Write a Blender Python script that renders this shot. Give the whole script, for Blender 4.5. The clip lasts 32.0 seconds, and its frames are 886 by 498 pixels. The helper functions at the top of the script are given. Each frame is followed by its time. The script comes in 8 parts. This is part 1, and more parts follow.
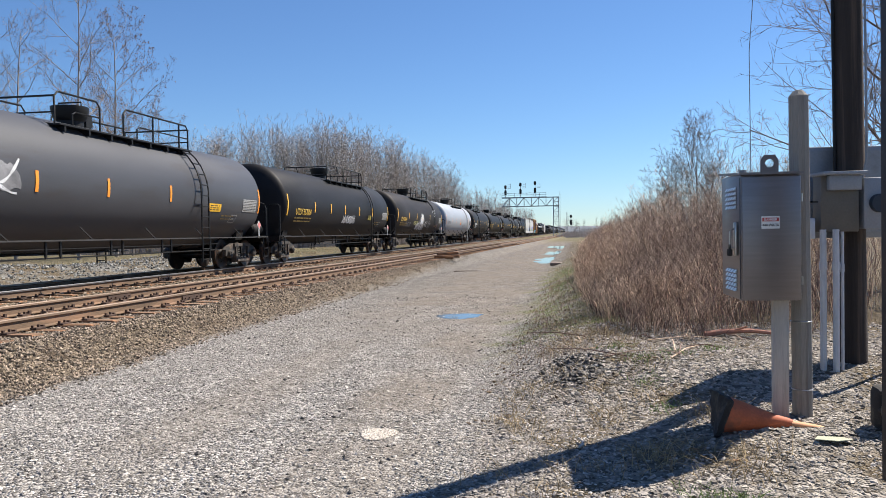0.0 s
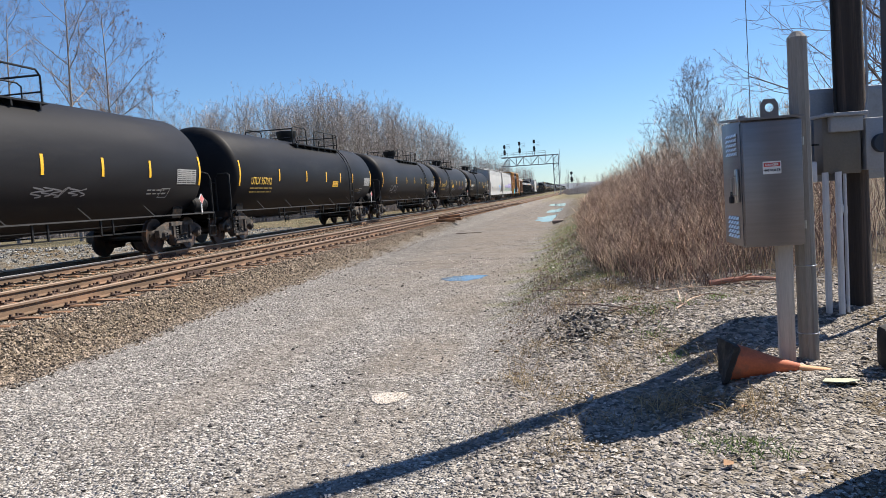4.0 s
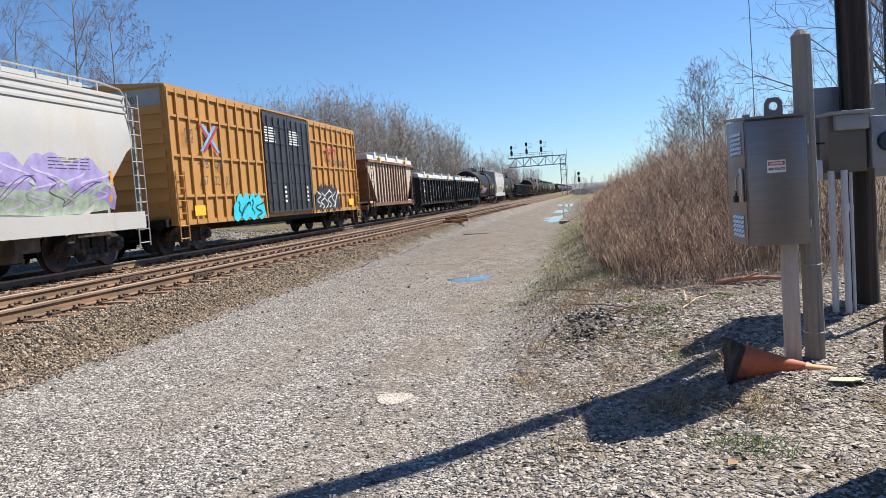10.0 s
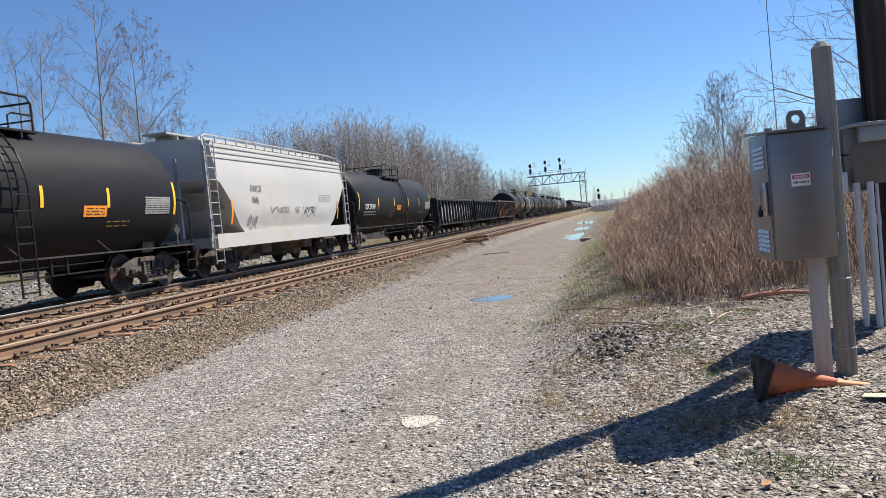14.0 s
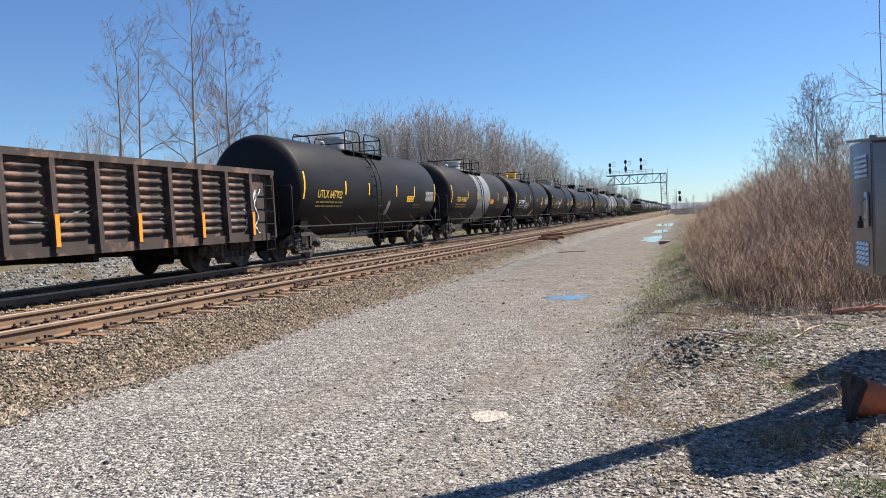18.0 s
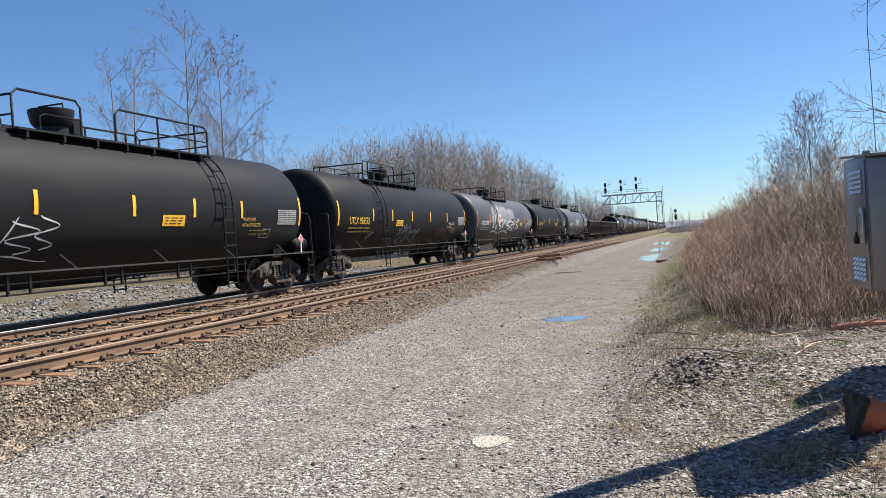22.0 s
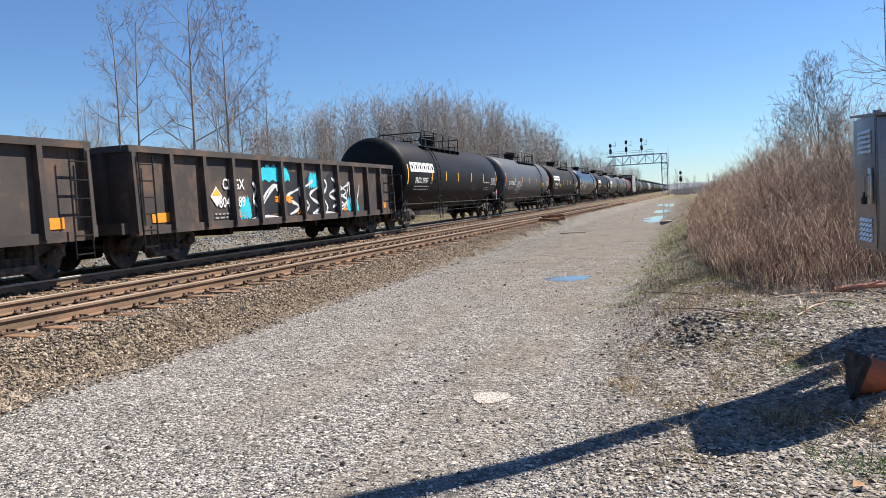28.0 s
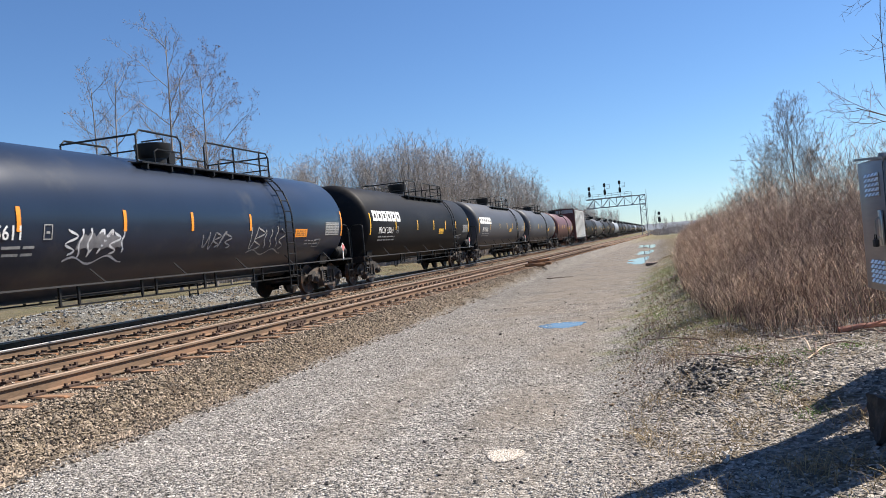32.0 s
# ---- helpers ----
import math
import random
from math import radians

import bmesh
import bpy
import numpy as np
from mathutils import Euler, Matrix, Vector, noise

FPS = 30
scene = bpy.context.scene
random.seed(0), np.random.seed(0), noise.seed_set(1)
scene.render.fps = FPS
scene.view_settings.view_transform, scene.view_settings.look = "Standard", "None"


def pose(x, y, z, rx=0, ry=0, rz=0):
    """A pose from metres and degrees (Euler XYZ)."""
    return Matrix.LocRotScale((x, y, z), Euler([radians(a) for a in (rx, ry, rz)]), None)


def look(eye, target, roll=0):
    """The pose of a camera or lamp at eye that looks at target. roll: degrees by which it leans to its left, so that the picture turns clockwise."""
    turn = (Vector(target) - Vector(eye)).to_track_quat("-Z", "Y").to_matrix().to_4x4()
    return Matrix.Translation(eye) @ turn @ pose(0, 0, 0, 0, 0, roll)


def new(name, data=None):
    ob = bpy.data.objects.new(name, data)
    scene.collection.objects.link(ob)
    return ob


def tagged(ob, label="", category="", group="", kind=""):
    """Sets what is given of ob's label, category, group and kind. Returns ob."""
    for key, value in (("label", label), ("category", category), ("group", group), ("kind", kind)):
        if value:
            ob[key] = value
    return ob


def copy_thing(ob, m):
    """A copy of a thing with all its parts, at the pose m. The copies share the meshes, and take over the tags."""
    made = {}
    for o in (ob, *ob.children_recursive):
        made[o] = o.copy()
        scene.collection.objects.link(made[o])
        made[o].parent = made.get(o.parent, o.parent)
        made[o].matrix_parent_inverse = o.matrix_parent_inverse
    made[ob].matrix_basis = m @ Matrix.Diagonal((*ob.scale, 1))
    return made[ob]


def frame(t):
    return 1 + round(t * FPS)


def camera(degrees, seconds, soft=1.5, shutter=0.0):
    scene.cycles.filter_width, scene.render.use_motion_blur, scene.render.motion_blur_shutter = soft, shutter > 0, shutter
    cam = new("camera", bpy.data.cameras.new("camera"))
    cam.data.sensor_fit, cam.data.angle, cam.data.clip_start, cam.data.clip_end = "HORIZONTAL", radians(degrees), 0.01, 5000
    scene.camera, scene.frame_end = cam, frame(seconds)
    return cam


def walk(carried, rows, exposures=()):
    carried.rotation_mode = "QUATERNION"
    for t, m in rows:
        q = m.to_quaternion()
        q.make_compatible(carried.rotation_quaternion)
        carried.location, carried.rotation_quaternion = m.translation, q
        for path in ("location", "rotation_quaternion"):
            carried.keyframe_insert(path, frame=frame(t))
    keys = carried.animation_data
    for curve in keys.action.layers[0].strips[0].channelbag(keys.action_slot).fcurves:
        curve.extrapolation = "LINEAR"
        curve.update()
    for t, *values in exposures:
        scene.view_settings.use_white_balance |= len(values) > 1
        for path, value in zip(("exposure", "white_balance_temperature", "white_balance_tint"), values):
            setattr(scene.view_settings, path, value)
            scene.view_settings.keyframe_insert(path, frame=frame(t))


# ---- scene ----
# camera: handheld, standing beside the service road
cam = camera(60.12, 32.0, soft=0.3, shutter=0.03)
walk(cam, [
    (0, pose(0.000, -0.000, 1.600, 88.82, 0.90, 9.60)),
    (0.5, pose(-0.003, 0.005, 1.595, 87.73, 2.09, 9.52)),
    (1, pose(0.008, 0.032, 1.588, 87.03, 3.52, 10.57)),
    (1.5, pose(-0.004, 0.041, 1.592, 87.31, 2.91, 11.81)),
    (2, pose(-0.004, 0.042, 1.593, 87.47, 3.12, 12.41)),
    (2.5, pose(-0.001, 0.030, 1.590, 87.04, 3.41, 11.79)),
    (3, pose(0.002, 0.028, 1.586, 86.46, 3.41, 10.78)),
    (3.5, pose(0.004, 0.019, 1.589, 86.22, 3.47, 9.97)),
    (5.5, pose(0.010, 0.022, 1.582, 85.58, 4.20, 9.21)),
    (6, pose(0.014, 0.025, 1.587, 85.45, 4.49, 9.16)),
    (6.5, pose(0.007, 0.027, 1.585, 85.43, 3.63, 8.81)),
    (7, pose(0.001, 0.034, 1.583, 85.23, 2.83, 8.58)),
    (7.5, pose(0.013, 0.041, 1.582, 84.95, 3.27, 8.36)),
    (8, pose(0.013, 0.043, 1.584, 85.32, 3.85, 8.43)),
    (8.5, pose(0.011, 0.040, 1.583, 85.75, 4.38, 8.83)),
    (9, pose(0.019, 0.022, 1.582, 85.90, 4.29, 9.24)),
    (9.5, pose(0.020, 0.017, 1.586, 85.96, 3.99, 10.02)),
    (10, pose(0.029, 0.014, 1.584, 86.21, 4.09, 10.21)),
    (10.5, pose(0.025, 0.028, 1.581, 86.38, 4.31, 10.34)),
    (11, pose(0.038, 0.049, 1.586, 86.30, 4.64, 10.57)),
    (11.5, pose(0.015, 0.064, 1.580, 86.39, 4.78, 11.50)),
    (12, pose(0.014, 0.055, 1.587, 86.53, 4.98, 11.81)),
    (12.5, pose(0.016, 0.049, 1.583, 86.59, 4.82, 11.88)),
    (13, pose(0.023, 0.041, 1.580, 86.47, 4.77, 11.58)),
    (13.5, pose(0.025, 0.043, 1.583, 86.83, 4.78, 11.03)),
    (14, pose(0.019, 0.026, 1.593, 87.83, 5.35, 11.69)),
    (14.5, pose(0.015, 0.050, 1.595, 88.12, 5.63, 13.66)),
    (15, pose(-0.006, 0.052, 1.592, 87.62, 3.75, 15.32)),
    (15.5, pose(-0.013, 0.055, 1.584, 86.99, 2.63, 15.94)),
    (17.5, pose(-0.032, 0.045, 1.593, 87.57, 1.99, 17.58)),
    (18, pose(-0.026, 0.041, 1.594, 87.76, 2.65, 17.30)),
    (18.5, pose(-0.023, 0.049, 1.593, 87.77, 2.73, 16.80)),
    (19, pose(-0.027, 0.092, 1.594, 88.60, 0.80, 15.35)),
    (19.5, pose(-0.043, 0.110, 1.592, 88.98, -0.66, 13.50)),
    (20, pose(-0.049, 0.102, 1.599, 89.00, 0.63, 13.09)),
    (20.5, pose(-0.044, 0.083, 1.607, 89.99, 2.93, 15.04)),
    (21, pose(-0.034, 0.081, 1.607, 90.05, 4.03, 16.84)),
    (21.5, pose(-0.032, 0.065, 1.607, 89.82, 4.13, 17.12)),
    (22, pose(-0.024, 0.056, 1.604, 89.48, 3.89, 17.08)),
    (22.5, pose(-0.030, 0.051, 1.601, 89.01, 3.35, 17.46)),
    (23, pose(-0.035, 0.052, 1.600, 88.88, 3.35, 17.91)),
    (23.5, pose(-0.034, 0.068, 1.600, 88.73, 3.54, 17.54)),
    (24, pose(-0.033, 0.070, 1.599, 88.22, 3.45, 16.69)),
    (24.5, pose(-0.033, 0.065, 1.596, 87.52, 2.62, 15.59)),
    (25, pose(-0.035, 0.061, 1.598, 87.77, 2.39, 15.29)),
    (25.5, pose(-0.039, 0.065, 1.589, 87.72, 2.47, 15.45)),
    (27.5, pose(-0.037, 0.082, 1.578, 86.33, 3.19, 17.39)),
    (28, pose(-0.033, 0.078, 1.580, 86.48, 3.27, 17.34)),
    (28.5, pose(-0.033, 0.073, 1.578, 86.34, 3.45, 17.43)),
    (29, pose(-0.033, 0.070, 1.581, 86.54, 3.69, 17.67)),
    (29.5, pose(-0.028, 0.067, 1.583, 87.04, 4.11, 17.86)),
    (30, pose(-0.069, 0.044, 1.581, 87.55, 4.06, 17.78)),
    (30.5, pose(-0.112, 0.045, 1.598, 88.22, 5.51, 16.78)),
    (31, pose(-0.147, 0.107, 1.609, 89.16, 5.89, 16.82)),
    (31.5, pose(-0.201, 0.142, 1.641, 89.45, 4.62, 17.12)),
    (32, pose(-0.241, 0.100, 1.653, 89.91, 5.12, 15.94)),
], exposures=[(0, 0.85), (32, 0.85)])

# ---- daylight: clear spring sky, sun ahead and to the side ----
SUN_AZ, SUN_EL = radians(48.5), radians(51.0)
world = bpy.data.worlds.new("sky")
scene.world = world
world.use_nodes = True
wn = world.node_tree.nodes
wn.clear()
sky = wn.new("ShaderNodeTexSky")
sky.sky_type, sky.sun_disc = 'NISHITA', False
sky.sun_elevation, sky.sun_rotation = SUN_EL, SUN_AZ
sky.altitude, sky.air_density, sky.dust_density, sky.ozone_density = 200, 1.0, 0.0, 4.5
back = wn.new("ShaderNodeBackground")
back.inputs["Strength"].default_value = 0.0585
wout = wn.new("ShaderNodeOutputWorld")
tint = wn.new("ShaderNodeMix")
tint.data_type, tint.blend_type = 'RGBA', 'MULTIPLY'
tint.inputs[0].default_value = 1.0
tint.inputs[7].default_value = (0.84, 1.03, 1.25, 1)
world.node_tree.links.new(sky.outputs[0], tint.inputs[6])
world.node_tree.links.new(tint.outputs[2], back.inputs[0])
world.node_tree.links.new(back.outputs[0], wout.inputs[0])
sun_data = bpy.data.lights.new("sun", 'SUN')
sun_data.energy, sun_data.angle, sun_data.color = 5.0, radians(0.53), (1.0, 0.925, 0.82)
sun = new("sun", sun_data)
sun_dir = Vector((math.sin(SUN_AZ) * math.cos(SUN_EL), math.cos(SUN_AZ) * math.cos(SUN_EL), math.sin(SUN_EL)))
sun.matrix_world = look(sun_dir * 300, (0, 0, 0))


# ---- materials ----
def mat(name, color, rough=0.6, metal=0.0, scale=4.0, var=0.25, bump=0.15, fine=60.0, stain=None, stain_amt=0.0,
        stain_scale=1.5, rand=0.0, stretch=(1, 1, 1), spec=0.5, island=False):
    """A procedural surface: base colour with coarse and fine variation, stains, relief, and change from piece to piece."""
    m = bpy.data.materials.new(name)
    m.use_nodes = True
    nt = m.node_tree
    N, L = nt.nodes, nt.links
    b = N["Principled BSDF"]
    co = N.new("ShaderNodeTexCoord")
    mp = N.new("ShaderNodeMapping")
    mp.inputs["Scale"].default_value = stretch
    L.new(co.outputs["Object"], mp.inputs[0])
    n1, n2 = N.new("ShaderNodeTexNoise"), N.new("ShaderNodeTexNoise")
    n1.inputs["Scale"].default_value, n1.inputs["Detail"].default_value = scale, 6
    n2.inputs["Scale"].default_value, n2.inputs["Detail"].default_value = fine, 4
    L.new(mp.outputs[0], n1.inputs[0])
    L.new(mp.outputs[0], n2.inputs[0])
    mix = N.new("ShaderNodeMath")
    mix.operation = 'MULTIPLY_ADD'
    L.new(n2.outputs[0], mix.inputs[0])
    mix.inputs[1].default_value = 0.6
    L.new(n1.outputs[0], mix.inputs[2])
    ramp = N.new("ShaderNodeMapRange")
    ramp.inputs[1].default_value, ramp.inputs[2].default_value = 0.5, 1.1
    ramp.inputs[3].default_value, ramp.inputs[4].default_value = 1 - var, 1 + var
    L.new(mix.outputs[0], ramp.inputs[0])
    val = ramp.outputs[0]
    if rand:
        src = N.new("ShaderNodeNewGeometry").outputs["Random Per Island"] if island else N.new("ShaderNodeObjectInfo").outputs["Random"]
        rr = N.new("ShaderNodeMapRange")
        rr.inputs[3].default_value, rr.inputs[4].default_value = 1 - rand, 1 + rand
        L.new(src, rr.inputs[0])
        mm = N.new("ShaderNodeMath")
        mm.operation = 'MULTIPLY'
        L.new(val, mm.inputs[0])
        L.new(rr.outputs[0], mm.inputs[1])
        val = mm.outputs[0]
    vm = N.new("ShaderNodeVectorMath")
    vm.operation = 'SCALE'
    vm.inputs[0].default_value = color
    L.new(val, vm.inputs["Scale"])
    col = vm.outputs[0]
    if stain:
        n3 = N.new("ShaderNodeTexNoise")
        n3.inputs["Scale"].default_value, n3.inputs["Detail"].default_value, n3.inputs["Roughness"].default_value = stain_scale, 8, 0.65
        L.new(mp.outputs[0], n3.inputs[0])
        r3 = N.new("ShaderNodeMapRange")
        r3.inputs[1].default_value, r3.inputs[2].default_value = 0.62 - stain_amt * 0.3, 0.74 - stain_amt * 0.2
        L.new(n3.outputs[0], r3.inputs[0])
        mc = N.new("ShaderNodeMix")
        mc.data_type = 'RGBA'
        L.new(r3.outputs[0], mc.inputs[0])
        L.new(col, mc.inputs[6])
        mc.inputs[7].default_value = (*stain, 1)
        col = mc.outputs[2]
    L.new(col, b.inputs["Base Color"])
    b.inputs["Roughness"].default_value, b.inputs["Metallic"].default_value = rough, metal
    b.inputs["Specular IOR Level"].default_value = spec
    if bump:
        bp = N.new("ShaderNodeBump")
        bp.inputs["Strength"].default_value, bp.inputs["Distance"].default_value = bump, 0.02
        L.new(mix.outputs[0], bp.inputs["Height"])
        L.new(bp.outputs[0], b.inputs["Normal"])
    return m


M = {}
M["tank_black"] = mat("black tank paint", (0.0135, 0.0135, 0.0150), 0.55, spec=0.13, scale=0.7, var=0.35, bump=0.03, stain=(0.026, 0.025, 0.025), stain_amt=0.22, stain_scale=0.5, rand=0.25, stretch=(1, 0.35, 2))
M["tank_brown"] = mat("weathered brown black tank paint", (0.025, 0.0225, 0.0225), 0.58, spec=0.13, scale=0.7, var=0.35, bump=0.03, stain=(0.040, 0.034, 0.031), stain_amt=0.3, stain_scale=0.5, rand=0.15, stretch=(1, 0.35, 2))
M["tank_grey"] = mat("faded grey tank paint", (0.064, 0.066, 0.074), 0.5, spec=0.3, scale=0.8, var=0.2, bump=0.03, stain=(0.05, 0.045, 0.045), stain_amt=0.2, stain_scale=0.6, rand=0.1, stretch=(1, 0.35, 2))
M["tank_white"] = mat("pale grey tank paint", (0.29, 0.315, 0.35), 0.5, scale=0.8, var=0.12, bump=0.03, stain=(0.28, 0.28, 0.29), stain_amt=0.25, stain_scale=0.6, stretch=(1, 0.35, 2))
M["tank_blue"] = mat("dark glossy blue tank paint", (0.012, 0.021, 0.042), 0.3, scale=0.8, var=0.2, bump=0.02, stain=(0.04, 0.045, 0.055), stain_amt=0.2, stain_scale=0.6)
M["tank_maroon"] = mat("dull maroon tank paint", (0.10, 0.03, 0.028), 0.5, scale=0.8, var=0.25, bump=0.02)
M["band_silver"] = mat("bare silver patch band", (0.18, 0.185, 0.195), 0.5, scale=3, var=0.2, bump=0.02)
M["steel_dark"] = mat("grimy dark steel", (0.007, 0.0066, 0.0065), 0.7, spec=0.25, scale=3, var=0.4, bump=0.1, stain=(0.06, 0.035, 0.022), stain_amt=0.25, stain_scale=4)
M["truck_grime"] = mat("dusty cast truck steel", (0.045, 0.040, 0.036), 0.8, scale=5, var=0.5, bump=0.25, stain=(0.16, 0.115, 0.085), stain_amt=0.4, stain_scale=4, rand=0.35)
M["wheel"] = mat("worn wheel steel", (0.034, 0.027, 0.024), 0.55, metal=0.3, scale=6, var=0.35, bump=0.1, stain=(0.13, 0.06, 0.03), stain_amt=0.3, stain_scale=3, rand=0.4)
M["railing"] = mat("black painted tube", (0.010, 0.010, 0.010), 0.55, spec=0.3, scale=8, var=0.3, bump=0.05)
M["tube_pale"] = mat("pale worn grab iron", (0.34, 0.335, 0.32), 0.55, scale=8, var=0.25, bump=0.05)
M["tube_grey"] = mat("dull grey side bar", (0.035, 0.034, 0.033), 0.65, scale=6, var=0.35, bump=0.05)
M["print_grey"] = mat("faint weathered small print", (0.30, 0.30, 0.29), 0.6, scale=12, var=0.3, bump=0.0)
M["print_yellow"] = mat("faint yellow small print", (0.26, 0.175, 0.04), 0.6, scale=12, var=0.3, bump=0.0)
M["sticker_old"] = mat("faded yellow green sticker", (0.38, 0.32, 0.05), 0.55, scale=8, var=0.25, bump=0.0)
M["yellow"] = mat("yellow reflective strip", (0.85, 0.48, 0.03), 0.4, scale=20, var=0.12, bump=0.0)
M["orange"] = mat("orange reflective strip", (0.85, 0.30, 0.03), 0.4, scale=20, var=0.12, bump=0.0)
M["letter_white"] = mat("white stencil paint", (0.72, 0.72, 0.70), 0.55, scale=12, var=0.18, bump=0.0)
M["letter_yellow"] = mat("yellow stencil paint", (0.62, 0.40, 0.06), 0.55, scale=12, var=0.2, bump=0.0)
M["letter_dark"] = mat("dark stencil paint", (0.05, 0.045, 0.045), 0.55, scale=12, var=0.2, bump=0.0)
M["spray_white"] = mat("white spray paint", (0.60, 0.61, 0.62), 0.6, scale=5, var=0.35, bump=0.0)
M["spray_grey"] = mat("thin grey spray paint", (0.19, 0.19, 0.20), 0.6, scale=5, var=0.4, bump=0.0)
M["spray_red"] = mat("red spray paint", (0.33, 0.03, 0.05), 0.6, scale=5, var=0.3, bump=0.0)
M["spray_pink"] = mat("pale pink spray paint", (0.62, 0.36, 0.45), 0.6, scale=5, var=0.3, bump=0.0)
M["spray_cyan"] = mat("cyan spray paint", (0.03, 0.52, 0.66), 0.5, scale=5, var=0.2, bump=0.0)
M["spray_blue"] = mat("blue spray paint", (0.16, 0.36, 0.66), 0.55, scale=5, var=0.3, bump=0.0)
M["spray_purple"] = mat("purple spray paint", (0.30, 0.26, 0.50), 0.6, scale=5, var=0.3, bump=0.0)
M["spray_green"] = mat("green spray paint", (0.34, 0.42, 0.33), 0.6, scale=5, var=0.4, bump=0.0)
M["spray_black"] = mat("black spray paint", (0.02, 0.02, 0.022), 0.5, scale=5, var=0.3, bump=0.0)
M["spray_haze"] = mat("thin hazy white spray", (0.22, 0.22, 0.23), 0.6, scale=2.5, var=0.6, bump=0.0)
M["spray_dull_red"] = mat("dull red spray paint", (0.17, 0.035, 0.045), 0.6, scale=5, var=0.35, bump=0.0)
M["spray_violet"] = mat("thin dark violet spray paint", (0.085, 0.055, 0.14), 0.6, scale=5, var=0.35, bump=0.0)
M["spray_lilac"] = mat("pale lilac spray paint", (0.46, 0.40, 0.58), 0.6, scale=5, var=0.3, bump=0.0)
M["spray_yellow"] = mat("pale yellow green spray paint", (0.55, 0.52, 0.20), 0.6, scale=3, var=0.4, bump=0.0)
M["placard"] = mat("red white placard", (0.62, 0.20, 0.19), 0.5, scale=10, var=0.15, bump=0.0)
M["hopper_white"] = mat("off white hopper paint", (0.425, 0.423, 0.408), 0.55, scale=0.8, var=0.10, bump=0.03, stain=(0.42, 0.38, 0.32), stain_amt=0.12, stain_scale=0.8, stretch=(1, 0.6, 0.25))
M["hopper_grey"] = mat("grey hopper end paint", (0.30, 0.30, 0.30), 0.6, scale=1.5, var=0.2, bump=0.05, stain=(0.14, 0.11, 0.09), stain_amt=0.3)
M["hopper_dirt"] = mat("grimy hopper outlets", (0.11, 0.09, 0.075), 0.8, scale=3, var=0.4, bump=0.15, stain=(0.2, 0.17, 0.13), stain_amt=0.3)
M["box_yellow"] = mat("ochre boxcar paint", (0.44, 0.225, 0.06), 0.55, scale=0.9, var=0.14, bump=0.05, stain=(0.36, 0.17, 0.06), stain_amt=0.15, stain_scale=1.2, stretch=(1, 1, 0.4))
M["door_black"] = mat("black boxcar door paint", (0.03, 0.033, 0.04), 0.5, scale=1.5, var=0.3, bump=0.05)
M["ore_rust"] = mat("rust streaked hopper sheet", (0.50, 0.45, 0.37), 0.7, scale=1.2, var=0.2, bump=0.1, stain=(0.23, 0.085, 0.035), stain_amt=0.40, stain_scale=1.5, stretch=(1, 2.6, 0.22))
M["rust_rib"] = mat("rust brown rib steel", (0.15, 0.075, 0.042), 0.8, scale=2, var=0.4, bump=0.15, stain=(0.30, 0.19, 0.12), stain_amt=0.3)
M["gon_black"] = mat("black gondola paint", (0.017, 0.0175, 0.019), 0.5, spec=0.3, scale=1.2, var=0.35, bump=0.06, stain=(0.06, 0.05, 0.045), stain_amt=0.25)
M["gon_brown"] = mat("rusty dark gondola steel", (0.052, 0.042, 0.038), 0.75, scale=1.2, var=0.4, bump=0.1, stain=(0.13, 0.075, 0.05), stain_amt=0.4, stain_scale=1.2, rand=0.2)
M["gon_rust"] = mat("rusted maroon gondola steel", (0.046, 0.033, 0.029), 0.8, scale=1.4, var=0.45, bump=0.15, stain=(0.22, 0.13, 0.09), stain_amt=0.35, stain_scale=1.6)
M["cover_white"] = mat("white fibreglass cover", (0.54, 0.54, 0.52), 0.55, scale=1.5, var=0.1, bump=0.05, stain=(0.4, 0.38, 0.34), stain_amt=0.15)
M["scrap"] = mat("grey scrap load", (0.42, 0.42, 0.42), 0.7, scale=3, var=0.35, bump=0.5)
M["rail_rust"] = mat("rusted rail steel", (0.155, 0.100, 0.062), 0.88, scale=5, var=0.35, bump=0.2, stain=(0.26, 0.15, 0.09), stain_amt=0.4, stain_scale=2.5, stretch=(1, 0.25, 1))
M["rail_head"] = mat("worn rail head steel", (0.235, 0.165, 0.115), 0.6, metal=0.2, scale=6, var=0.3, bump=0.1, stretch=(1, 0.1, 1))
M["rail_bright"] = mat("polished running rail steel", (0.32, 0.30, 0.29), 0.32, metal=0.8, scale=6, var=0.2, bump=0.05, stretch=(1, 0.1, 1))
M["tie"] = mat("weathered creosote timber tie", (0.13, 0.083, 0.052), 0.92, scale=3, var=0.45, bump=0.5, fine=40, stain=(0.36, 0.165, 0.07), stain_amt=0.5, stain_scale=3, rand=0.35, stretch=(0.3, 2, 2))
M["plate"] = mat("rusty tie plate", (0.07, 0.042, 0.03), 0.85, scale=10, var=0.4, bump=0.2)


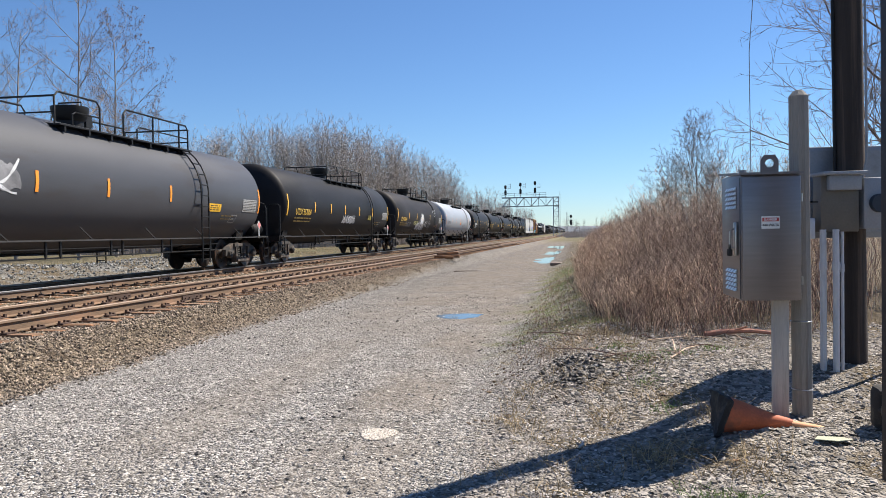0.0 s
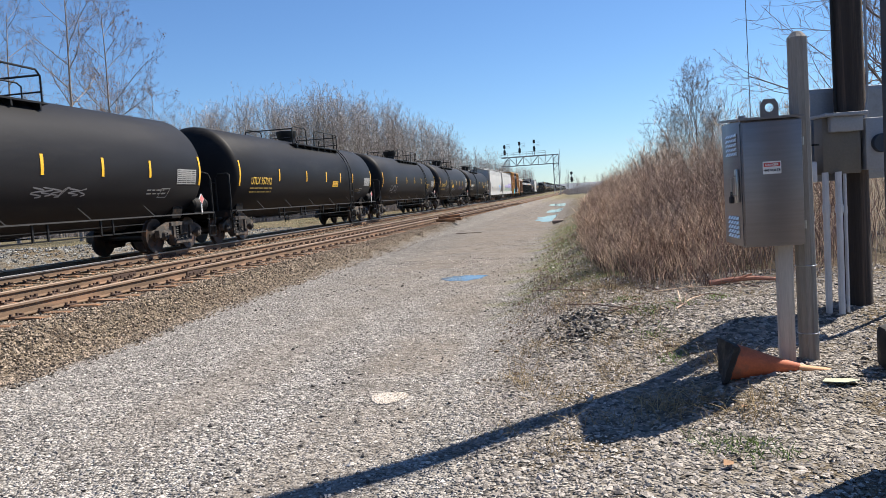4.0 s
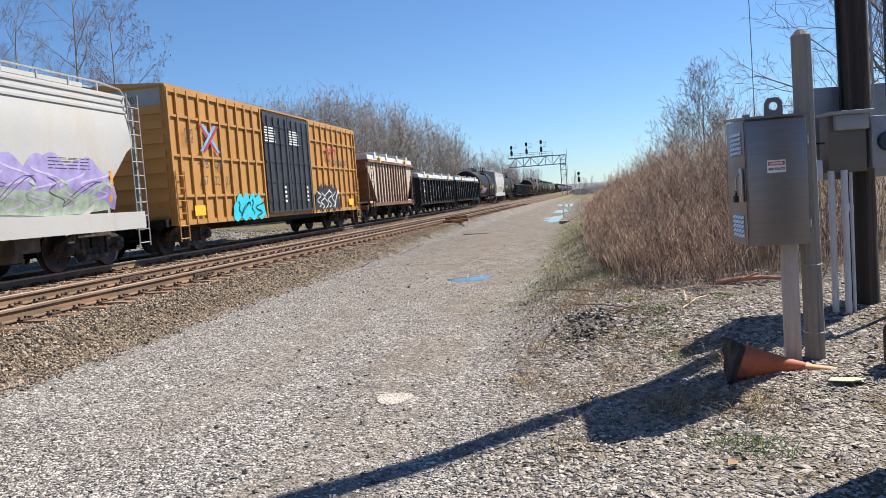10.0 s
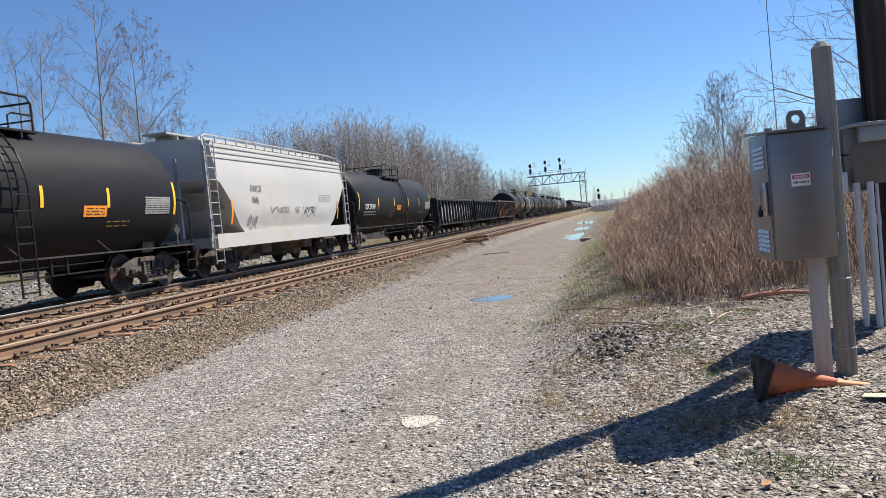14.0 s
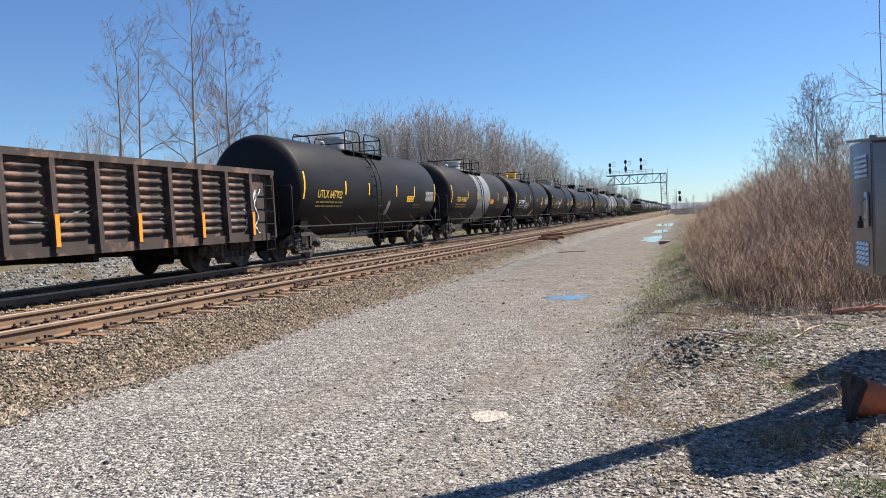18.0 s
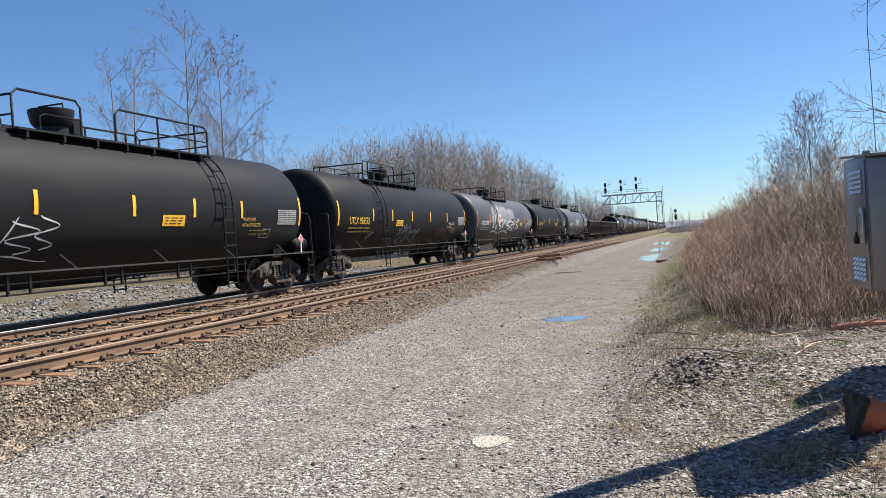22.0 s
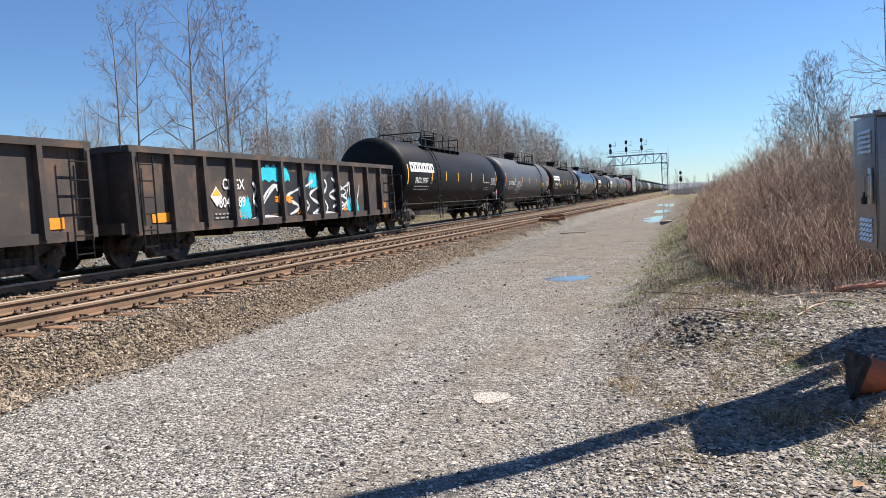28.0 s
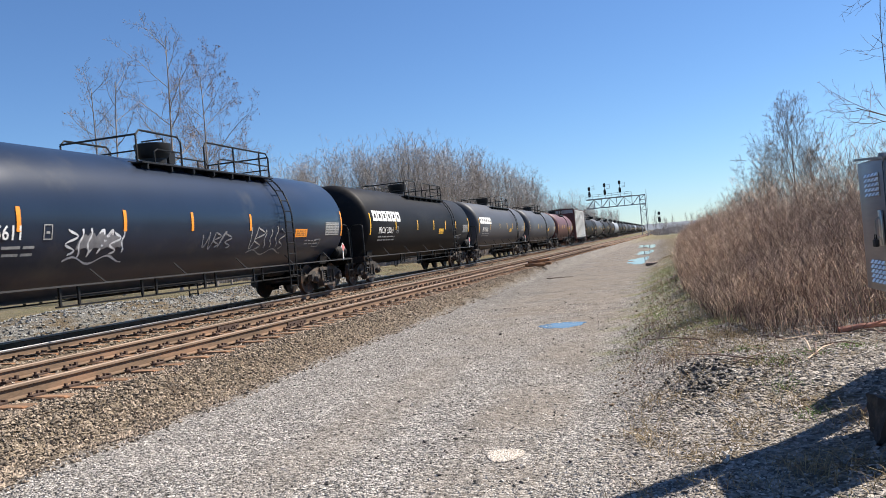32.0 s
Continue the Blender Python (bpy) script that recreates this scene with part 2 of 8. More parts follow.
# ---- mesh helpers ----
class MB:
    """Collects vertices and faces for one mesh."""

    def __init__(self):
        self.v, self.f, self.m = [], [], []

    def add(self, vs, fs, mi=0):
        o = len(self.v)
        self.v.extend(vs)
        self.f.extend([tuple(i + o for i in f) for f in fs])
        self.m.extend([mi] * len(fs))
        return self

    def box(self, c, s, mi=0, rot=None):
        x, y, z = s[0] / 2, s[1] / 2, s[2] / 2
        vs = [Vector((a * x, b * y, d * z)) for d in (-1, 1) for b in (-1, 1) for a in (-1, 1)]
        if rot is not None:
            vs = [rot @ q for q in vs]
        vs = [tuple(q + Vector(c)) for q in vs]
        return self.add(vs, [(0, 2, 3, 1), (4, 5, 7, 6), (0, 1, 5, 4), (2, 6, 7, 3), (0, 4, 6, 2), (1, 3, 7, 5)], mi)

    def tube(self, pts, r, n=6, mi=0, cap=True, r2=None):
        pts = [Vector(p) for p in pts]
        o, vs, fs = 0, [], []
        k = len(pts)
        for i, p in enumerate(pts):
            d = (pts[min(i + 1, k - 1)] - pts[max(i - 1, 0)]).normalized()
            a = d.orthogonal().normalized() if abs(d.z) > 0.9 else d.cross(Vector((0, 0, 1))).normalized()
            b = d.cross(a)
            rr = r if r2 is None else r + (r2 - r) * i / max(1, k - 1)
            for j in range(n):
                t = 2 * math.pi * (j + 0.5) / n
                vs.append(tuple(p + a * (math.cos(t) * rr) + b * (math.sin(t) * rr)))
        for i in range(k - 1):
            for j in range(n):
                fs.append((i * n + j, i * n + (j + 1) % n, (i + 1) * n + (j + 1) % n, (i + 1) * n + j))
        if cap:
            fs.append(tuple(range(n - 1, -1, -1)))
            fs.append(tuple((k - 1) * n + j for j in range(n)))
        return self.add(vs, fs, mi)

    def prism(self, poly, y0, y1, mi=0, axis='y', cap=True):
        """A closed outline in x, z (or y, z) drawn out along y (or x)."""
        n = len(poly)
        f = (lambda a, b, t: (a, t, b)) if axis == 'y' else (lambda a, b, t: (t, a, b))
        if axis == 'z':
            f = lambda a, b, t: (a, b, t)
        vs = [f(a, b, y0) for a, b in poly] + [f(a, b, y1) for a, b in poly]
        fs = [(i, (i + 1) % n, n + (i + 1) % n, n + i) for i in range(n)]
        if cap:
            fs += [tuple(range(n - 1, -1, -1)), tuple(range(n, 2 * n))]
        return self.add(vs, fs, mi)

    def lathe(self, prof, n=24, axis='y', c=(0, 0, 0), mi=0):
        """A profile of (place along the axis, radius) turned round it."""
        vs, fs = [], []
        for a, r in prof:
            for j in range(n):
                t = 2 * math.pi * j / n
                p = (r * math.cos(t), a, r * math.sin(t)) if axis == 'y' else (a, r * math.cos(t), r * math.sin(t)) if axis == 'x' else (r * math.cos(t), r * math.sin(t), a)
                vs.append((p[0] + c[0], p[1] + c[1], p[2] + c[2]))
        k = len(prof)
        for i in range(k - 1):
            for j in range(n):
                fs.append((i * n + j, i * n + (j + 1) % n, (i + 1) * n + (j + 1) % n, (i + 1) * n + j))
        if prof[0][1] > 1e-4:
            fs.append(tuple(range(n)))
        if prof[-1][1] > 1e-4:
            fs.append(tuple((k - 1) * n + j for j in range(n - 1, -1, -1)))
        return self.add(vs, fs, mi)

    def mesh(self, name, *mats, smooth=35):
        me = bpy.data.meshes.new(name)
        me.from_pydata([tuple(q) for q in self.v], [], self.f)
        for m in mats:
            me.materials.append(m)
        if len(mats) > 1:
            me.polygons.foreach_set("material_index", self.m)
        bm = bmesh.new()
        bm.from_mesh(me)
        bmesh.ops.recalc_face_normals(bm, faces=bm.faces)
        bm.to_mesh(me)
        bm.free()
        if smooth:
            me.shade_smooth()
            me.set_sharp_from_angle(angle=radians(smooth))
        return me


def part(name, data, parent, label="", loc=None, m=None):
    """Links a mesh as one object under a thing or a part."""
    ob = new(name, data)
    ob.parent = parent
    if loc:
        ob.location = loc
    if m is not None:
        ob.matrix_local = m
    if label:
        ob["label"] = label
    return ob


def thing(name, label, category, group="", kind="", loc=(0, 0, 0), data=None):
    ob = new(name, data)
    ob.location = loc
    return tagged(ob, label, category, group, kind)


def soft_box(s, r=0.01, seg=2):
    """A box of size s with rounded edges, centred, as verts and faces."""
    bm = bmesh.new()
    bmesh.ops.create_cube(bm, size=1.0)
    bmesh.ops.scale(bm, vec=s, verts=bm.verts)
    bmesh.ops.bevel(bm, geom=list(bm.edges), offset=r, segments=seg, affect='EDGES', profile=0.5)
    bm.verts.index_update()
    out = [tuple(q.co) for q in bm.verts], [tuple(q.index for q in f.verts) for f in bm.faces]
    bm.free()
    return out


def rbox(b, c, s, r=0.01, mi=0, rot=None):
    vs, fs = soft_box(s, r)
    vs = [tuple((rot @ Vector(q) if rot is not None else Vector(q)) + Vector(c)) for q in vs]
    return b.add(vs, fs, mi)


def step(a, b, x):
    t = min(1.0, max(0.0, (x - a) / (b - a)))
    return t * t * (3 - 2 * t)


# ---- the lie of the land ----
TRAIN_X, RAIL_Z = -11.85, 0.587


def near_track_x(y):
    return -8.08 + 0.0225 * y


def ground(x, y):
    """Height of the ground: road, ballast beds, verge and bank."""
    c1 = near_track_x(max(-30, min(y, 260)))
    h = 0.0
    bed_r = step(c1 + 2.05, c1 + 1.35, x)
    bed_l = step(TRAIN_X - 2.6, TRAIN_X - 1.45, x)
    h += 0.385 * bed_r * bed_l
    if y > -40:
        fade = step(140, 60, y)
        h += step(-1.2, 0.4, x) * (0.10 + 0.16 * step(0.3, 1.4, x) * step(4.3, 5.7, y) + (0.32 - 0.16 * step(0.3, 1.4, x)) * step(6.3, 7.7, y)) * step(-2, 2, y + 3) * fade * (1 - 0.25 * step(3.5, 9, x))
    rough = 0.025 * noise.noise((x * 0.8, y * 0.8, 0)) + 0.05 * noise.noise((x * 0.15, y * 0.15, 3)) * (1 if abs(x + 2) < 4 else 0.6)
    if x < TRAIN_X - 2:
        h += 0.75 * step(-13.8, -17.0, x) * step(-23, -18.5, x) * step(48, 30, y) * (0.75 + 0.6 * noise.noise((x * 0.25, y * 0.16, 11)))
        rough += 0.35 * noise.noise((x * 0.2, y * 0.12, 7)) * step(TRAIN_X - 3, TRAIN_X - 6, x)
    h += rough * (0.35 if bed_r * bed_l > 0.5 else 1.0)
    # ruts and puddle hollows
    for px, py, pr in ((-2.2, 14.9, 0.9), (-1.45, 45, 1.2), (-1.05, 59, 1.3), (-.6, 80, 2.2)):
        d = math.hypot(x - px, (y - py) * (0.15 if py > 20 else 1)) / pr
        if d < 2.2:
            h -= 0.05 * math.exp(-d * d)
    return h


def spaced(stops):
    out = []
    for a, b, d in stops:
        n = max(1, round((b - a) / d))
        out += [a + (b - a) * i / n for i in range(n)]
    return out + [stops[-1][1]]


def zone_material():
    """Crushed stone, ballast, verge and field, by where on the plan they lie."""
    m = bpy.data.materials.new("crushed stone ground")
    m.use_nodes = True
    nt = m.node_tree
    N, L = nt.nodes, nt.links
    b = N["Principled BSDF"]
    b.inputs["Roughness"].default_value = 0.95
    b.inputs["Specular IOR Level"].default_value = 0.2
    co = N.new("ShaderNodeTexCoord")
    sep = N.new("ShaderNodeSeparateXYZ")
    L.new(co.outputs["Object"], sep.inputs[0])

    def noise_of(scale, detail=6, rough=0.6):
        n = N.new("ShaderNodeTexNoise")
        n.inputs["Scale"].default_value, n.inputs["Detail"].default_value, n.inputs["Roughness"].default_value = scale, detail, rough
        L.new(co.outputs["Object"], n.inputs[0])
        return n.outputs[0]

    def mth(op, a, bb):
        q = N.new("ShaderNodeMath")
        q.operation = op
        for i, s in enumerate((a, bb)):
            if isinstance(s, (int, float)):
                q.inputs[i].default_value = s
            else:
                L.new(s, q.inputs[i])
        return q.outputs[0]

    def rng(s, a, bb, c=0.0, d=1.0):
        q = N.new("ShaderNodeMapRange")
        for i, t in enumerate((a, bb, c, d)):
            q.inputs[1 + i].default_value = t
        L.new(s, q.inputs[0])
        return q.outputs[0]

    def blend(f, a, bb):
        q = N.new("ShaderNodeMix")
        q.data_type = 'RGBA'
        L.new(f, q.inputs[0])
        for i, t in ((6, a), (7, bb)):
            if isinstance(t, tuple):
                q.inputs[i].default_value = (*t, 1)
            else:
                L.new(t, q.inputs[i])
        return q.outputs[2]

    def stones(scale):
        q = N.new("ShaderNodeTexVoronoi")
        q.inputs["Scale"].default_value = scale
        L.new(co.outputs["Object"], q.inputs[0])
        return q
    v1, v2 = stones(52), stones(20)
    chip = N.new("ShaderNodeSeparateColor")
    L.new(v1.outputs["Color"], chip.inputs[0])
    chunk = N.new("ShaderNodeSeparateColor")
    L.new(v2.outputs["Color"], chunk.inputs[0])
    wob = mth('MULTIPLY', mth('SUBTRACT', noise_of(0.9), 0.5), 2.2)
    xw = mth('ADD', sep.outputs[0], wob)
    # road: pale limestone chips, with brown wheel tracks of fines
    road = blend(rng(chip.outputs[0], 0.0, 1.0), (0.076, 0.069, 0.061), (0.525, 0.492, 0.452))
    fines = blend(rng(noise_of(60), 0.3, 0.7), (0.118, 0.099, 0.081), (0.225, 0.192, 0.160))
    off = mth('ADD', sep.outputs[0], mth('MULTIPLY', sep.outputs[1], 0.012))
    t1 = rng(mth('ABSOLUTE', mth('ADD', mth('ADD', off, 1.55), mth('MULTIPLY', wob, 0.28)), 0), 0.30, 0.65, 1, 0)
    t2 = rng(mth('ABSOLUTE', mth('ADD', mth('ADD', off, 3.2), mth('MULTIPLY', wob, 0.28)), 0), 0.25, 0.6, 1, 0)
    tr = mth('MULTIPLY', mth('MAXIMUM', t1, mth('MULTIPLY', t2, 0.6)), rng(noise_of(0.35, 4), 0.34, 0.52))
    far_fines = mth('MULTIPLY', rng(sep.outputs[1], 8, 16), rng(mth('ABSOLUTE', mth('ADD', off, 2.1), 0), 3.0, 1.4))
    tr = mth('MAXIMUM', mth('MULTIPLY', tr, 0.85), mth('MULTIPLY', far_fines, rng(noise_of(0.45, 7, 0.7), 0.36, 0.54)))
    # darkening with distance is put into the road's colour as duller chips
    worn = blend(rng(chip.outputs[1], 0.0, 1.0), (0.085, 0.078, 0.070), (0.315, 0.290, 0.260))
    road = blend(mth('MULTIPLY', rng(sep.outputs[1], 8, 26), rng(noise_of(0.8, 6, 0.7), 0.30, 0.52, 0.55, 1.0)), road, worn)
    mott = mth('MULTIPLY', rng(noise_of(2.6, 8, 0.75), 0.3, 0.7, 0.66, 1.30), rng(noise_of(14, 6, 0.7), 0.3, 0.7, 0.58, 1.40))
    road = blend(mth('MULTIPLY', tr, 0.9), road, fines)
    tone = N.new("ShaderNodeVectorMath")
    tone.operation = 'SCALE'
    L.new(road, tone.inputs[0])
    L.new(mott, tone.inputs["Scale"])
    road = tone.outputs[0]
    # ballast: brown and grey chunks
    bal = blend(chunk.outputs[0], (0.044, 0.033, 0.024), (0.304, 0.243, 0.175))
    bal = blend(rng(noise_of(1.2), 0.5, 0.7), bal, (0.120, 0.086, 0.060))
    # verge: grey slate chips with soil and dead grass
    verge = blend(chunk.outputs[1], (0.085, 0.073, 0.060), (0.455, 0.412, 0.360))
    soil = blend(rng(noise_of(25), 0.3, 0.7), (0.080, 0.059, 0.037), (0.216, 0.169, 0.108))
    verge = blend(rng(noise_of(1.1, 7, 0.7), 0.47, 0.60), verge, soil)
    field = blend(rng(noise_of(0.35, 7, 0.7), 0.42, 0.6), (0.216, 0.177, 0.112), (0.152, 0.145, 0.074))
    field = blend(rng(noise_of(9, 6, 0.7), 0.35, 0.65, 0, 0.6), field, (0.096, 0.075, 0.045))
    gravel_far = blend(rng(noise_of(.9, 6, .7), 0.42, 0.58), blend(chunk.outputs[2], (0.10, 0.10, 0.092), (0.33, 0.32, 0.295)), soil)
    col = blend(rng(xw, -1.1, -0.1), road, verge)
    col = blend(rng(mth('ADD', sep.outputs[0], mth('MULTIPLY', wob, 0.18)), -5.55, -5.85), col, bal)
    col = blend(rng(xw, -14.2, -15.0), col, gravel_far)
    col = blend(rng(mth('ADD', xw, mth('MULTIPLY', sep.outputs[1], -0.09)), -24.5, -26.5), col, field)
    # leafy soil under the thicket and far verge
    under = mth('MULTIPLY', rng(xw, -0.7, 0.6), rng(sep.outputs[1], 7.6, 9.6))
    col = blend(under, col, soil)
    col = blend(rng(sep.outputs[1], 95, 140), col, field)
    # mossy strip between the road and the thicket
    moss = mth('MULTIPLY', mth('MULTIPLY', rng(xw, -1.3, -0.5), rng(xw, 1.0, 0.3)), mth('MULTIPLY', rng(sep.outputs[1], 8.4, 10.0), rng(sep.outputs[1], 40, 26)))
    moss = mth('MULTIPLY', moss, rng(noise_of(1.6, 7, 0.7), 0.44, 0.58))
    col = blend(moss, col, blend(rng(noise_of(30), 0.35, 0.65), (0.085, 0.085, 0.035), (0.190, 0.205, 0.075)))
    L.new(col, b.inputs["Base Color"])
    hsum = mth('ADD', mth('MULTIPLY', v1.outputs["Distance"], -1.0), mth('MULTIPLY', v2.outputs["Distance"], -1.6))
    bp = N.new("ShaderNodeBump")
    bp.inputs["Strength"].default_value, bp.inputs["Distance"].default_value = 0.9, 0.03
    L.new(mth('MULTIPLY', hsum, rng(tr, 0.0, 1.0, 1.0, 0.25)), bp.inputs["Height"])
    L.new(bp.outputs[0], b.inputs["Normal"])
    return m


M["ground"] = zone_material()
gx = spaced([(-2500, -300, 400), (-300, -60, 30), (-60, -24, 2), (-24, -13, 0.4), (-13, -7.4, 0.6), (-7.4, -5.4, 0.12), (-5.4, 4, 0.2), (4, 14, 0.7), (14, 60, 5), (60, 300, 40), (300, 2500, 400)])
gy = spaced([(-2500, -300, 500), (-300, -40, 40), (-40, -4, 4), (-4, 22, 0.22), (22, 60, 0.7), (60, 150, 3), (150, 500, 25), (500, 4500, 400)])
gv = [(x, y, ground(x, y)) for y in gy for x in gx]
nx = len(gx)
gf = [(j * nx + i, j * nx + i + 1, (j + 1) * nx + i + 1, (j + 1) * nx + i) for j in range(len(gy) - 1) for i in range(nx - 1)]
gme = bpy.data.meshes.new("ground")
gme.from_pydata(gv, [], gf)
gme.materials.append(M["ground"])
gme.shade_smooth()
thing("ground", "grey crushed stone road, brown ballast beds and weedy verge", "ground", kind="structure", data=gme)

# ---- loose stones: real pieces lying on the sheet ----
M["ballast_stone"] = mat("ballast stone", (0.225, 0.178, 0.132), 0.9, scale=30, var=0.3, bump=0.3, rand=0.85, island=True)
M["road_stone"] = mat("limestone chip", (0.375, 0.342, 0.305), 0.92, scale=40, var=0.25, bump=0.2, rand=0.8, island=True)
M["slate_stone"] = mat("slate chip", (0.295, 0.262, 0.230), 0.85, scale=30, var=0.35, bump=0.2, rand=0.6, island=True)
M["coal_stone"] = mat("dark slag lump", (0.06, 0.054, 0.049), 0.7, scale=20, var=0.4, bump=0.3, rand=0.5, island=True)
OCT = np.array([(1, 0, 0), (-1, 0, 0), (0, 1, 0), (0, -1, 0), (0, 0, 1), (0, 0, -1)], float)
OCT_F = np.array([(0, 2, 4), (2, 1, 4), (1, 3, 4), (3, 0, 4), (2, 0, 5), (1, 2, 5), (3, 1, 5), (0, 3, 5)])
rng = np.random.default_rng(5)


def stone_field(name, label, material, places, sizes, flat=0.6, sink=0.25):
    """Many small angular stones in one mesh."""
    n = len(places)
    base = OCT[None] * (1 + rng.uniform(-0.35, 0.35, (n, 6, 1)))
    base = base + rng.uniform(-0.25, 0.25, (n, 6, 3))
    s = np.stack([sizes, sizes * rng.uniform(0.6, 1.0, n), sizes * flat * rng.uniform(0.7, 1.2, n)], -1)
    base = base * s[:, None, :]
    a, t = rng.uniform(0, 2 * np.pi, n), rng.normal(0, 0.35, n)
    ca, sa, ct, st = np.cos(a), np.sin(a), np.cos(t), np.sin(t)
    x, y, z = base[..., 0], base[..., 1], base[..., 2]
    y, z = y * ct[:, None] - z * st[:, None], y * st[:, None] + z * ct[:, None]
    x, y = x * ca[:, None] - y * sa[:, None], x * sa[:, None] + y * ca[:, None]
    v = np.stack([x, y, z], -1) + np.asarray(places)[:, None, :]
    v[..., 2] += (sizes * flat * (1 - 2 * sink))[:, None]
    f = OCT_F[None] + (np.arange(n) * 6)[:, None, None]
    me = bpy.data.meshes.new(name)
    me.vertices.add(n * 6)
    me.vertices.foreach_set("co", v.astype(np.float32).ravel())
    me.loops.add(n * 24)
    me.loops.foreach_set("vertex_index", f.astype(np.int32).ravel())
    me.polygons.add(n * 8)
    me.polygons.foreach_set("loop_start", np.arange(0, n * 24, 3, dtype=np.int32))
    me.update(calc_edges=True)
    me.materials.append(material)
    me.shade_flat()
    return thing(name, label, "stones", kind="stuff", data=me)


def scatter(n, x0, x1, y0, y1, power=1.0, keep=None):
    """Random places on the ground, denser towards y0."""
    out = []
    while len(out) < n:
        x = rng.uniform(x0, x1)
        y = y0 + (y1 - y0) * rng.uniform() ** power
        if keep and not keep(x, y):
            continue
        out.append((x, y, ground(x, y)))
    return np.array(out)


pl = scatter(30000, -7.3, -5.5, 4.5, 42, 1.8, lambda x, y: (x > near_track_x(y) + 1.30 or rng.uniform() < .35) and x < -5.75 + 0.35 * noise.noise((y * 0.9, 0, 5)) or rng.uniform() < 0.12)
stone_field("ballast_stones", "brown and grey angular ballast stones along the track", M["ballast_stone"], pl, rng.uniform(0.010, 0.030, len(pl)), 0.7)
pl = scatter(6000, -13.2, -7.3, 7, 50, 1.5)
stone_field("ballast_stones", "grey ballast stones between the rails and the tracks", M["ballast_stone"], pl, rng.uniform(0.02, 0.045, len(pl)), 0.75)
pl = scatter(30000, -6.0, 0.3, 3.2, 19, 1.7, lambda x, y: y < 9 or rng.uniform() < 0.25 + 0.75 * min(1, abs(abs(x + 0.012 * y + 2.35) - 0.8) / 0.7))
stone_field("road_chips", "pale grey limestone chips strewn over the service road", M["road_stone"], pl, rng.uniform(0.005, 0.015, len(pl)) * rng.choice([0.7, 1, 1, 1.5], len(pl)), 0.45)
pl = scatter(40000, -0.7, 3.6, 2.6, 10.0, 1.3)
stone_field("slate_chips", "grey flat slate chips covering the verge", M["slate_stone"], pl, rng.uniform(0.006, 0.021, len(pl)) * rng.choice([0.5, 0.8, 1, 1.35], len(pl)), 0.36)
pl = scatter(170, -0.9, 0.35, 6.2, 9.6, 1.0, lambda x, y: math.hypot((x + 0.02) / 0.28, (y - 7.35) / 0.5) < 1.0 + 0.3 * noise.noise((x * 3, y * 3, 1)))
stone_field("slag_lumps", "heap of dark slag lumps at the edge of the road", M["coal_stone"], pl, rng.uniform(0.013, 0.034, len(pl)), 0.65)
pl = scatter(900, -6.2, 0.2, 3.0, 24, 1.25, lambda x, y: noise.noise((x * .7, y * .5, 9)) > rng.uniform(-.5, .35))
stone_field("dark_stones", "dark loose stones strewn over the road", M["coal_stone"], pl, rng.uniform(0.006, 0.017, len(pl)) * rng.choice([.8, 1, 1, 1.7], len(pl)), 0.6)
M["clod"] = mat("brown soil clod", (0.13, 0.092, 0.062), 0.95, scale=30, var=0.4, bump=0.4, rand=0.5, island=True)
pl = scatter(380, -0.9, 0.9, 6.3, 20, 1.4, lambda x, y: noise.noise((x * 1.3, y * .8, 2)) > rng.uniform(-.4, .3))
stone_field("soil_clods", "brown soil clods and bark scraps along the verge", M["clod"], pl, rng.uniform(0.010, 0.030, len(pl)), 0.55)
pl = scatter(7000, -21.5, -14.0, 8, 45, 1.2)
M["bank_stone"] = mat("grey bank gravel", (0.20, 0.20, 0.19), 0.92, scale=40, var=0.3, bump=0.2, rand=0.7, island=True)
stone_field("gravel_heap_stones", "grey gravel beyond the far track", M["bank_stone"], pl, rng.uniform(0.03, 0.075, len(pl)), 0.7)

# ---- railway tracks ----
RAIL_PROFILE = [(-0.070, 0), (0.070, 0), (0.070, 0.012), (0.014, 0.028), (0.010, 0.118), (0.036, 0.132), (0.036, 0.160), (0.028, 0.170),
                (-0.028, 0.170), (-0.036, 0.160), (-0.036, 0.132), (-0.010, 0.118), (-0.014, 0.028), (-0.070, 0.012)]


def rail_mesh(name, y0, y1, head):
    b = MB()
    b.prism(RAIL_PROFILE, y0, y1)
    n = len(RAIL_PROFILE)
    b.m = [1 if i in (5, 6, 7, 8, 9) else 0 for i in range(n)] + [0, 0]
    return b.mesh(name, M["rail_rust"], head, smooth=30)


def tie_mesh(seed):
    r = random.Random(seed)
    vs, fs = soft_box((2.6, 0.22, 0.16), 0.014, 1)
    vs = [(x + r.uniform(-.01, .01), y + r.uniform(-.006, .006), z + r.uniform(-.006, .006) - 0.08) for x, y, z in vs]
    return MB().add(vs, fs).mesh("tie", M["tie"])


TIE_MESHES = [tie_mesh(s) for s in range(5)]
pb = MB()
for sx in (-1, 1):
    for k in (-1, 1):
        pb.box((sx * 0.75 + k * 0.115, 0, 0.008), (0.09, 0.18, 0.022))
        pb.box((sx * 0.75 + k * 0.082, 0.05 * k, 0.03), (0.032, 0.026, 0.045))
        pb.box((sx * 0.75 + k * 0.082, -0.06 * k, 0.03), (0.032, 0.026, 0.04))
    # rail anchor that grips the rail's foot beside the tie
    pb.box((sx * 0.75, 0.135, 0.012), (0.20, 0.03, 0.05))
    pb.box((sx * 0.75 - sx * 0.10, 0.135, 0.035), (0.035, 0.045, 0.06))
PLATE_MESH = pb.mesh("tie_plates", M["plate"], smooth=0)


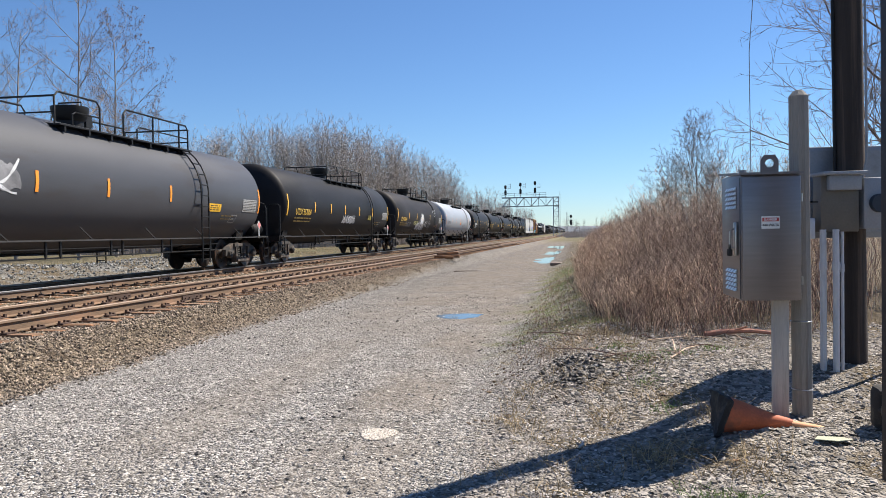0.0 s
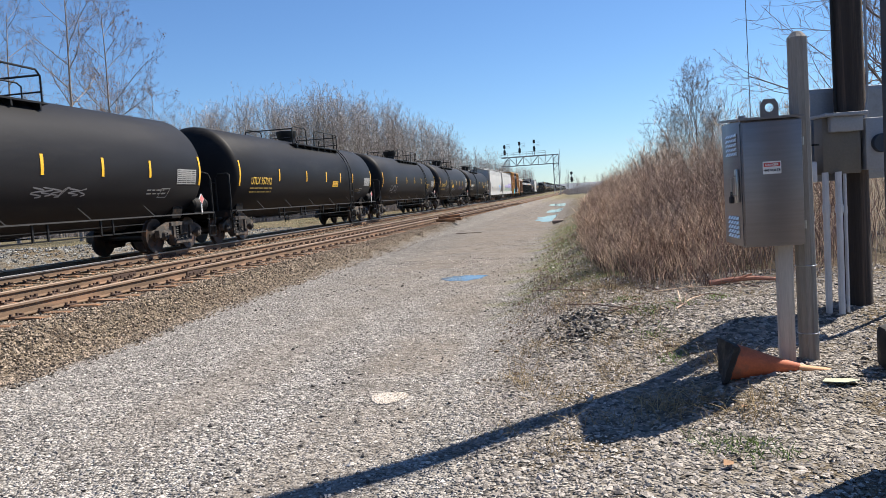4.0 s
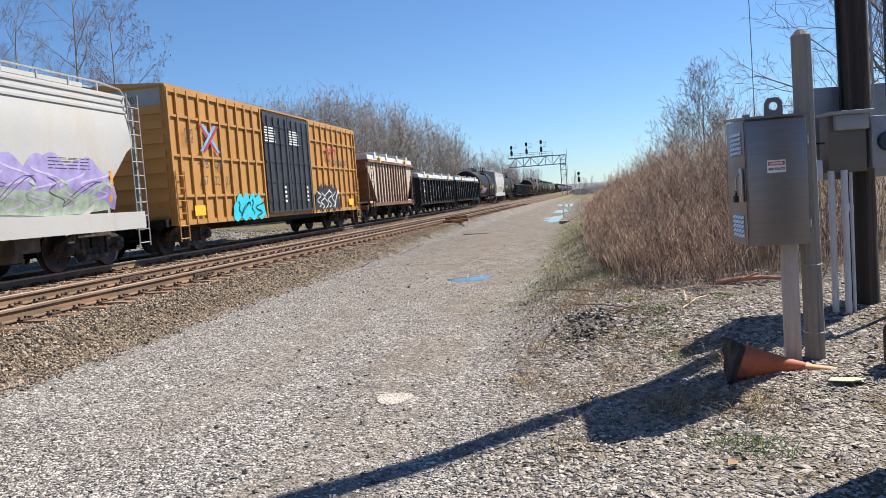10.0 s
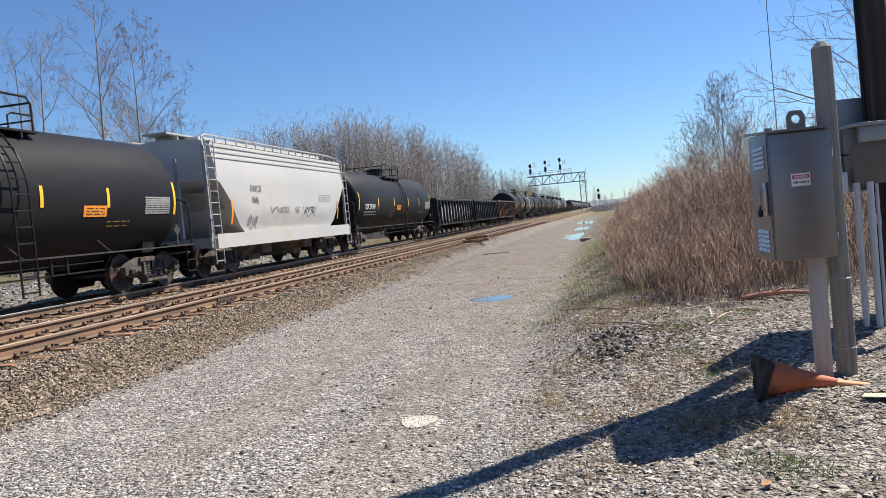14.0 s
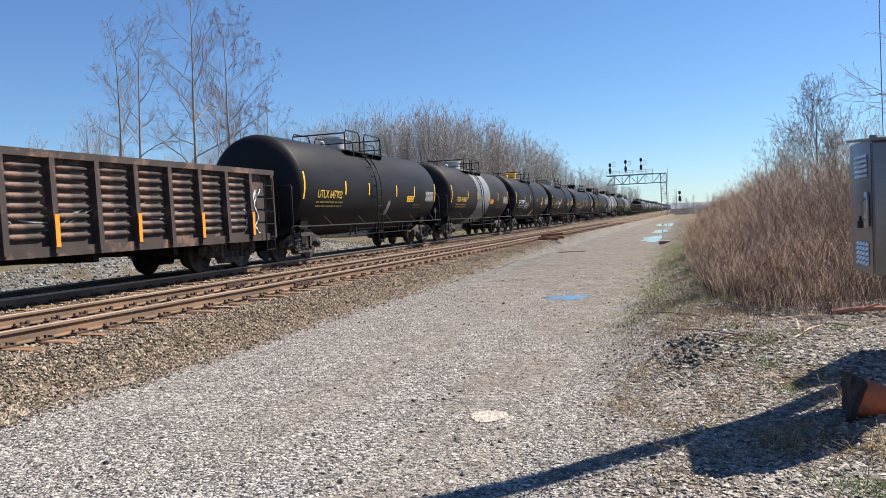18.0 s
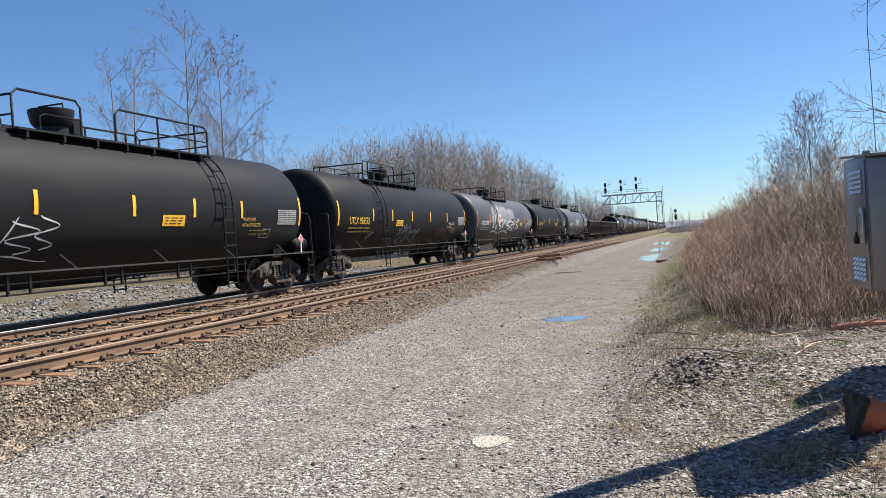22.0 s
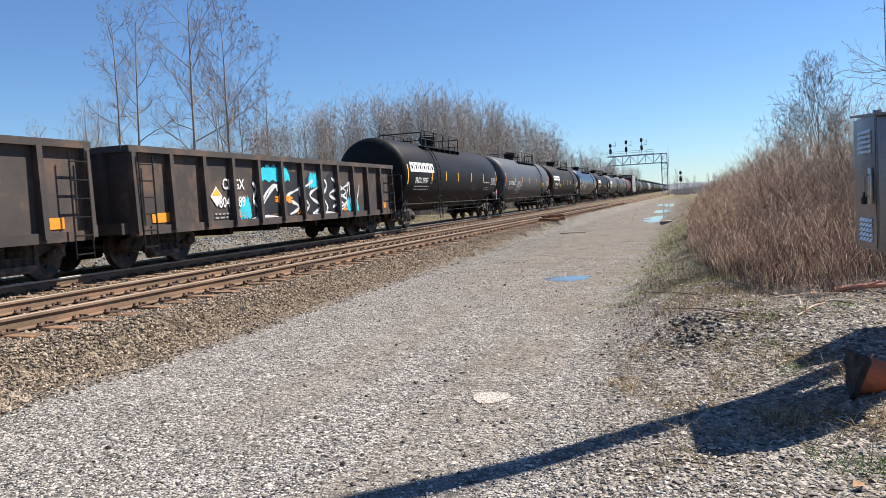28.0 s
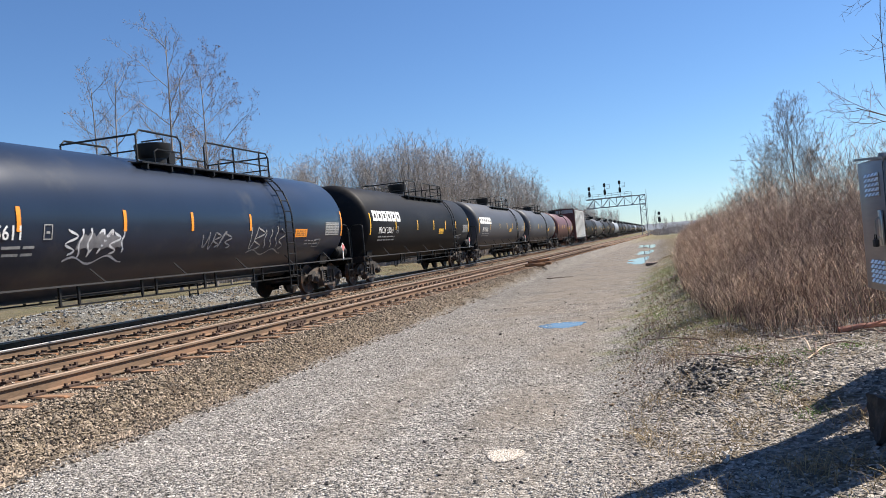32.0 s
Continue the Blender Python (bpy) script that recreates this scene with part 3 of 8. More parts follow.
def railway(name, label, place, head, y_ties, joint):
    """Two rails on timber ties; place maps y along the track to x."""
    ob = thing(name, label, "railway track", kind="structure")
    slope = (place(100) - place(0)) / 100
    rz = -math.atan(slope)
    m0 = Matrix.Translation((place(0), 0, RAIL_Z - 0.17)) @ Euler((0, 0, rz)).to_matrix().to_4x4()
    ob.matrix_world = m0
    for s in (-0.7525, 0.7525):
        for y0, y1 in ((-60, joint - 0.004), (joint + 0.004, 700)):
            part("rail", rail_mesh("rail", y0, y1, head), ob, loc=(s, 0, 0))
        b = MB()
        for k in (-1, 1):
            b.box((s + k * 0.022, joint, 0.07), (0.022, 0.72, 0.085))
            for q in (-0.28, -0.14, 0.14, 0.28):
                b.tube([(s + k * 0.03, joint + q, 0.07), (s + k * 0.058, joint + q, 0.07)], 0.015, 6)
        part("joint_bar", b.mesh("joint_bar", M["plate"], smooth=0), ob, "bolted rusty joint bar")
    y = y_ties[0]
    k = 0
    rest = MB()
    rv, rf = soft_box((2.6, 0.22, 0.16), 0.014, 1)
    while y < y_ties[1]:
        jit = random.uniform(-0.04, 0.04)
        if 4 < y < 4 + 0.52 * 140:
            part("tie", TIE_MESHES[k % 5], ob, m=pose(jit, y, random.uniform(-.012, .004), 0, 0, random.uniform(-1, 1)))
            part("tie_plate", PLATE_MESH, ob, loc=(0, y, 0))
        else:
            rest.add([(a + jit, bb + y, c - 0.08) for a, bb, c in rv], rf)
        y += 0.52
        k += 1
    tagged(part("far_ties", rest.mesh("far_ties", M["tie"]), ob), kind="stuff")
    return ob


railway("near_track", "rusty rails on weathered timber ties in brown ballast", near_track_x, M["rail_head"], (-20, 230), 13.3)
railway("train_track", "worn rails on timber ties carrying the freight train", lambda y: TRAIN_X, M["rail_bright"], (-20, 260), 19.5)


# ---- freight cars: local y along the track, x towards the road, z above the rail ----
def tank_surface(R, zc):
    return lambda u, v, off: ((R + off) * math.cos((v - zc) / R), u, zc + (R + off) * math.sin((v - zc) / R))


def flat_surface(x):
    return lambda u, v, off: (x + off, u, v)


def lettering(body, size, bold=0.0):
    """Stencilled words as flat vertices and faces; returns them with their width."""
    cu = bpy.data.curves.new("letters", 'FONT')
    cu.body, cu.size, cu.offset, cu.resolution_u = body, size, bold, 2
    ob = bpy.data.objects.new("letters", cu)
    me = bpy.data.meshes.new_from_object(ob)
    vs, fs = [tuple(q.co) for q in me.vertices], [tuple(p.vertices) for p in me.polygons]
    bpy.data.objects.remove(ob)
    bpy.data.curves.remove(cu)
    bpy.data.meshes.remove(me)
    return vs, fs, (max(q[0] for q in vs) if vs else 0)


def words(parent, surf, body, u, v, size, material, name="lettering", bold=0.0, off=0.012, right=False, squeeze=.88):
    vs, fs, w = lettering(body, size, bold)
    vs, w = [(a * squeeze, b, c) for a, b, c in vs], w * squeeze
    if right:
        u -= w
    bm = bmesh.new()
    bv = [bm.verts.new((a, b, 0)) for a, b, c in vs]
    for f in fs:
        try:
            bm.faces.new([bv[i] for i in f])
        except ValueError:
            pass
    for k in (0.0, 0.25, 0.5):
        bmesh.ops.bisect_plane(bm, geom=bm.verts[:] + bm.edges[:] + bm.faces[:], plane_co=(0, size * k + 0.01, 0), plane_no=(0, 1, 0))
    for q in bm.verts:
        q.co = surf(u + q.co.x, v + q.co.y, off)
    me = bpy.data.meshes.new(name)
    bm.to_mesh(me)
    bm.free()
    me.materials.append(material)
    return part(name, me, parent)


def patch_mesh(surf, u0, u1, v0, v1, material, nv=4, off=0.008, slant=0.0, b=None, nu=1):
    """A thin painted or stuck-on patch that follows the surface."""
    own = b is None
    b = b or MB()
    vs, fs = [], []
    for j in range(nv + 1):
        v = v0 + (v1 - v0) * j / nv
        for i in range(nu + 1):
            vs.append(surf(u0 + (u1 - u0) * i / nu + slant * j / nv, v, off))
    for j in range(nv):
        for i in range(nu):
            a = j * (nu + 1) + i
            fs.append((a, a + 1, a + nu + 2, a + nu + 1))
    b.add(vs, fs)
    return b.mesh("patch", material, smooth=60) if own else b


def bars(parent, surf, u, v, w, rows, material, name="stencil_block", h=0.05, gap=0.09, seed=1, off=0.010):
    """Small print too fine to read: rows of plain bars."""
    r = random.Random(seed)
    b = MB()
    for k in range(rows):
        x = u
        while x < u + w:
            l = r.uniform(0.12, 0.4) * min(1, w)
            patch_mesh(surf, x, min(x + l, u + w), v - k * gap, v - k * gap + h, None, 1, off, b=b)
            x += l + 0.06
    return tagged(part(name, b.mesh(name, material, smooth=0), parent), kind="stuff")


def outline_box(parent, surf, u, v, w, h, material, slant=0.0):
    """A stencilled frame with a short bar inside."""
    b = MB()
    t = .022
    for ua, ub, za, zb in ((u, u + w, v, v + t), (u, u + w, v + h - t, v + h), (u + w * .3, u + w * .7, v + h * .40, v + h * .55)):
        patch_mesh(surf, ua + slant * (za - v) / h, ub + slant * (za - v) / h, za, zb, None, 1, .010, b=b)
    for ua in (u, u + w - t):
        patch_mesh(surf, ua, ua + t, v, v + h, None, 3, .010, slant, b=b)
    return part("stencil_box", b.mesh("stencil_box", material, smooth=0), parent)


def ribbon(b, surf, pts, w, off):
    n = len(pts)
    vs, fs = [], []
    for i, (u, v) in enumerate(pts):
        a, c = pts[max(0, i - 1)], pts[min(n - 1, i + 1)]
        du, dv = c[0] - a[0], c[1] - a[1]
        l = math.hypot(du, dv) or 1
        k = w / 2 * (0.75 + 0.25 * math.sin(i * 1.3))
        vs += [surf(u - dv / l * k, v + du / l * k, off), surf(u + dv / l * k, v - du / l * k, off)]
    for i in range(n - 1):
        fs.append((2 * i, 2 * i + 1, 2 * i + 3, 2 * i + 2))
    b.add(vs, fs)


def scrawl(parent, surf, u0, u1, v0, v1, material, seed=1, strokes=5, w=0.05, label="spray painted scrawl", name="graffiti", off=0.006):
    """A sprayed tag: looping strokes side by side, no readable word."""
    r = random.Random(seed)
    b = MB()
    cell = (u1 - u0) / strokes
    for k in range(strokes):
        c = u0 + cell * (k + 0.5)
        kind = r.choice("olsuz")
        h0, h1 = v0 + r.uniform(0, 0.2) * (v1 - v0), v1 - r.uniform(0, 0.25) * (v1 - v0)
        ww = cell * r.uniform(0.8, 1.25)
        lean = r.uniform(0.15, 0.5)
        p = []
        for i in range(19):
            t = i / 18
            if kind == 'o':
                p.append((c + ww * 0.6 * math.cos(4.9 * t + .6), (h0 + h1) / 2 + (h1 - h0) / 2 * math.sin(7.4 * t + .6)))
            elif kind == 'l':
                p.append((c + ww * 0.5 * (t - 0.5) + 0.15 * ww * math.sin(9 * t), h1 + (h0 - h1) * t))
            elif kind == 's':
                p.append((c + ww * 0.5 * math.cos(8 * t), h1 + (h0 - h1) * t))
            elif kind == 'u':
                p.append((c + ww * (t - 0.5), h1 - (h1 - h0) * math.sin(math.pi * t)))
            else:
                p.append((c + ww * 0.55 * math.sin(11 * t), h0 + (h1 - h0) * t))
        mid = (h0 + h1) / 2
        p = [(u + lean * (v - mid), v) for u, v in p]
        ribbon(b, surf, p, w, off + .0004 * (k % 3))
    if r.random() < 0.6:
        ribbon(b, surf, [(u0 + (u1 - u0) * i / 14, v0 - 0.05 + 0.08 * math.sin(i * 0.8)) for i in range(15)], w, off)
    return tagged(part(name, b.mesh(name, material, smooth=60), parent), label, kind="stuff")


def blob(parent, surf, u0, u1, v0, v1, material, seed=1, label="filled spray painted piece", bumps=5, off=0.009, name="graffiti_fill"):
    """A filled sprayed area with a wavy outline."""
    r = random.Random(seed)
    n, b = 60, MB()
    ph = [r.uniform(0, 6.3) for _ in range(4)]
    vs, fs = [], []
    nv = 9
    for i in range(n + 1):
        t = i / n
        e = min(1.0, 6 * t, 6 * (1 - t)) ** 0.5
        top = v0 + (v1 - v0) * (0.25 + 0.75 * e * (0.62 + 0.26 * abs(math.sin(bumps * 3.1 * t + ph[0])) + 0.12 * abs(math.sin(bumps * 7.3 * t + ph[1]))))
        low = v0 + (v1 - v0) * 0.12 * (1 + math.sin(bumps * 5 * t + ph[2])) * 0.5
        for j in range(nv + 1):
            vs.append(surf(u0 + (u1 - u0) * t, low + (top - low) * j / nv, off))
    for i in range(n):
        for j in range(nv):
            a = i * (nv + 1) + j
            fs.append((a, a + nv + 1, a + nv + 2, a + 1))
    b.add(vs, fs)
    return part(name, b.mesh(name, material, smooth=60), parent, label)


# -- trucks --
def truck_parts():
    out = {}
    b = MB()
    poly = [(-1.14, .40), (-1.14, .60), (-.95, .69), (-.55, .80), (.55, .80), (.95, .69), (1.14, .60), (1.14, .40), (.92, .40), (.80, .54), (.46, .42), (.40, .17),
            (-.40, .17), (-.46, .42), (-.80, .54), (-.92, .40)]
    b.prism(poly, -0.07, 0.07, axis='x')
    b.box((0.03, 0, .26), (.22, .84, .10))
    b.box((0.03, 0, .74), (.20, 1.2, .10))
    for s in (-1, 1):
        b.box((0.02, s * .44, .48), (.20, .09, .42))
        b.lathe([(-.02, .13), (.06, .135), (.12, .11), (.14, .05)], 12, 'x', (0.03, s * .89, .46))
        for k in range(3):
            t = k * 2.1
            b.tube([(.16, s * .89 + .06 * math.cos(t), .46 + .06 * math.sin(t)), (.185, s * .89 + .06 * math.cos(t), .46 + .06 * math.sin(t))], .018, 6)
    out["side_frame"] = b.mesh("side_frame", M["truck_grime"])
    b = MB()
    for y in (-.22, 0, .22):
        prof = []
        for k in range(13):
            prof.append((.30 + k * .03, .085 if k % 2 else .065))
        b.lathe(prof, 10, 'z', (0.03, y, 0))
    out["spring"] = b.mesh("spring", M["truck_grime"])
    b = MB()
    for s in (-1, 1):
        b.lathe([(s * .68, .12), (s * .685, .40), (s * .69, .485), (s * .715, .49), (s * .72, .462), (s * .80, .458), (s * .805, .40), (s * .775, .33), (s * .772, .16), (s * .83, .13), (s * .84, .10)], 28, 'x')
        for k in range(4):
            t = k * math.pi / 2
            b.box((s * .80, .24 * math.cos(t), .24 * math.sin(t)), (.03, .05, .05))
    b.tube([(-1.08, 0, 0), (1.08, 0, 0)], .075, 10)
    out["wheelset"] = b.mesh("wheelset", M["wheel"])
    b = MB()
    b.box((0, 0, .58), (2.3, .36, .24))
    b.tube([(0, 0, .6), (0, 0, .84)], .22, 12)
    for s in (-1, 1):
        b.box((0, s * .52, .40), (1.9, .10, .16))
        b.box((.55, s * .52, .44), (.10, .30, .28))
        b.box((-.55, s * .52, .44), (.10, .30, .28))
    out["bolster"] = b.mesh("truck_bolster", M["steel_dark"])
    return out


TP = truck_parts()
WHEELS = []


def add_truck(car, y):
    t = part("truck", TP["bolster"], car, "grimy cast steel truck", loc=(0, y, 0))
    for s in (-1, 1):
        part("side_frame", TP["side_frame"], t, m=pose(s * 1.0, 0, 0, 0, 0, 0 if s > 0 else 180))
        part("spring", TP["spring"], t, m=pose(s * 1.0, 0, 0, 0, 0, 0 if s > 0 else 180))
        w = part("wheelset", TP["wheelset"], t, loc=(0, s * 0.89, 0.46))
        WHEELS.append((w, car))
    return t


def coupler_mesh():
    b = MB()
    b.box((0, -.45, .87), (.16, .8, .16))
    b.box((0.02, -.10, .87), (.30, .26, .28))
    b.tube([(-.10, .02, .76), (-.10, .02, .98)], .07, 8)
    b.tube([(.2, -.25, .95), (.9, -.30, .98), (1.2, -.35, .75)], .018, 5)
    b.tube([(-.25, -.15, .80), (-.28, .0, .55), (-.2, .12, .62)], .03, 6)
    return b.mesh("coupler", M["truck_grime"])


COUPLER = coupler_mesh()


def ends(car, L, truck_in=2.0):
    for s in (1, -1):
        part("coupler", COUPLER, car, m=pose(0, s * L / 2, 0, 0, 0, 0 if s > 0 else 180))
        add_truck(car, s * (L / 2 - truck_in))


def ladder_mesh(name, x, z0, z1, w=0.42, r=0.018, material=None, curve=None, step_h=0.30):
    """A ladder up the side; curve maps height to x."""
    b = MB()
    f = curve or (lambda z: x)
    zs = [z0 + (z1 - z0) * i / 14 for i in range(15)]
    for s in (-1, 1):
        b.tube([(f(z), s * w / 2, z) for z in zs], r, 5)
    z = z0 + 0.08
    while z < z1:
        b.tube([(f(z), -w / 2, z), (f(z), w / 2, z)], r * 0.8, 5)
        z += step_h
    return b.mesh(name, material or M["railing"])


CACHE = {}


def cached(key, make):
    if key not in CACHE:
        CACHE[key] = make()
    return CACHE[key]


TANK_R, TANK_Z = 1.50, 2.22


def tank_shell(L, paint):
    R, e = TANK_R, 0.42
    h = L / 2 - 0.85
    prof = [(-h + e - e * math.cos(math.pi / 2 * k / 8), max(1e-5, R * math.sin(math.pi / 2 * k / 8))) for k in range(9)]
    y0, y1 = -h + e, h - e
    prof += [(y0 + (y1 - y0) * k / 6, R) for k in range(1, 6)]
    prof += [(h - e + e * math.cos(math.pi / 2 * k / 8), max(1e-5, R * math.sin(math.pi / 2 * k / 8))) for k in range(8, -1, -1)]
    b = MB().lathe(prof, 56, 'y', (0, 0, TANK_Z))
    return b.mesh("tank_shell", M[paint], smooth=75)


def tank_frame(L, add):
    """Sills, end platforms, saddles, brake pipe and air tank, each passed to add(name, mesh)."""
    h = L / 2
    for s in (1, -1):
        b = MB().box((0, s * (h - 2.1), .88), (.55, 3.3, .34))
        for k in (-1, 1):
            b.prism([(-.25, .72), (.25, .72), (1.0 * k if k > 0 else .25, 1.0), (1.0 * k if k < 0 else -.25, 1.0)], s * (h - 2.9), s * (h - 2.8))
        add("draft_sill", b.mesh("draft_sill", M["steel_dark"]))
        b = MB().box((0, s * (h - 1.15), 1.0), (2.9, 1.15, .05))
        b.box((0, s * (h - .58), .92), (2.9, .09, .20))
        add("end_platform", b.mesh("end_platform", M["steel_dark"]))
        add("saddle", MB().prism([(-1.05, .9), (1.05, .9), (1.12, 1.24), (.8, 1.0), (-.8, 1.0), (-1.12, 1.24)], s * (h - 2.25), s * (h - 1.75)).mesh("saddle", M["steel_dark"]))
    add("brake_pipe", MB().tube([(-.5, -h + 4, .95), (-.5, -2.2, .7), (-.5, 2.2, .7), (-.5, h - 4, .95)], .03, 5).mesh("brake_pipe", M["steel_dark"]))
    add("air_tank", MB().lathe([(-.55, .16), (-.5, .19), (.5, .19), (.55, .16)], 12, 'y', (.25, h - 3.9, .85)).mesh("air_tank", M["steel_dark"]))


def frame_pieces(L):
    out = []
    tank_frame(L, lambda name, me: out.append((name, me)))
    return out


def tank_side_rail(L, s):
    b = MB()
    h = L / 2
    x = 1.53 * s
    b.box((x, 0, .985), (.06, L - 1.5, .032), 0)
    b.tube([(x - .06 * s, -h + 4.3, .63), (x - .06 * s, h - 4.3, .63)], .018, 5, 1)
    b.tube([(x - .06 * s, -h + 4.3, .81), (x - .06 * s, h - 4.3, .81)], .012, 5, 1)
    y = -h + 4.4
    k = 0
    while y < h - 4.2:
        b.box((x - .05 * s, y, .80), (.04, .045, .36), 1)
        y += 0.45 if k % 2 == 0 else 1.75
        k += 1
    y = -h + 2.6
    while y < h - 2:
        b.tube([(x - .01 * s, y + .38, .99), (x - .13 * s, y + .12, 1.26)], .018, 4, 0)
        y += 2.55
    return b.mesh("side_rail", M["tube_grey"], M["railing"])


def tank_platform(kind):
    b = MB()
    R, zc = TANK_R, TANK_Z
    top = zc + R
    y0, y1 = (-1.6, 4.15) if kind == "lpg" else (-1.2, 2.0)
    w = .95
    zt = zc + math.sqrt(R * R - w * w)
    for s in (-1, 1):
        b.box((s * w, (y0 + y1) / 2, zt + .10), (.30, y1 - y0, .035))
        b.box((s * (w - .35), (y0 + y1) / 2, zt + .14), (.30, y1 - y0, .03))
        y = y0 + .2
        while y < y1:
            b.box((s * w, y, zt + .03), (.28, .05, .14))
            y += .85
    return b.mesh("walkway", M["railing"])


def tank_railing(kind):
    b = MB()
    R, zc = TANK_R, TANK_Z
    w = .98
    zt = zc + math.sqrt(R * R - w * w) + .1
    zr = zc + R + .47
    spans = [(-1.6, 0.0), (.95, 4.15)] if kind == "lpg" else [(-1.2, .35), (.75, 2.0)]
    r = .024
    for s in (-1, 1):
        for a, c in spans:
            b.tube([(s * w, a, zt), (s * w, a, zr - .12), (s * w, a + .12, zr), (s * w, c - .12, zr), (s * w, c, zr - .12), (s * w, c, zt)], r, 6)
            b.tube([(s * w, a + .6, zt + .02), (s * w, a + .6, zr - .42), (s * w, a + .72, zr - .36), (s * w, c, zr - .36)], r * .8, 5)
            k = 1
            while a + k * 1.35 < c - .4:
                b.tube([(s * w, a + k * 1.35, zt), (s * w, a + k * 1.35, zr)], r, 5)
                k += 1
    for y in (spans[0][0], spans[1][1]):
        b.tube([(-w, y, zr - .10), (w, y, zr - .10)], r, 5)
        b.tube([(-w, y, zr - .45), (w, y, zr - .45)], r * .8, 5)
    return b.mesh("top_railing", M["railing"])


def tank_dome(kind):
    b = MB()
    t = TANK_Z + TANK_R
    if kind == "lpg":
        b.lathe([(t - .1, .30), (t + .10, .30), (t + .12, .33), (t + .20, .39), (t + .40, .43), (t + .45, .43), (t + .46, .38), (t + .49, .1), (t + .49, 1e-5)], 20, 'z', (0, .3, 0))
        b.box((0, .9, t + .18), (.2, .25, .3))
        b.tube([(.3, .3, t + .46), (.3, .3, t + .56), (-.3, .3, t + .56), (-.3, .3, t + .46)], .02, 5)
    else:
        b.lathe([(t - .1, .40), (t + .28, .40), (t + .29, .46), (t + .36, .46), (t + .37, .40), (t + .40, 1e-5)], 20, 'z', (0, .75, 0))
        b.tube([(0, .29, t + .30), (0, .13, t + .34)], .03, 5)
        b.lathe([(t - .05, .09), (t + .16, .09), (t + .20, .05), (t + .21, 1e-5)], 12, 'z', (.1, 1.55, 0))
    return b


def end_rail(L, s):
    y = s * (L / 2 - .62)
    b = MB()
    for k in (-1, 1):
        b.tube([(k * 1.45, y, .95), (k * 1.45, y, 1.95), (k * 1.42, y - s * .08, 2.1), (k * 1.3, y - s * .2, 2.16), (k * .95, y - s * .30, 2.16), (k * .85, y - s * .3, 2.05), (k * .85, y - s * .3, 1.0)], .024, 6)
    b.tube([(-.85, y - s * .3, 1.9), (.85, y - s * .3, 1.9)], .02, 5)
    b.tube([(-.5, y - .05 * s, 1.02), (-.5, y - .05 * s, 1.65)], .03, 6)
    b.lathe([(y - .10 * s, .28), (y - .07 * s, .28)], 16, 'y', (-.5, 0, 1.6))
    for k in (-1, 1):
        for z in (.32, .60):
            b.tube([(k * 1.48, y - s * .35, z), (k * 1.48, y + s * .02, z)], .018, 5)
        for q in (-.35, .02):
            b.tube([(k * 1.48, y + s * q, .95), (k * 1.48, y + s * q, .30)], .018, 5)
    return b.mesh("end_railing", M["railing"])


def tank_ladder(s, pale):
    R, zc = TANK_R + .13, TANK_Z
    def curve(z):
        return s * (math.sqrt(max(0.02, R * R - (z - zc) ** 2)) if z > zc else R)
    return ladder_mesh("ladder", 0, .30, zc + 1.28, curve=curve, r=.022, material=M["tube_pale"] if pale else M["railing"])


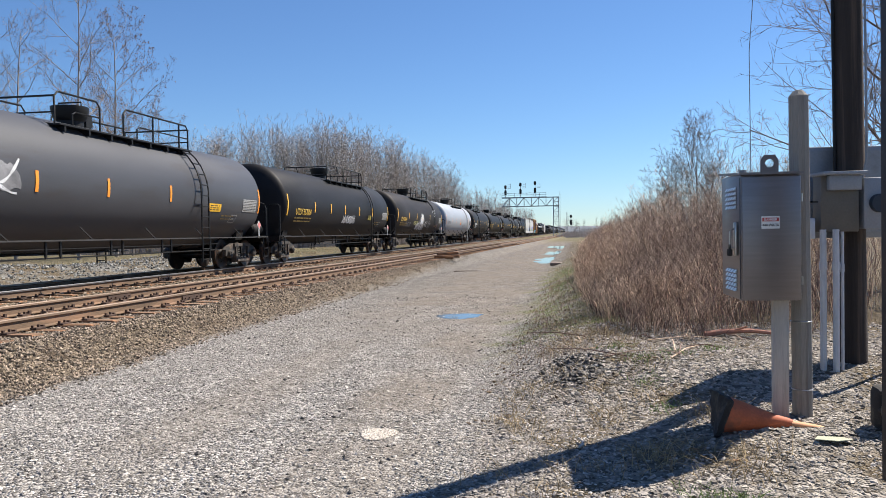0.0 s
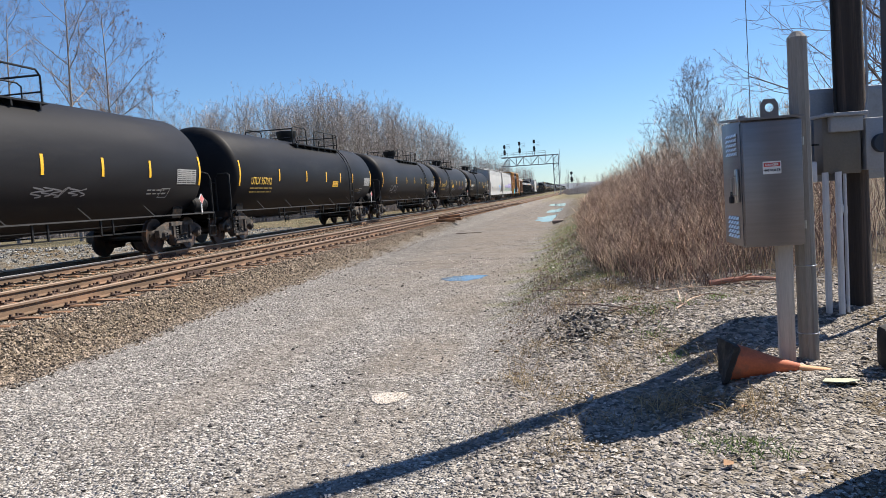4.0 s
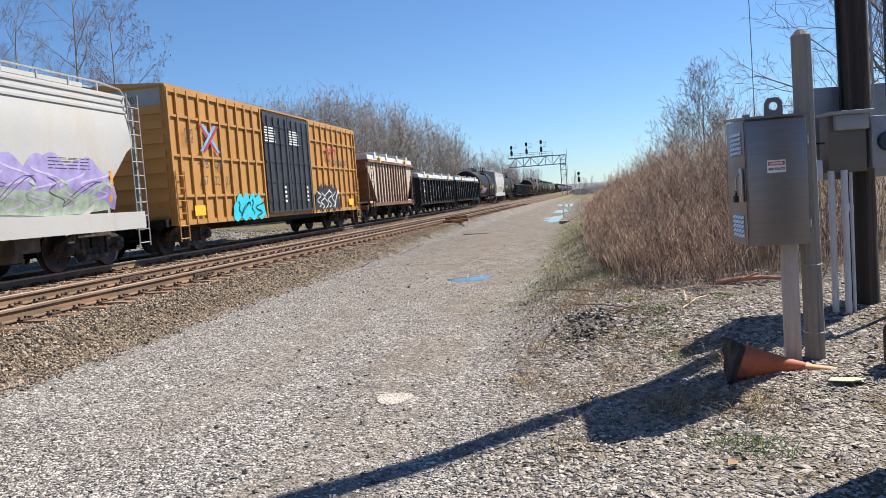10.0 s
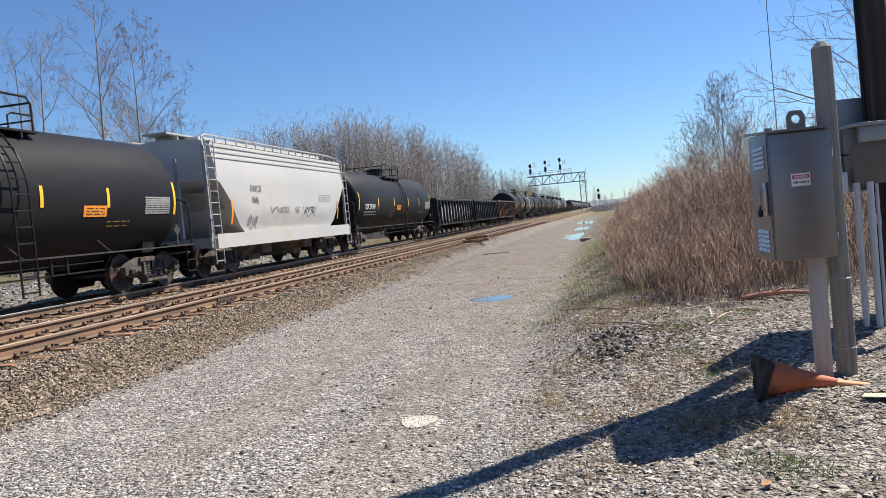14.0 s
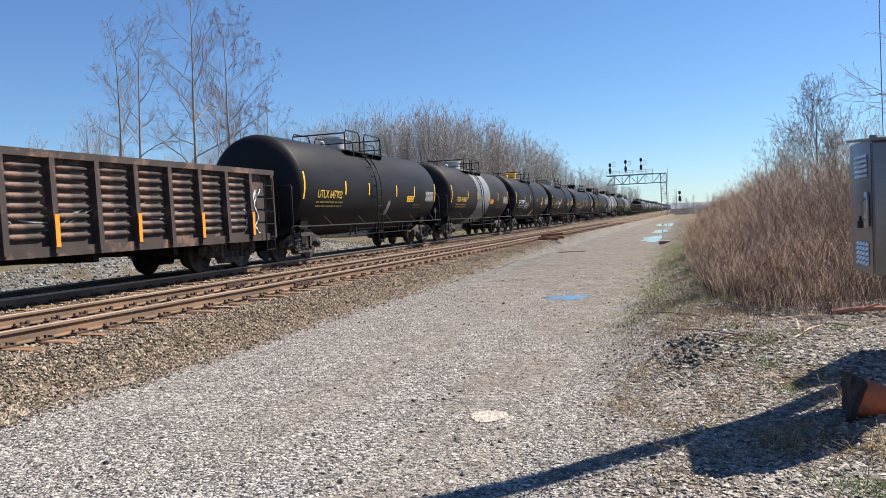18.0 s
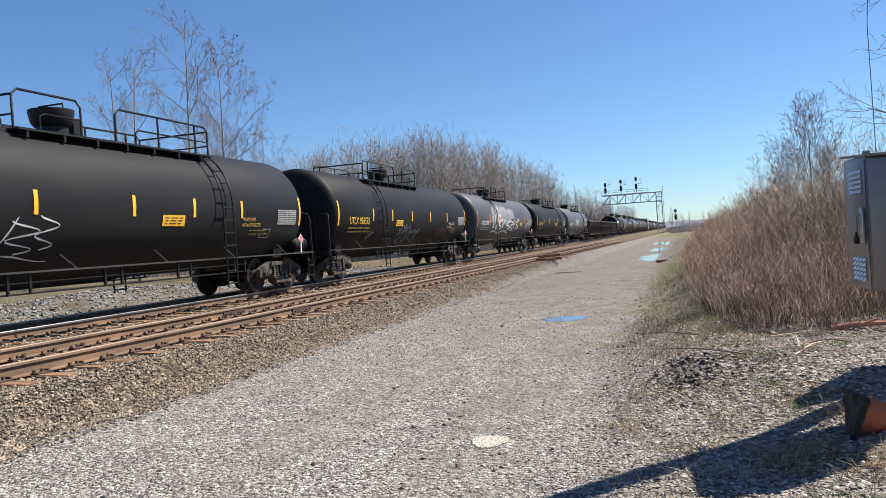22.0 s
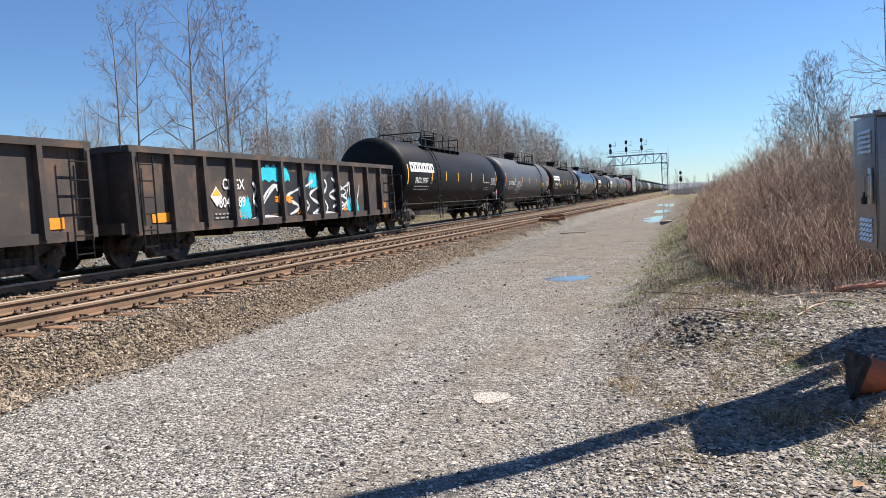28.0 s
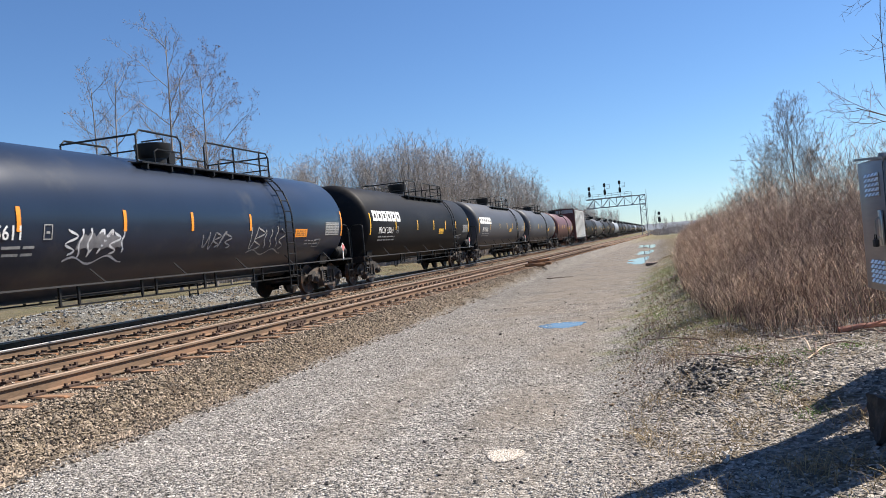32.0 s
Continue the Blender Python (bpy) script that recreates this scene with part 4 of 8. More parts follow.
def build_tank(label, L, paint="tank_black", kind="lpg", mark="", mark_color="letter_yellow", flip=False, strip="yellow", dome="railing", band=False,
               logo=False, placard=True, sticker="yellow", tags=(), seed=0, strips=None, sticker_at=None, captions=()):
    car = thing("tank_car", label, "tank car", "cars of the freight train")
    Lk = round(L, 1)
    part("tank", cached(("shell", Lk, paint), lambda: tank_shell(L, paint)), car)
    for name, me in cached(("frame", Lk), lambda: frame_pieces(L)):
        part(name, me, car)
    for s in (1, -1):
        part("side_rail", cached(("rail", Lk, s), lambda: tank_side_rail(L, s)), car)
        part("end_railing", cached(("end", Lk, s), lambda: end_rail(L, s)), car)
    turn = pose(0, 0, 0, 0, 0, 180 if flip else 0)
    part("walkway", cached(("plat", kind), lambda: tank_platform(kind)), car, m=turn)
    part("top_railing", cached(("trail", kind), lambda: tank_railing(kind)), car, m=turn)
    part("dome", cached(("dome", kind, dome), lambda: tank_dome(kind).mesh("dome", M[dome])), car, "manway housing", m=turn)
    ly = (3.85 if kind == "lpg" else .70) * (-1 if flip else 1)
    for s in (1, -1):
        part("ladder", cached(("lad", s, paint in ("tank_white",)), lambda: tank_ladder(s, paint == "tank_white")), car, loc=(0, ly, 0))
    ends(car, L, 1.85)
    S = tank_surface(TANK_R, TANK_Z)
    h = L / 2 - .85
    if band:
        b = MB().lathe([(-1.33, TANK_R + .004), (-1.33, TANK_R + .01), (1.33, TANK_R + .01), (1.33, TANK_R + .004)], 56, 'y', (0, .1, TANK_Z))
        part("patch_band", b.mesh("patch_band", M["band_silver"]), car, "bare silver band round the tank")
    end = h - .48
    st = cached(("strip", strip), lambda: patch_mesh(S, -.045, .045, TANK_Z - .27, TANK_Z + .15, M[strip], 4, .012))
    tall = cached(("tall", strip), lambda: patch_mesh(S, -.045, .045, TANK_Z - .45, TANK_Z + .35, M[strip], 6, .012))
    for u in (-end, end):
        part("reflector", tall, car, loc=(0, u, 0))
    for u in strips if strips is not None else (-4.6, -1.75, .7, 2.7, 4.65) if kind == "lpg" else (-3.25, -1.3, 1.38, 3.4):
        part("reflector", st, car, loc=(0, u, 0))
    mw = M[mark_color]
    fine = M["print_yellow"] if mark_color == "letter_yellow" else M["print_grey"]
    mu = -end + .87
    if mark:
        words(car, S, mark, mu, TANK_Z - .40, .34, mw, bold=.005)
        bars(car, S, mu, TANK_Z - .56, 1.85, 2, fine, seed=seed, h=.05, gap=.13)
        if mark_color == "letter_white":
            outline_box(car, S, mu + 2.02, TANK_Z - .41, .20, .27, M["print_grey"])
    if logo:
        # company mark drawn as plain blocks
        for k in range(6):
            b = MB()
            u = -end + .30 + k * .52
            z0, z1 = TANK_Z + .06, TANK_Z + .46
            for ua, ub, za, zb in ((u, u + .15, z0, z1), (u + .32, u + .46, z0, z1), (u + .15, u + .32, z0, z0 + .12), (u + .15, u + .32, z1 - .12, z1)):
                patch_mesh(S, ua, ub, za, zb, None, 4 if zb - za > .2 else 1, .012, b=b)
            part("company_mark", b.mesh("company_mark", M["letter_white"]), car, "white block of the company mark")
    # data panel and small print towards the far end
    b = MB()
    for k in range(8):
        patch_mesh(S, end - 1.24, end - .22, TANK_Z - .06 - k * .052, TANK_Z - .024 - k * .052, None, 1, .010, b=b)
    for k in range(5):
        patch_mesh(S, end - 1.24 + k * .2475, end - 1.215 + k * .2475, TANK_Z - .43, TANK_Z - .02, None, 2, .011, b=b)
    tagged(part("data_panel", b.mesh("data_panel", M["print_grey" if paint != "tank_white" else "letter_dark"], smooth=0), car), "white stencilled data panel", kind="stuff")
    for body, u, v, size, ink in captions:
        words(car, S, body, u, TANK_Z + v, size, M[ink])
    if kind == "lpg":
        outline_box(car, S, end - 2.05, TANK_Z - .80, .42, .26, M["print_grey"], .12)
    bars(car, S, end - 2.6, TANK_Z - .60, .8, 2, fine, seed=seed + 3, h=.03, gap=.10)
    if sticker:
        su = sticker_at if sticker_at is not None else 1.6 if kind == "lpg" else 2.6
        p = part("sticker", patch_mesh(S, su, su + .76, TANK_Z - .47, TANK_Z - .23, M[sticker], 3, .010), car, "warning sticker")
        bars(p, S, su + .08, TANK_Z - .30, .6, 3, M["letter_dark"], seed=seed, h=.022, gap=.06, off=.013)
    if placard:
        c = (1.50, L / 2 - 1.35, 1.38)
        q = .15
        ring = [(0, -q), (q, 0), (0, q), (-q, 0)]
        b = MB().add([(c[0] - d, c[1] + e, c[2] + g) for d in (0, .02) for e, g in ring], [(0, 1, 2, 3), (7, 6, 5, 4), (0, 4, 5, 1), (1, 5, 6, 2), (2, 6, 7, 3), (3, 7, 4, 0)])
        b.box((c[0] - .02, c[1], 1.2), (.02, .05, .5))
        pk = part("placard", b.mesh("placard", M["letter_white"] if kind == "lpg" else M["tube_grey"], smooth=0), car, "diamond hazard placard")
        if kind == "lpg":
            ring = [(0, -.125), (.125, 0), (0, .125), (-.125, 0)]
            part("placard_face", MB().add([(c[0] + .006, c[1] + e, c[2] + g) for e, g in ring] + [(c[0] + .001, c[1] + e, c[2] + g) for e, g in ring], [(0, 1, 2, 3), (7, 6, 5, 4)]).mesh("placard_face", M["placard"], smooth=0), pk, "red placard face")
            part("air_reservoir", cached("air_res", lambda: MB().lathe([(-.42, .06), (-.40, .15), (-.34, .20), (.34, .20), (.40, .15), (.42, .06)], 16, 'y').mesh("air_reservoir", M["steel_dark"])), car, "black air reservoir on the end platform", loc=(1.12, L / 2 - .98, 1.24))
    for t in tags:
        how, u0, u1, v0, v1, mt = t[:6]
        if how == "s":
            scrawl(car, S, u0, u1, TANK_Z + v0, TANK_Z + v1, M[mt], seed=seed * 7 + int(u0 * 10), strokes=t[6] if len(t) > 6 else 5, w=t[7] if len(t) > 7 else .05)
        else:
            blob(car, S, u0, u1, TANK_Z + v0, TANK_Z + v1, M[mt], seed=seed * 5 + int(u0 * 10), off=.005 + .0012 * tags.index(t))
    return car


def build_hopper(label, L, mark=None, numb="", short=False, tags=(), seed=0, mark_at=(1.38, 2.16)):
    car = thing("covered_hopper", label, "hopper car", "cars of the freight train")
    h = L / 2
    zt = 3.92 if not short else 3.75
    def fx(z):
        if z < 1.0:
            return 1.40
        if z < 1.9:
            return 1.40 + .16 * step(1.0, 1.9, z)
        return 1.56 - .10 * step(zt - 1.0, zt, z)
    ye = h - .80
    b = MB()
    zs = 14
    secs = []
    ys = [-ye, -ye + .25, -ye + .7, -ye + 1.3, -ye + 2.0] + [-ye + 2.0 + (2 * ye - 4.0) * k / 8 for k in range(1, 8)] + [ye - 2.0, ye - 1.3, ye - .7, ye - .25, ye]
    vs, fs = [], []
    for y in ys:
        d = ye - abs(y)
        zb = 1.0 + 1.75 * (1 - step(-.15, 2.0, d))
        ring = [(fx(zb + (zt - zb) * k / zs), zb + (zt - zb) * k / zs) for k in range(zs + 1)]
        roof = [(.9, zt + .14), (0, zt + .22)]
        poly = ring + roof + [(-a, c) for a, c in reversed([(.9, zt + .14)])] + [(-a, c) for a, c in reversed(ring)]
        secs.append(len(poly))
        vs += [(a, y, c) for a, c in poly]
    n = secs[0]
    for i in range(len(ys) - 1):
        for j in range(n):
            fs.append((i * n + j, i * n + (j + 1) % n, (i + 1) * n + (j + 1) % n, (i + 1) * n + j))
    fs += [tuple(range(n)), tuple((len(ys) - 1) * n + j for j in range(n))]
    b.add(vs, fs)
    part("body", b.mesh("body", M["hopper_white"], smooth=40), car)
    # grooved band under the eave
    for s in (-1, 1):
        for z in (zt - .08, zt - .24, zt - .40):
            part("eave_band", MB().box((s * (fx(z) + .012), 0, z), (.035, 2 * ye - .1, .05)).mesh("eave_band", M["hopper_white"]), car)
        part("side_sill", MB().box((s * 1.50, 0, 1.0), (.14, L - 1.1, .40)).mesh("side_sill", M["hopper_white"]), car)
    n_out = 4 if not short else 2
    for k in range(n_out):
        b = MB()
        c = (k - (n_out - 1) / 2) * (2 * ye - 3.6) / n_out
        w = (2 * ye - 3.8) / n_out / 2
        for (y0, y1, z0, z1) in ((c - w, c - .35, 1.0, .42), (c + .35, c + w, .42, 1.0)):
            b.add([(-1.35, y0, 1.02), (1.35, y0, 1.02), (1.35, y1, 1.02), (-1.35, y1, 1.02),
                   (-.7, y0, z0), (.7, y0, z0), (.7, y1, z1), (-.7, y1, z1)],
                  [(0, 1, 2, 3), (4, 7, 6, 5), (0, 4, 5, 1), (1, 5, 6, 2), (2, 6, 7, 3), (3, 7, 4, 0)])
        b.box((0, c, .42), (1.5, .8, .22))
        b.box((0, c, .75), (2.4, .7, .5))
        part("outlet_gate", b.mesh("outlet_gate", M["hopper_dirt"]), car, "grimy discharge gate")
    for s in (1, -1):
        b = MB()
        for x in (-1.42, -.55, .55, 1.42):
            b.box((x, s * (h - .50), 2.2), (.09, .10, 2.9 if abs(x) > 1 else 2.3))
        b.box((0, s * (h - .55), .98), (2.95, .35, .28))
        b.box((0, s * (h - 1.6), .93), (.5, 2.4, .34))
        b.add([(-1.3, s * (h - .95), 2.4), (1.3, s * (h - .95), 2.4), (1.3, s * (h - 3.1), 1.05), (-1.3, s * (h - 3.1), 1.05),
               (-1.3, s * (h - .99), 2.36), (1.3, s * (h - .99), 2.36), (1.3, s * (h - 3.14), 1.01), (-1.3, s * (h - 3.14), 1.01)],
              [(0, 1, 2, 3), (7, 6, 5, 4), (0, 4, 5, 1), (1, 5, 6, 2), (2, 6, 7, 3), (3, 7, 4, 0)])
        b.box((0, s * (h - 1.1), 3.2), (2.7, .08, 1.3))
        part("end_frame", b.mesh("end_frame", M["hopper_grey"]), car, "grey end frame and slope sheet")
        for k in (-1, 1):
            part("ladder", cached(("hlad", zt), lambda: ladder_mesh("ladder", 1.55, .38, zt + .05, w=.45, material=M["tube_pale"], step_h=.32)), car, m=pose(0, s * (h - .62), 0, 0, 0, 0 if k > 0 else 180))
    b = MB()
    b.box((0, 0, zt + .36), (.75, 2 * ye + .6, .045))
    for k in range(16):
        y = -ye + 2 * ye * (k + .5) / 16
        b.box((0, y, zt + .28), (.7, .05, .14))
        for s in (-1, 1):
            b.box((s * 1.12, y, zt + .20), (.035, .035, .22))
    for s in (-1, 1):
        b.tube([(s * 1.45, -ye - .35, zt - .3), (s * 1.30, -ye - .1, zt + .18), (s * 1.12, -ye + .4, zt + .30), (s * 1.12, ye - .4, zt + .30), (s * 1.3, ye + .1, zt + .18), (s * 1.45, ye + .35, zt - .3)], .028, 5)
    part("running_board", b.mesh("running_board", M["tube_pale"]), car, "galvanized roof walkway and rail")
    for s in (-1, 1):
        part("roof_hatch", MB().box((s * .62, 0, zt + .24), (.42, 2 * ye - 1.2, .10)).mesh("roof_hatch", M["hopper_white"]), car)
    ends(car, L, 1.9)
    S = lambda u, v, off: (fx(v) + .004 + off, u, v)
    if mark:
        words(car, S, mark, -ye + mark_at[0], mark_at[1], .30, M["letter_dark"])
        words(car, S, numb, -ye + mark_at[0], mark_at[1] - .35, .30, M["letter_dark"])
    bars(car, S, ye - 3, 2.36, 1.3, 4, M["letter_dark"], seed=seed, h=.014, gap=.07)
    for y in (-ye + .78, ye - .95):
        part("reflector", cached("hstrip", lambda: patch_mesh(S, -.05, .05, 1.45, 2.15, M["orange"], 5, .006)), car, loc=(0, y, 0))
    for t in tags:
        how, u0, u1, v0, v1, mt = t[:6]
        (scrawl if how == "s" else blob)(car, S, u0, u1, v0, v1, M[mt], seed=seed + int(u0 * 10), off=.004 + .0012 * tags.index(t), **({"strokes": t[6], "w": t[7]} if how == "s" and len(t) > 6 else {}))
    return car


def build_boxcar(label, L, paint="box_yellow", doors="door_black", half=8.3, door=(-2.35, 2.05), marks=True, seed=0, side2=None):
    car = thing("boxcar", label, "boxcar", "cars of the freight train")
    z0, z1, x = .78, 4.40, 1.50
    b = MB()
    b.box((0, 0, (z0 + z1) / 2), (2 * x, 2 * half, z1 - z0))
    part("body", b.mesh("body", M[paint]), car)
    b = MB()
    b.prism([(-x - .05, z1), (x + .05, z1), (x + .05, z1 + .05), (0, z1 + .16), (-x - .05, z1 + .05)], -half - .03, half + .03)
    part("roof", b.mesh("roof", M[paint]), car)
    rib = cached(("brib", paint), lambda: MB().box((0, 0, (z0 + z1) / 2), (.07, .085, z1 - z0 - .04)).mesh("rib", M[paint]))
    for s in (1, -1):
        ys = [-half + .06, half - .06]
        n1, n2 = 9, 8
        ys += [-half + .5 + (door[0] + half - .6) * k / n1 for k in range(n1 + 1)]
        ys += [door[1] + .12 + (half - .6 - door[1]) * k / n2 for k in range(n2 + 1)]
        for y in ys:
            part("rib", rib, car, loc=(s * (x + .033), y, 0))
        for z in (z0 + .06, 1.55, 2.62, 3.66, z1 - .07):
            hh = .07 if z0 + .1 < z < z1 - .1 else .14
            for ya, yb in ((-half, door[0]), (door[1], half)):
                part("belt_rail", MB().box((s * (x + .026), (ya + yb) / 2, z), (.05, yb - ya, hh)).mesh("belt_rail", M[paint]), car)
        for k in range(2):
            w = (door[1] - door[0]) / 2
            c = door[0] + w * (k + .5)
            b = MB()
            b.box((s * (x + .05), c, (z0 + z1) / 2 + .02), (.09, w - .05, z1 - z0 - .22))
            for q in (-.36, -.12, .12, .36):
                b.tube([(s * (x + .125), c + q * w, z0 + .2), (s * (x + .125), c + q * w, z1 - .2)], .022, 6)
            for q in (.15, .33, .52, .7, .86):
                b.box((s * (x + .10), c, z0 + (z1 - z0) * q), (.03, w - .1, .06))
            d = part("door", b.mesh("door", M[doors]), car, "black plug door")
            b = MB()
            for q in range(6):
                b.box((s * (x + .118), c - w * .28, 3.35 + .09 * q), (.006, w * .42 - .05 * (q % 3), .045))
                if q < 4:
                    b.box((s * (x + .118), c + w * .18, 1.3 + .16 * q), (.006, .22, .08))
            tagged(part("stencil_block", b.mesh("stencil_block", M["letter_white"], smooth=0), d), kind="stuff")
    for s in (1, -1):
        for k in range(8):
            z = z0 + .25 + k * .38
            part("end_rib", MB().prism([(-x + .08, z), (-x + .08, z + .22), (x - .08, z + .22), (x - .08, z)], s * half, s * (half + .07)).mesh("end_rib", M[paint]), car)
        part("end_panel", MB().box((0, s * (half + .02), z1 - .32), (2 * x - .1, .05, .55)).mesh("end_panel", M[paint]), car)
        part("end_plate", MB().box((0, s * (half + .052), z1 - .32), (2 * x - .15, .012, .5)).mesh("end_plate", M["hopper_grey"]), car)
        b = MB()
        b.box((0, s * (half + .7), .92), (.42, 1.9, .32))
        b.box((0, s * (half + .15), .86), (2.8, .25, .2))
        part("draft_sill", b.mesh("draft_sill", M["steel_dark"]), car)
        for k in (-1, 1):
            part("ladder", cached(("blad", paint), lambda: ladder_mesh("ladder", 1.6, .35, 2.2, w=.45, material=M[paint], step_h=.33)), car, m=pose(0, s * (half - .28), 0, 0, 0, 0 if k > 0 else 180))
    b = MB()
    b.box((0, 0, .70), (.5, 2 * half, .3))
    for s in (-1, 1):
        b.box((s * 1.35, 0, .72), (.12, 8.0, .14))
    part("underframe", b.mesh("underframe", M["steel_dark"]), car)
    ends(car, L, 2.5)
    if marks:
        S = flat_surface(x + .02)
        for txt, u, v, sz in (("TB", -half + 1.55, 2.31, .40), ("OX", -half + 2.30, 2.31, .40), ("67", -half + 1.55, 1.84, .38), ("32", -half + 2.25, 1.84, .38), ("01", -half + 2.92, 1.84, .38)):
            words(car, flat_surface(x + .06), txt, u, v, sz, M["letter_dark"])
        words(car, flat_surface(x + .06), "next", -half + .75, 3.22, .30, M["letter_dark"])
        words(car, flat_surface(x + .06), "load", -half + .75, 2.98, .30, M["letter_dark"])
        b = MB()
        for k, (du, mi) in enumerate(((-.45, 0), (.45, 1))):
            for off in (0, .17):
                u = -half + 2.0 + off
                vs = [S(u - du, 2.78, .05 + .004 * k), S(u - du + .15, 2.78, .05 + .004 * k), S(u + du + .15, 3.55, .05 + .004 * k), S(u + du, 3.55, .05 + .004 * k)]
                b.add(vs, [(0, 1, 2, 3)], mi if off == 0 else 1 - mi)
        part("company_mark", b.mesh("company_mark", M["spray_red"], M["spray_blue"], smooth=0), car, "crossed red and blue bars")
        b = MB()
        for k in range(3):
            u = door[1] + 1.9 + k * .5
            patch_mesh(S, u, u + .38, 3.32, 3.42, None, 1, .055, b=b)
            patch_mesh(S, u + .14, u + .24, 2.98, 3.34, None, 1, .056, b=b)
        part("company_mark", b.mesh("company_mark", M["spray_red"], smooth=0), car, "red block mark")
        words(car, flat_surface(x + .06), "POOLING EXPERTS", door[1] + 2.2, 2.74, .34, M["letter_dark"])
        blob(car, flat_surface(x + .06), -5.0, -2.65, .74, 1.62, M["spray_cyan"], 3, "cyan sprayed piece")
        scrawl(car, flat_surface(x + .075), -4.8, -2.9, .85, 1.45, M["spray_black"], 4, 4, .05)
        blob(car, flat_surface(x + .06), 2.3, 5.4, .80, 1.95, M["spray_black"], 5, "black and white sprayed piece")
        scrawl(car, flat_surface(x + .075), 2.5, 5.2, .85, 1.75, M["spray_white"], 6, 6, .06)
        part("sticker", patch_mesh(S, -half + .95, -half + 1.55, 1.0, 1.28, M["yellow"], 1, .055), car, "yellow notice")
        part("sticker", patch_mesh(S, half - 1.6, half - .9, 1.0, 1.28, M["yellow"], 1, .055), car, "yellow notice")
        S2 = lambda u, v, o: (u, -half - .06 - o, v)
        words(car, S2, "TBOX 673201", -.6, z1 - .42, .27, M["letter_dark"], off=.004)
    return car


def build_gondola(label, L, paint="gon_brown", height=2.36, ribs=14, cover=False, load=None, mark="", numb="", corr=False, tags=(), seed=0, inset=.55, ore=False, mark_rib=2, mark_drop=.43):
    car = thing("ore_hopper" if ore else "gondola", label, "hopper car" if ore else "gondola", "cars of the freight train")
    h, x = L / 2 - inset, 1.44
    z0 = .78 if not ore else .95
    t = .06
    for s in (-1, 1):
        if ore:
            low = h - 1.7
            part("side_sheet", MB().prism([(-h, height), (h, height), (h, height - .35), (low, z0), (-low, z0), (-h, height - .35)], s * (x - t), s * x, axis='x').mesh("side_sheet", M[paint], smooth=0), car)
            part("slope_sheet", MB().prism([(s * h, height - .35), (s * h, height - .41), (s * low, z0 - .06), (s * low, z0)], -x + t, x - t, axis='x').mesh("slope_sheet", M["rust_rib"], smooth=0), car)
            part("end_plate", MB().box((0, s * (h - t / 2), height - .17), (2 * x - 2 * t, t, .34)).mesh("end_plate", M["rust_rib"]), car)
            part("end_platform", MB().box((0, s * (h - .85), z0 - .06), (2 * x, 1.75, .08)).mesh("end_platform", M["rust_rib"]), car)
            for q in (-1, 1):
                part("corner_post", MB().box((q * (x - .03), s * (h - .06), (z0 + height) / 2), (.10, .12, height - z0)).mesh("corner_post", M["rust_rib"]), car)
                part("brace", MB().tube([(q * (x - .03), s * (h - .05), height - .4), (q * (x - .03), s * (low + .15), z0 + .1)], .05, 6).mesh("brace", M["rust_rib"]), car)
            continue
        part("side_sheet", MB().box((s * (x - t / 2), 0, (z0 + height) / 2), (t, 2 * h, height - z0)).mesh("side_sheet", M[paint]), car)
        part("end_sheet", MB().box((0, s * (h - t / 2), (z0 + height) / 2), (2 * x - 2 * t, t, height - z0)).mesh("end_sheet", M[paint]), car)
    part("floor_sheet", MB().box((0, 0, z0 + .12), (2 * x - 2 * t, 2 * h - 2 * t, .08)).mesh("floor_sheet", M[paint]), car)
    rib_m = M["rust_rib"] if ore else M[paint]
    for s in (-1, 1):
        part("top_rim", MB().box((s * (x + .03), 0, height + .03), (.18, 2 * h + .1, .13)).mesh("top_rim", rib_m), car)
        part("end_rim", MB().box((0, s * (h + .0), height + .03), (2 * x - .1, .16, .13)).mesh("end_rim", rib_m), car)
        part("side_sill", MB().box((s * (x + .0), 0, z0 - .02), (.16, 2 * h, .18)).mesh("side_sill", rib_m), car)
    taper = MB()
    d = .08 if ore else .16
    vs = [(.0, -.06, z0 - .05), (d, -.06, z0 - .05), (d * .8, -.06, height - .02), (.0, -.06, height - .02)]
    vs += [(a, .06, c) for a, _, c in vs]
    taper.add(vs, [(0, 1, 2, 3), (7, 6, 5, 4), (0, 4, 5, 1), (1, 5, 6, 2), (2, 6, 7, 3), (3, 7, 4, 0)])
    rib = taper.mesh("rib", rib_m, smooth=0)
    for s in (1, -1):
        for k in range(ribs):
            y = -h + .07 + (2 * h - .14) * k / (ribs - 1)
            if ore:
                y *= (h - 1.7) / h
            part("rib", rib, car, m=pose(s * x, y, 0, 0, 0, 0 if s > 0 else 180))
        if corr:
            w = 2 * h / (ribs - 1) - .20
            bulge = cached(("bulge", round(w, 2)), lambda: MB().lathe([(-w / 2, .004), (-w / 2 + .05, .034), (-w / 2 + .16, .056), (w / 2 - .16, .056), (w / 2 - .05, .034), (w / 2, .004)], 8, 'y').mesh("pressed_rib", M[paint], smooth=50))
            for k in range(ribs - 2):
                y = -h + .07 + (2 * h - .14) * (k + .5) / (ribs - 1)
                for q in range(8):
                    part("pressed_rib", bulge, car, loc=(s * (x + .004), y, z0 + .24 + q * .172))
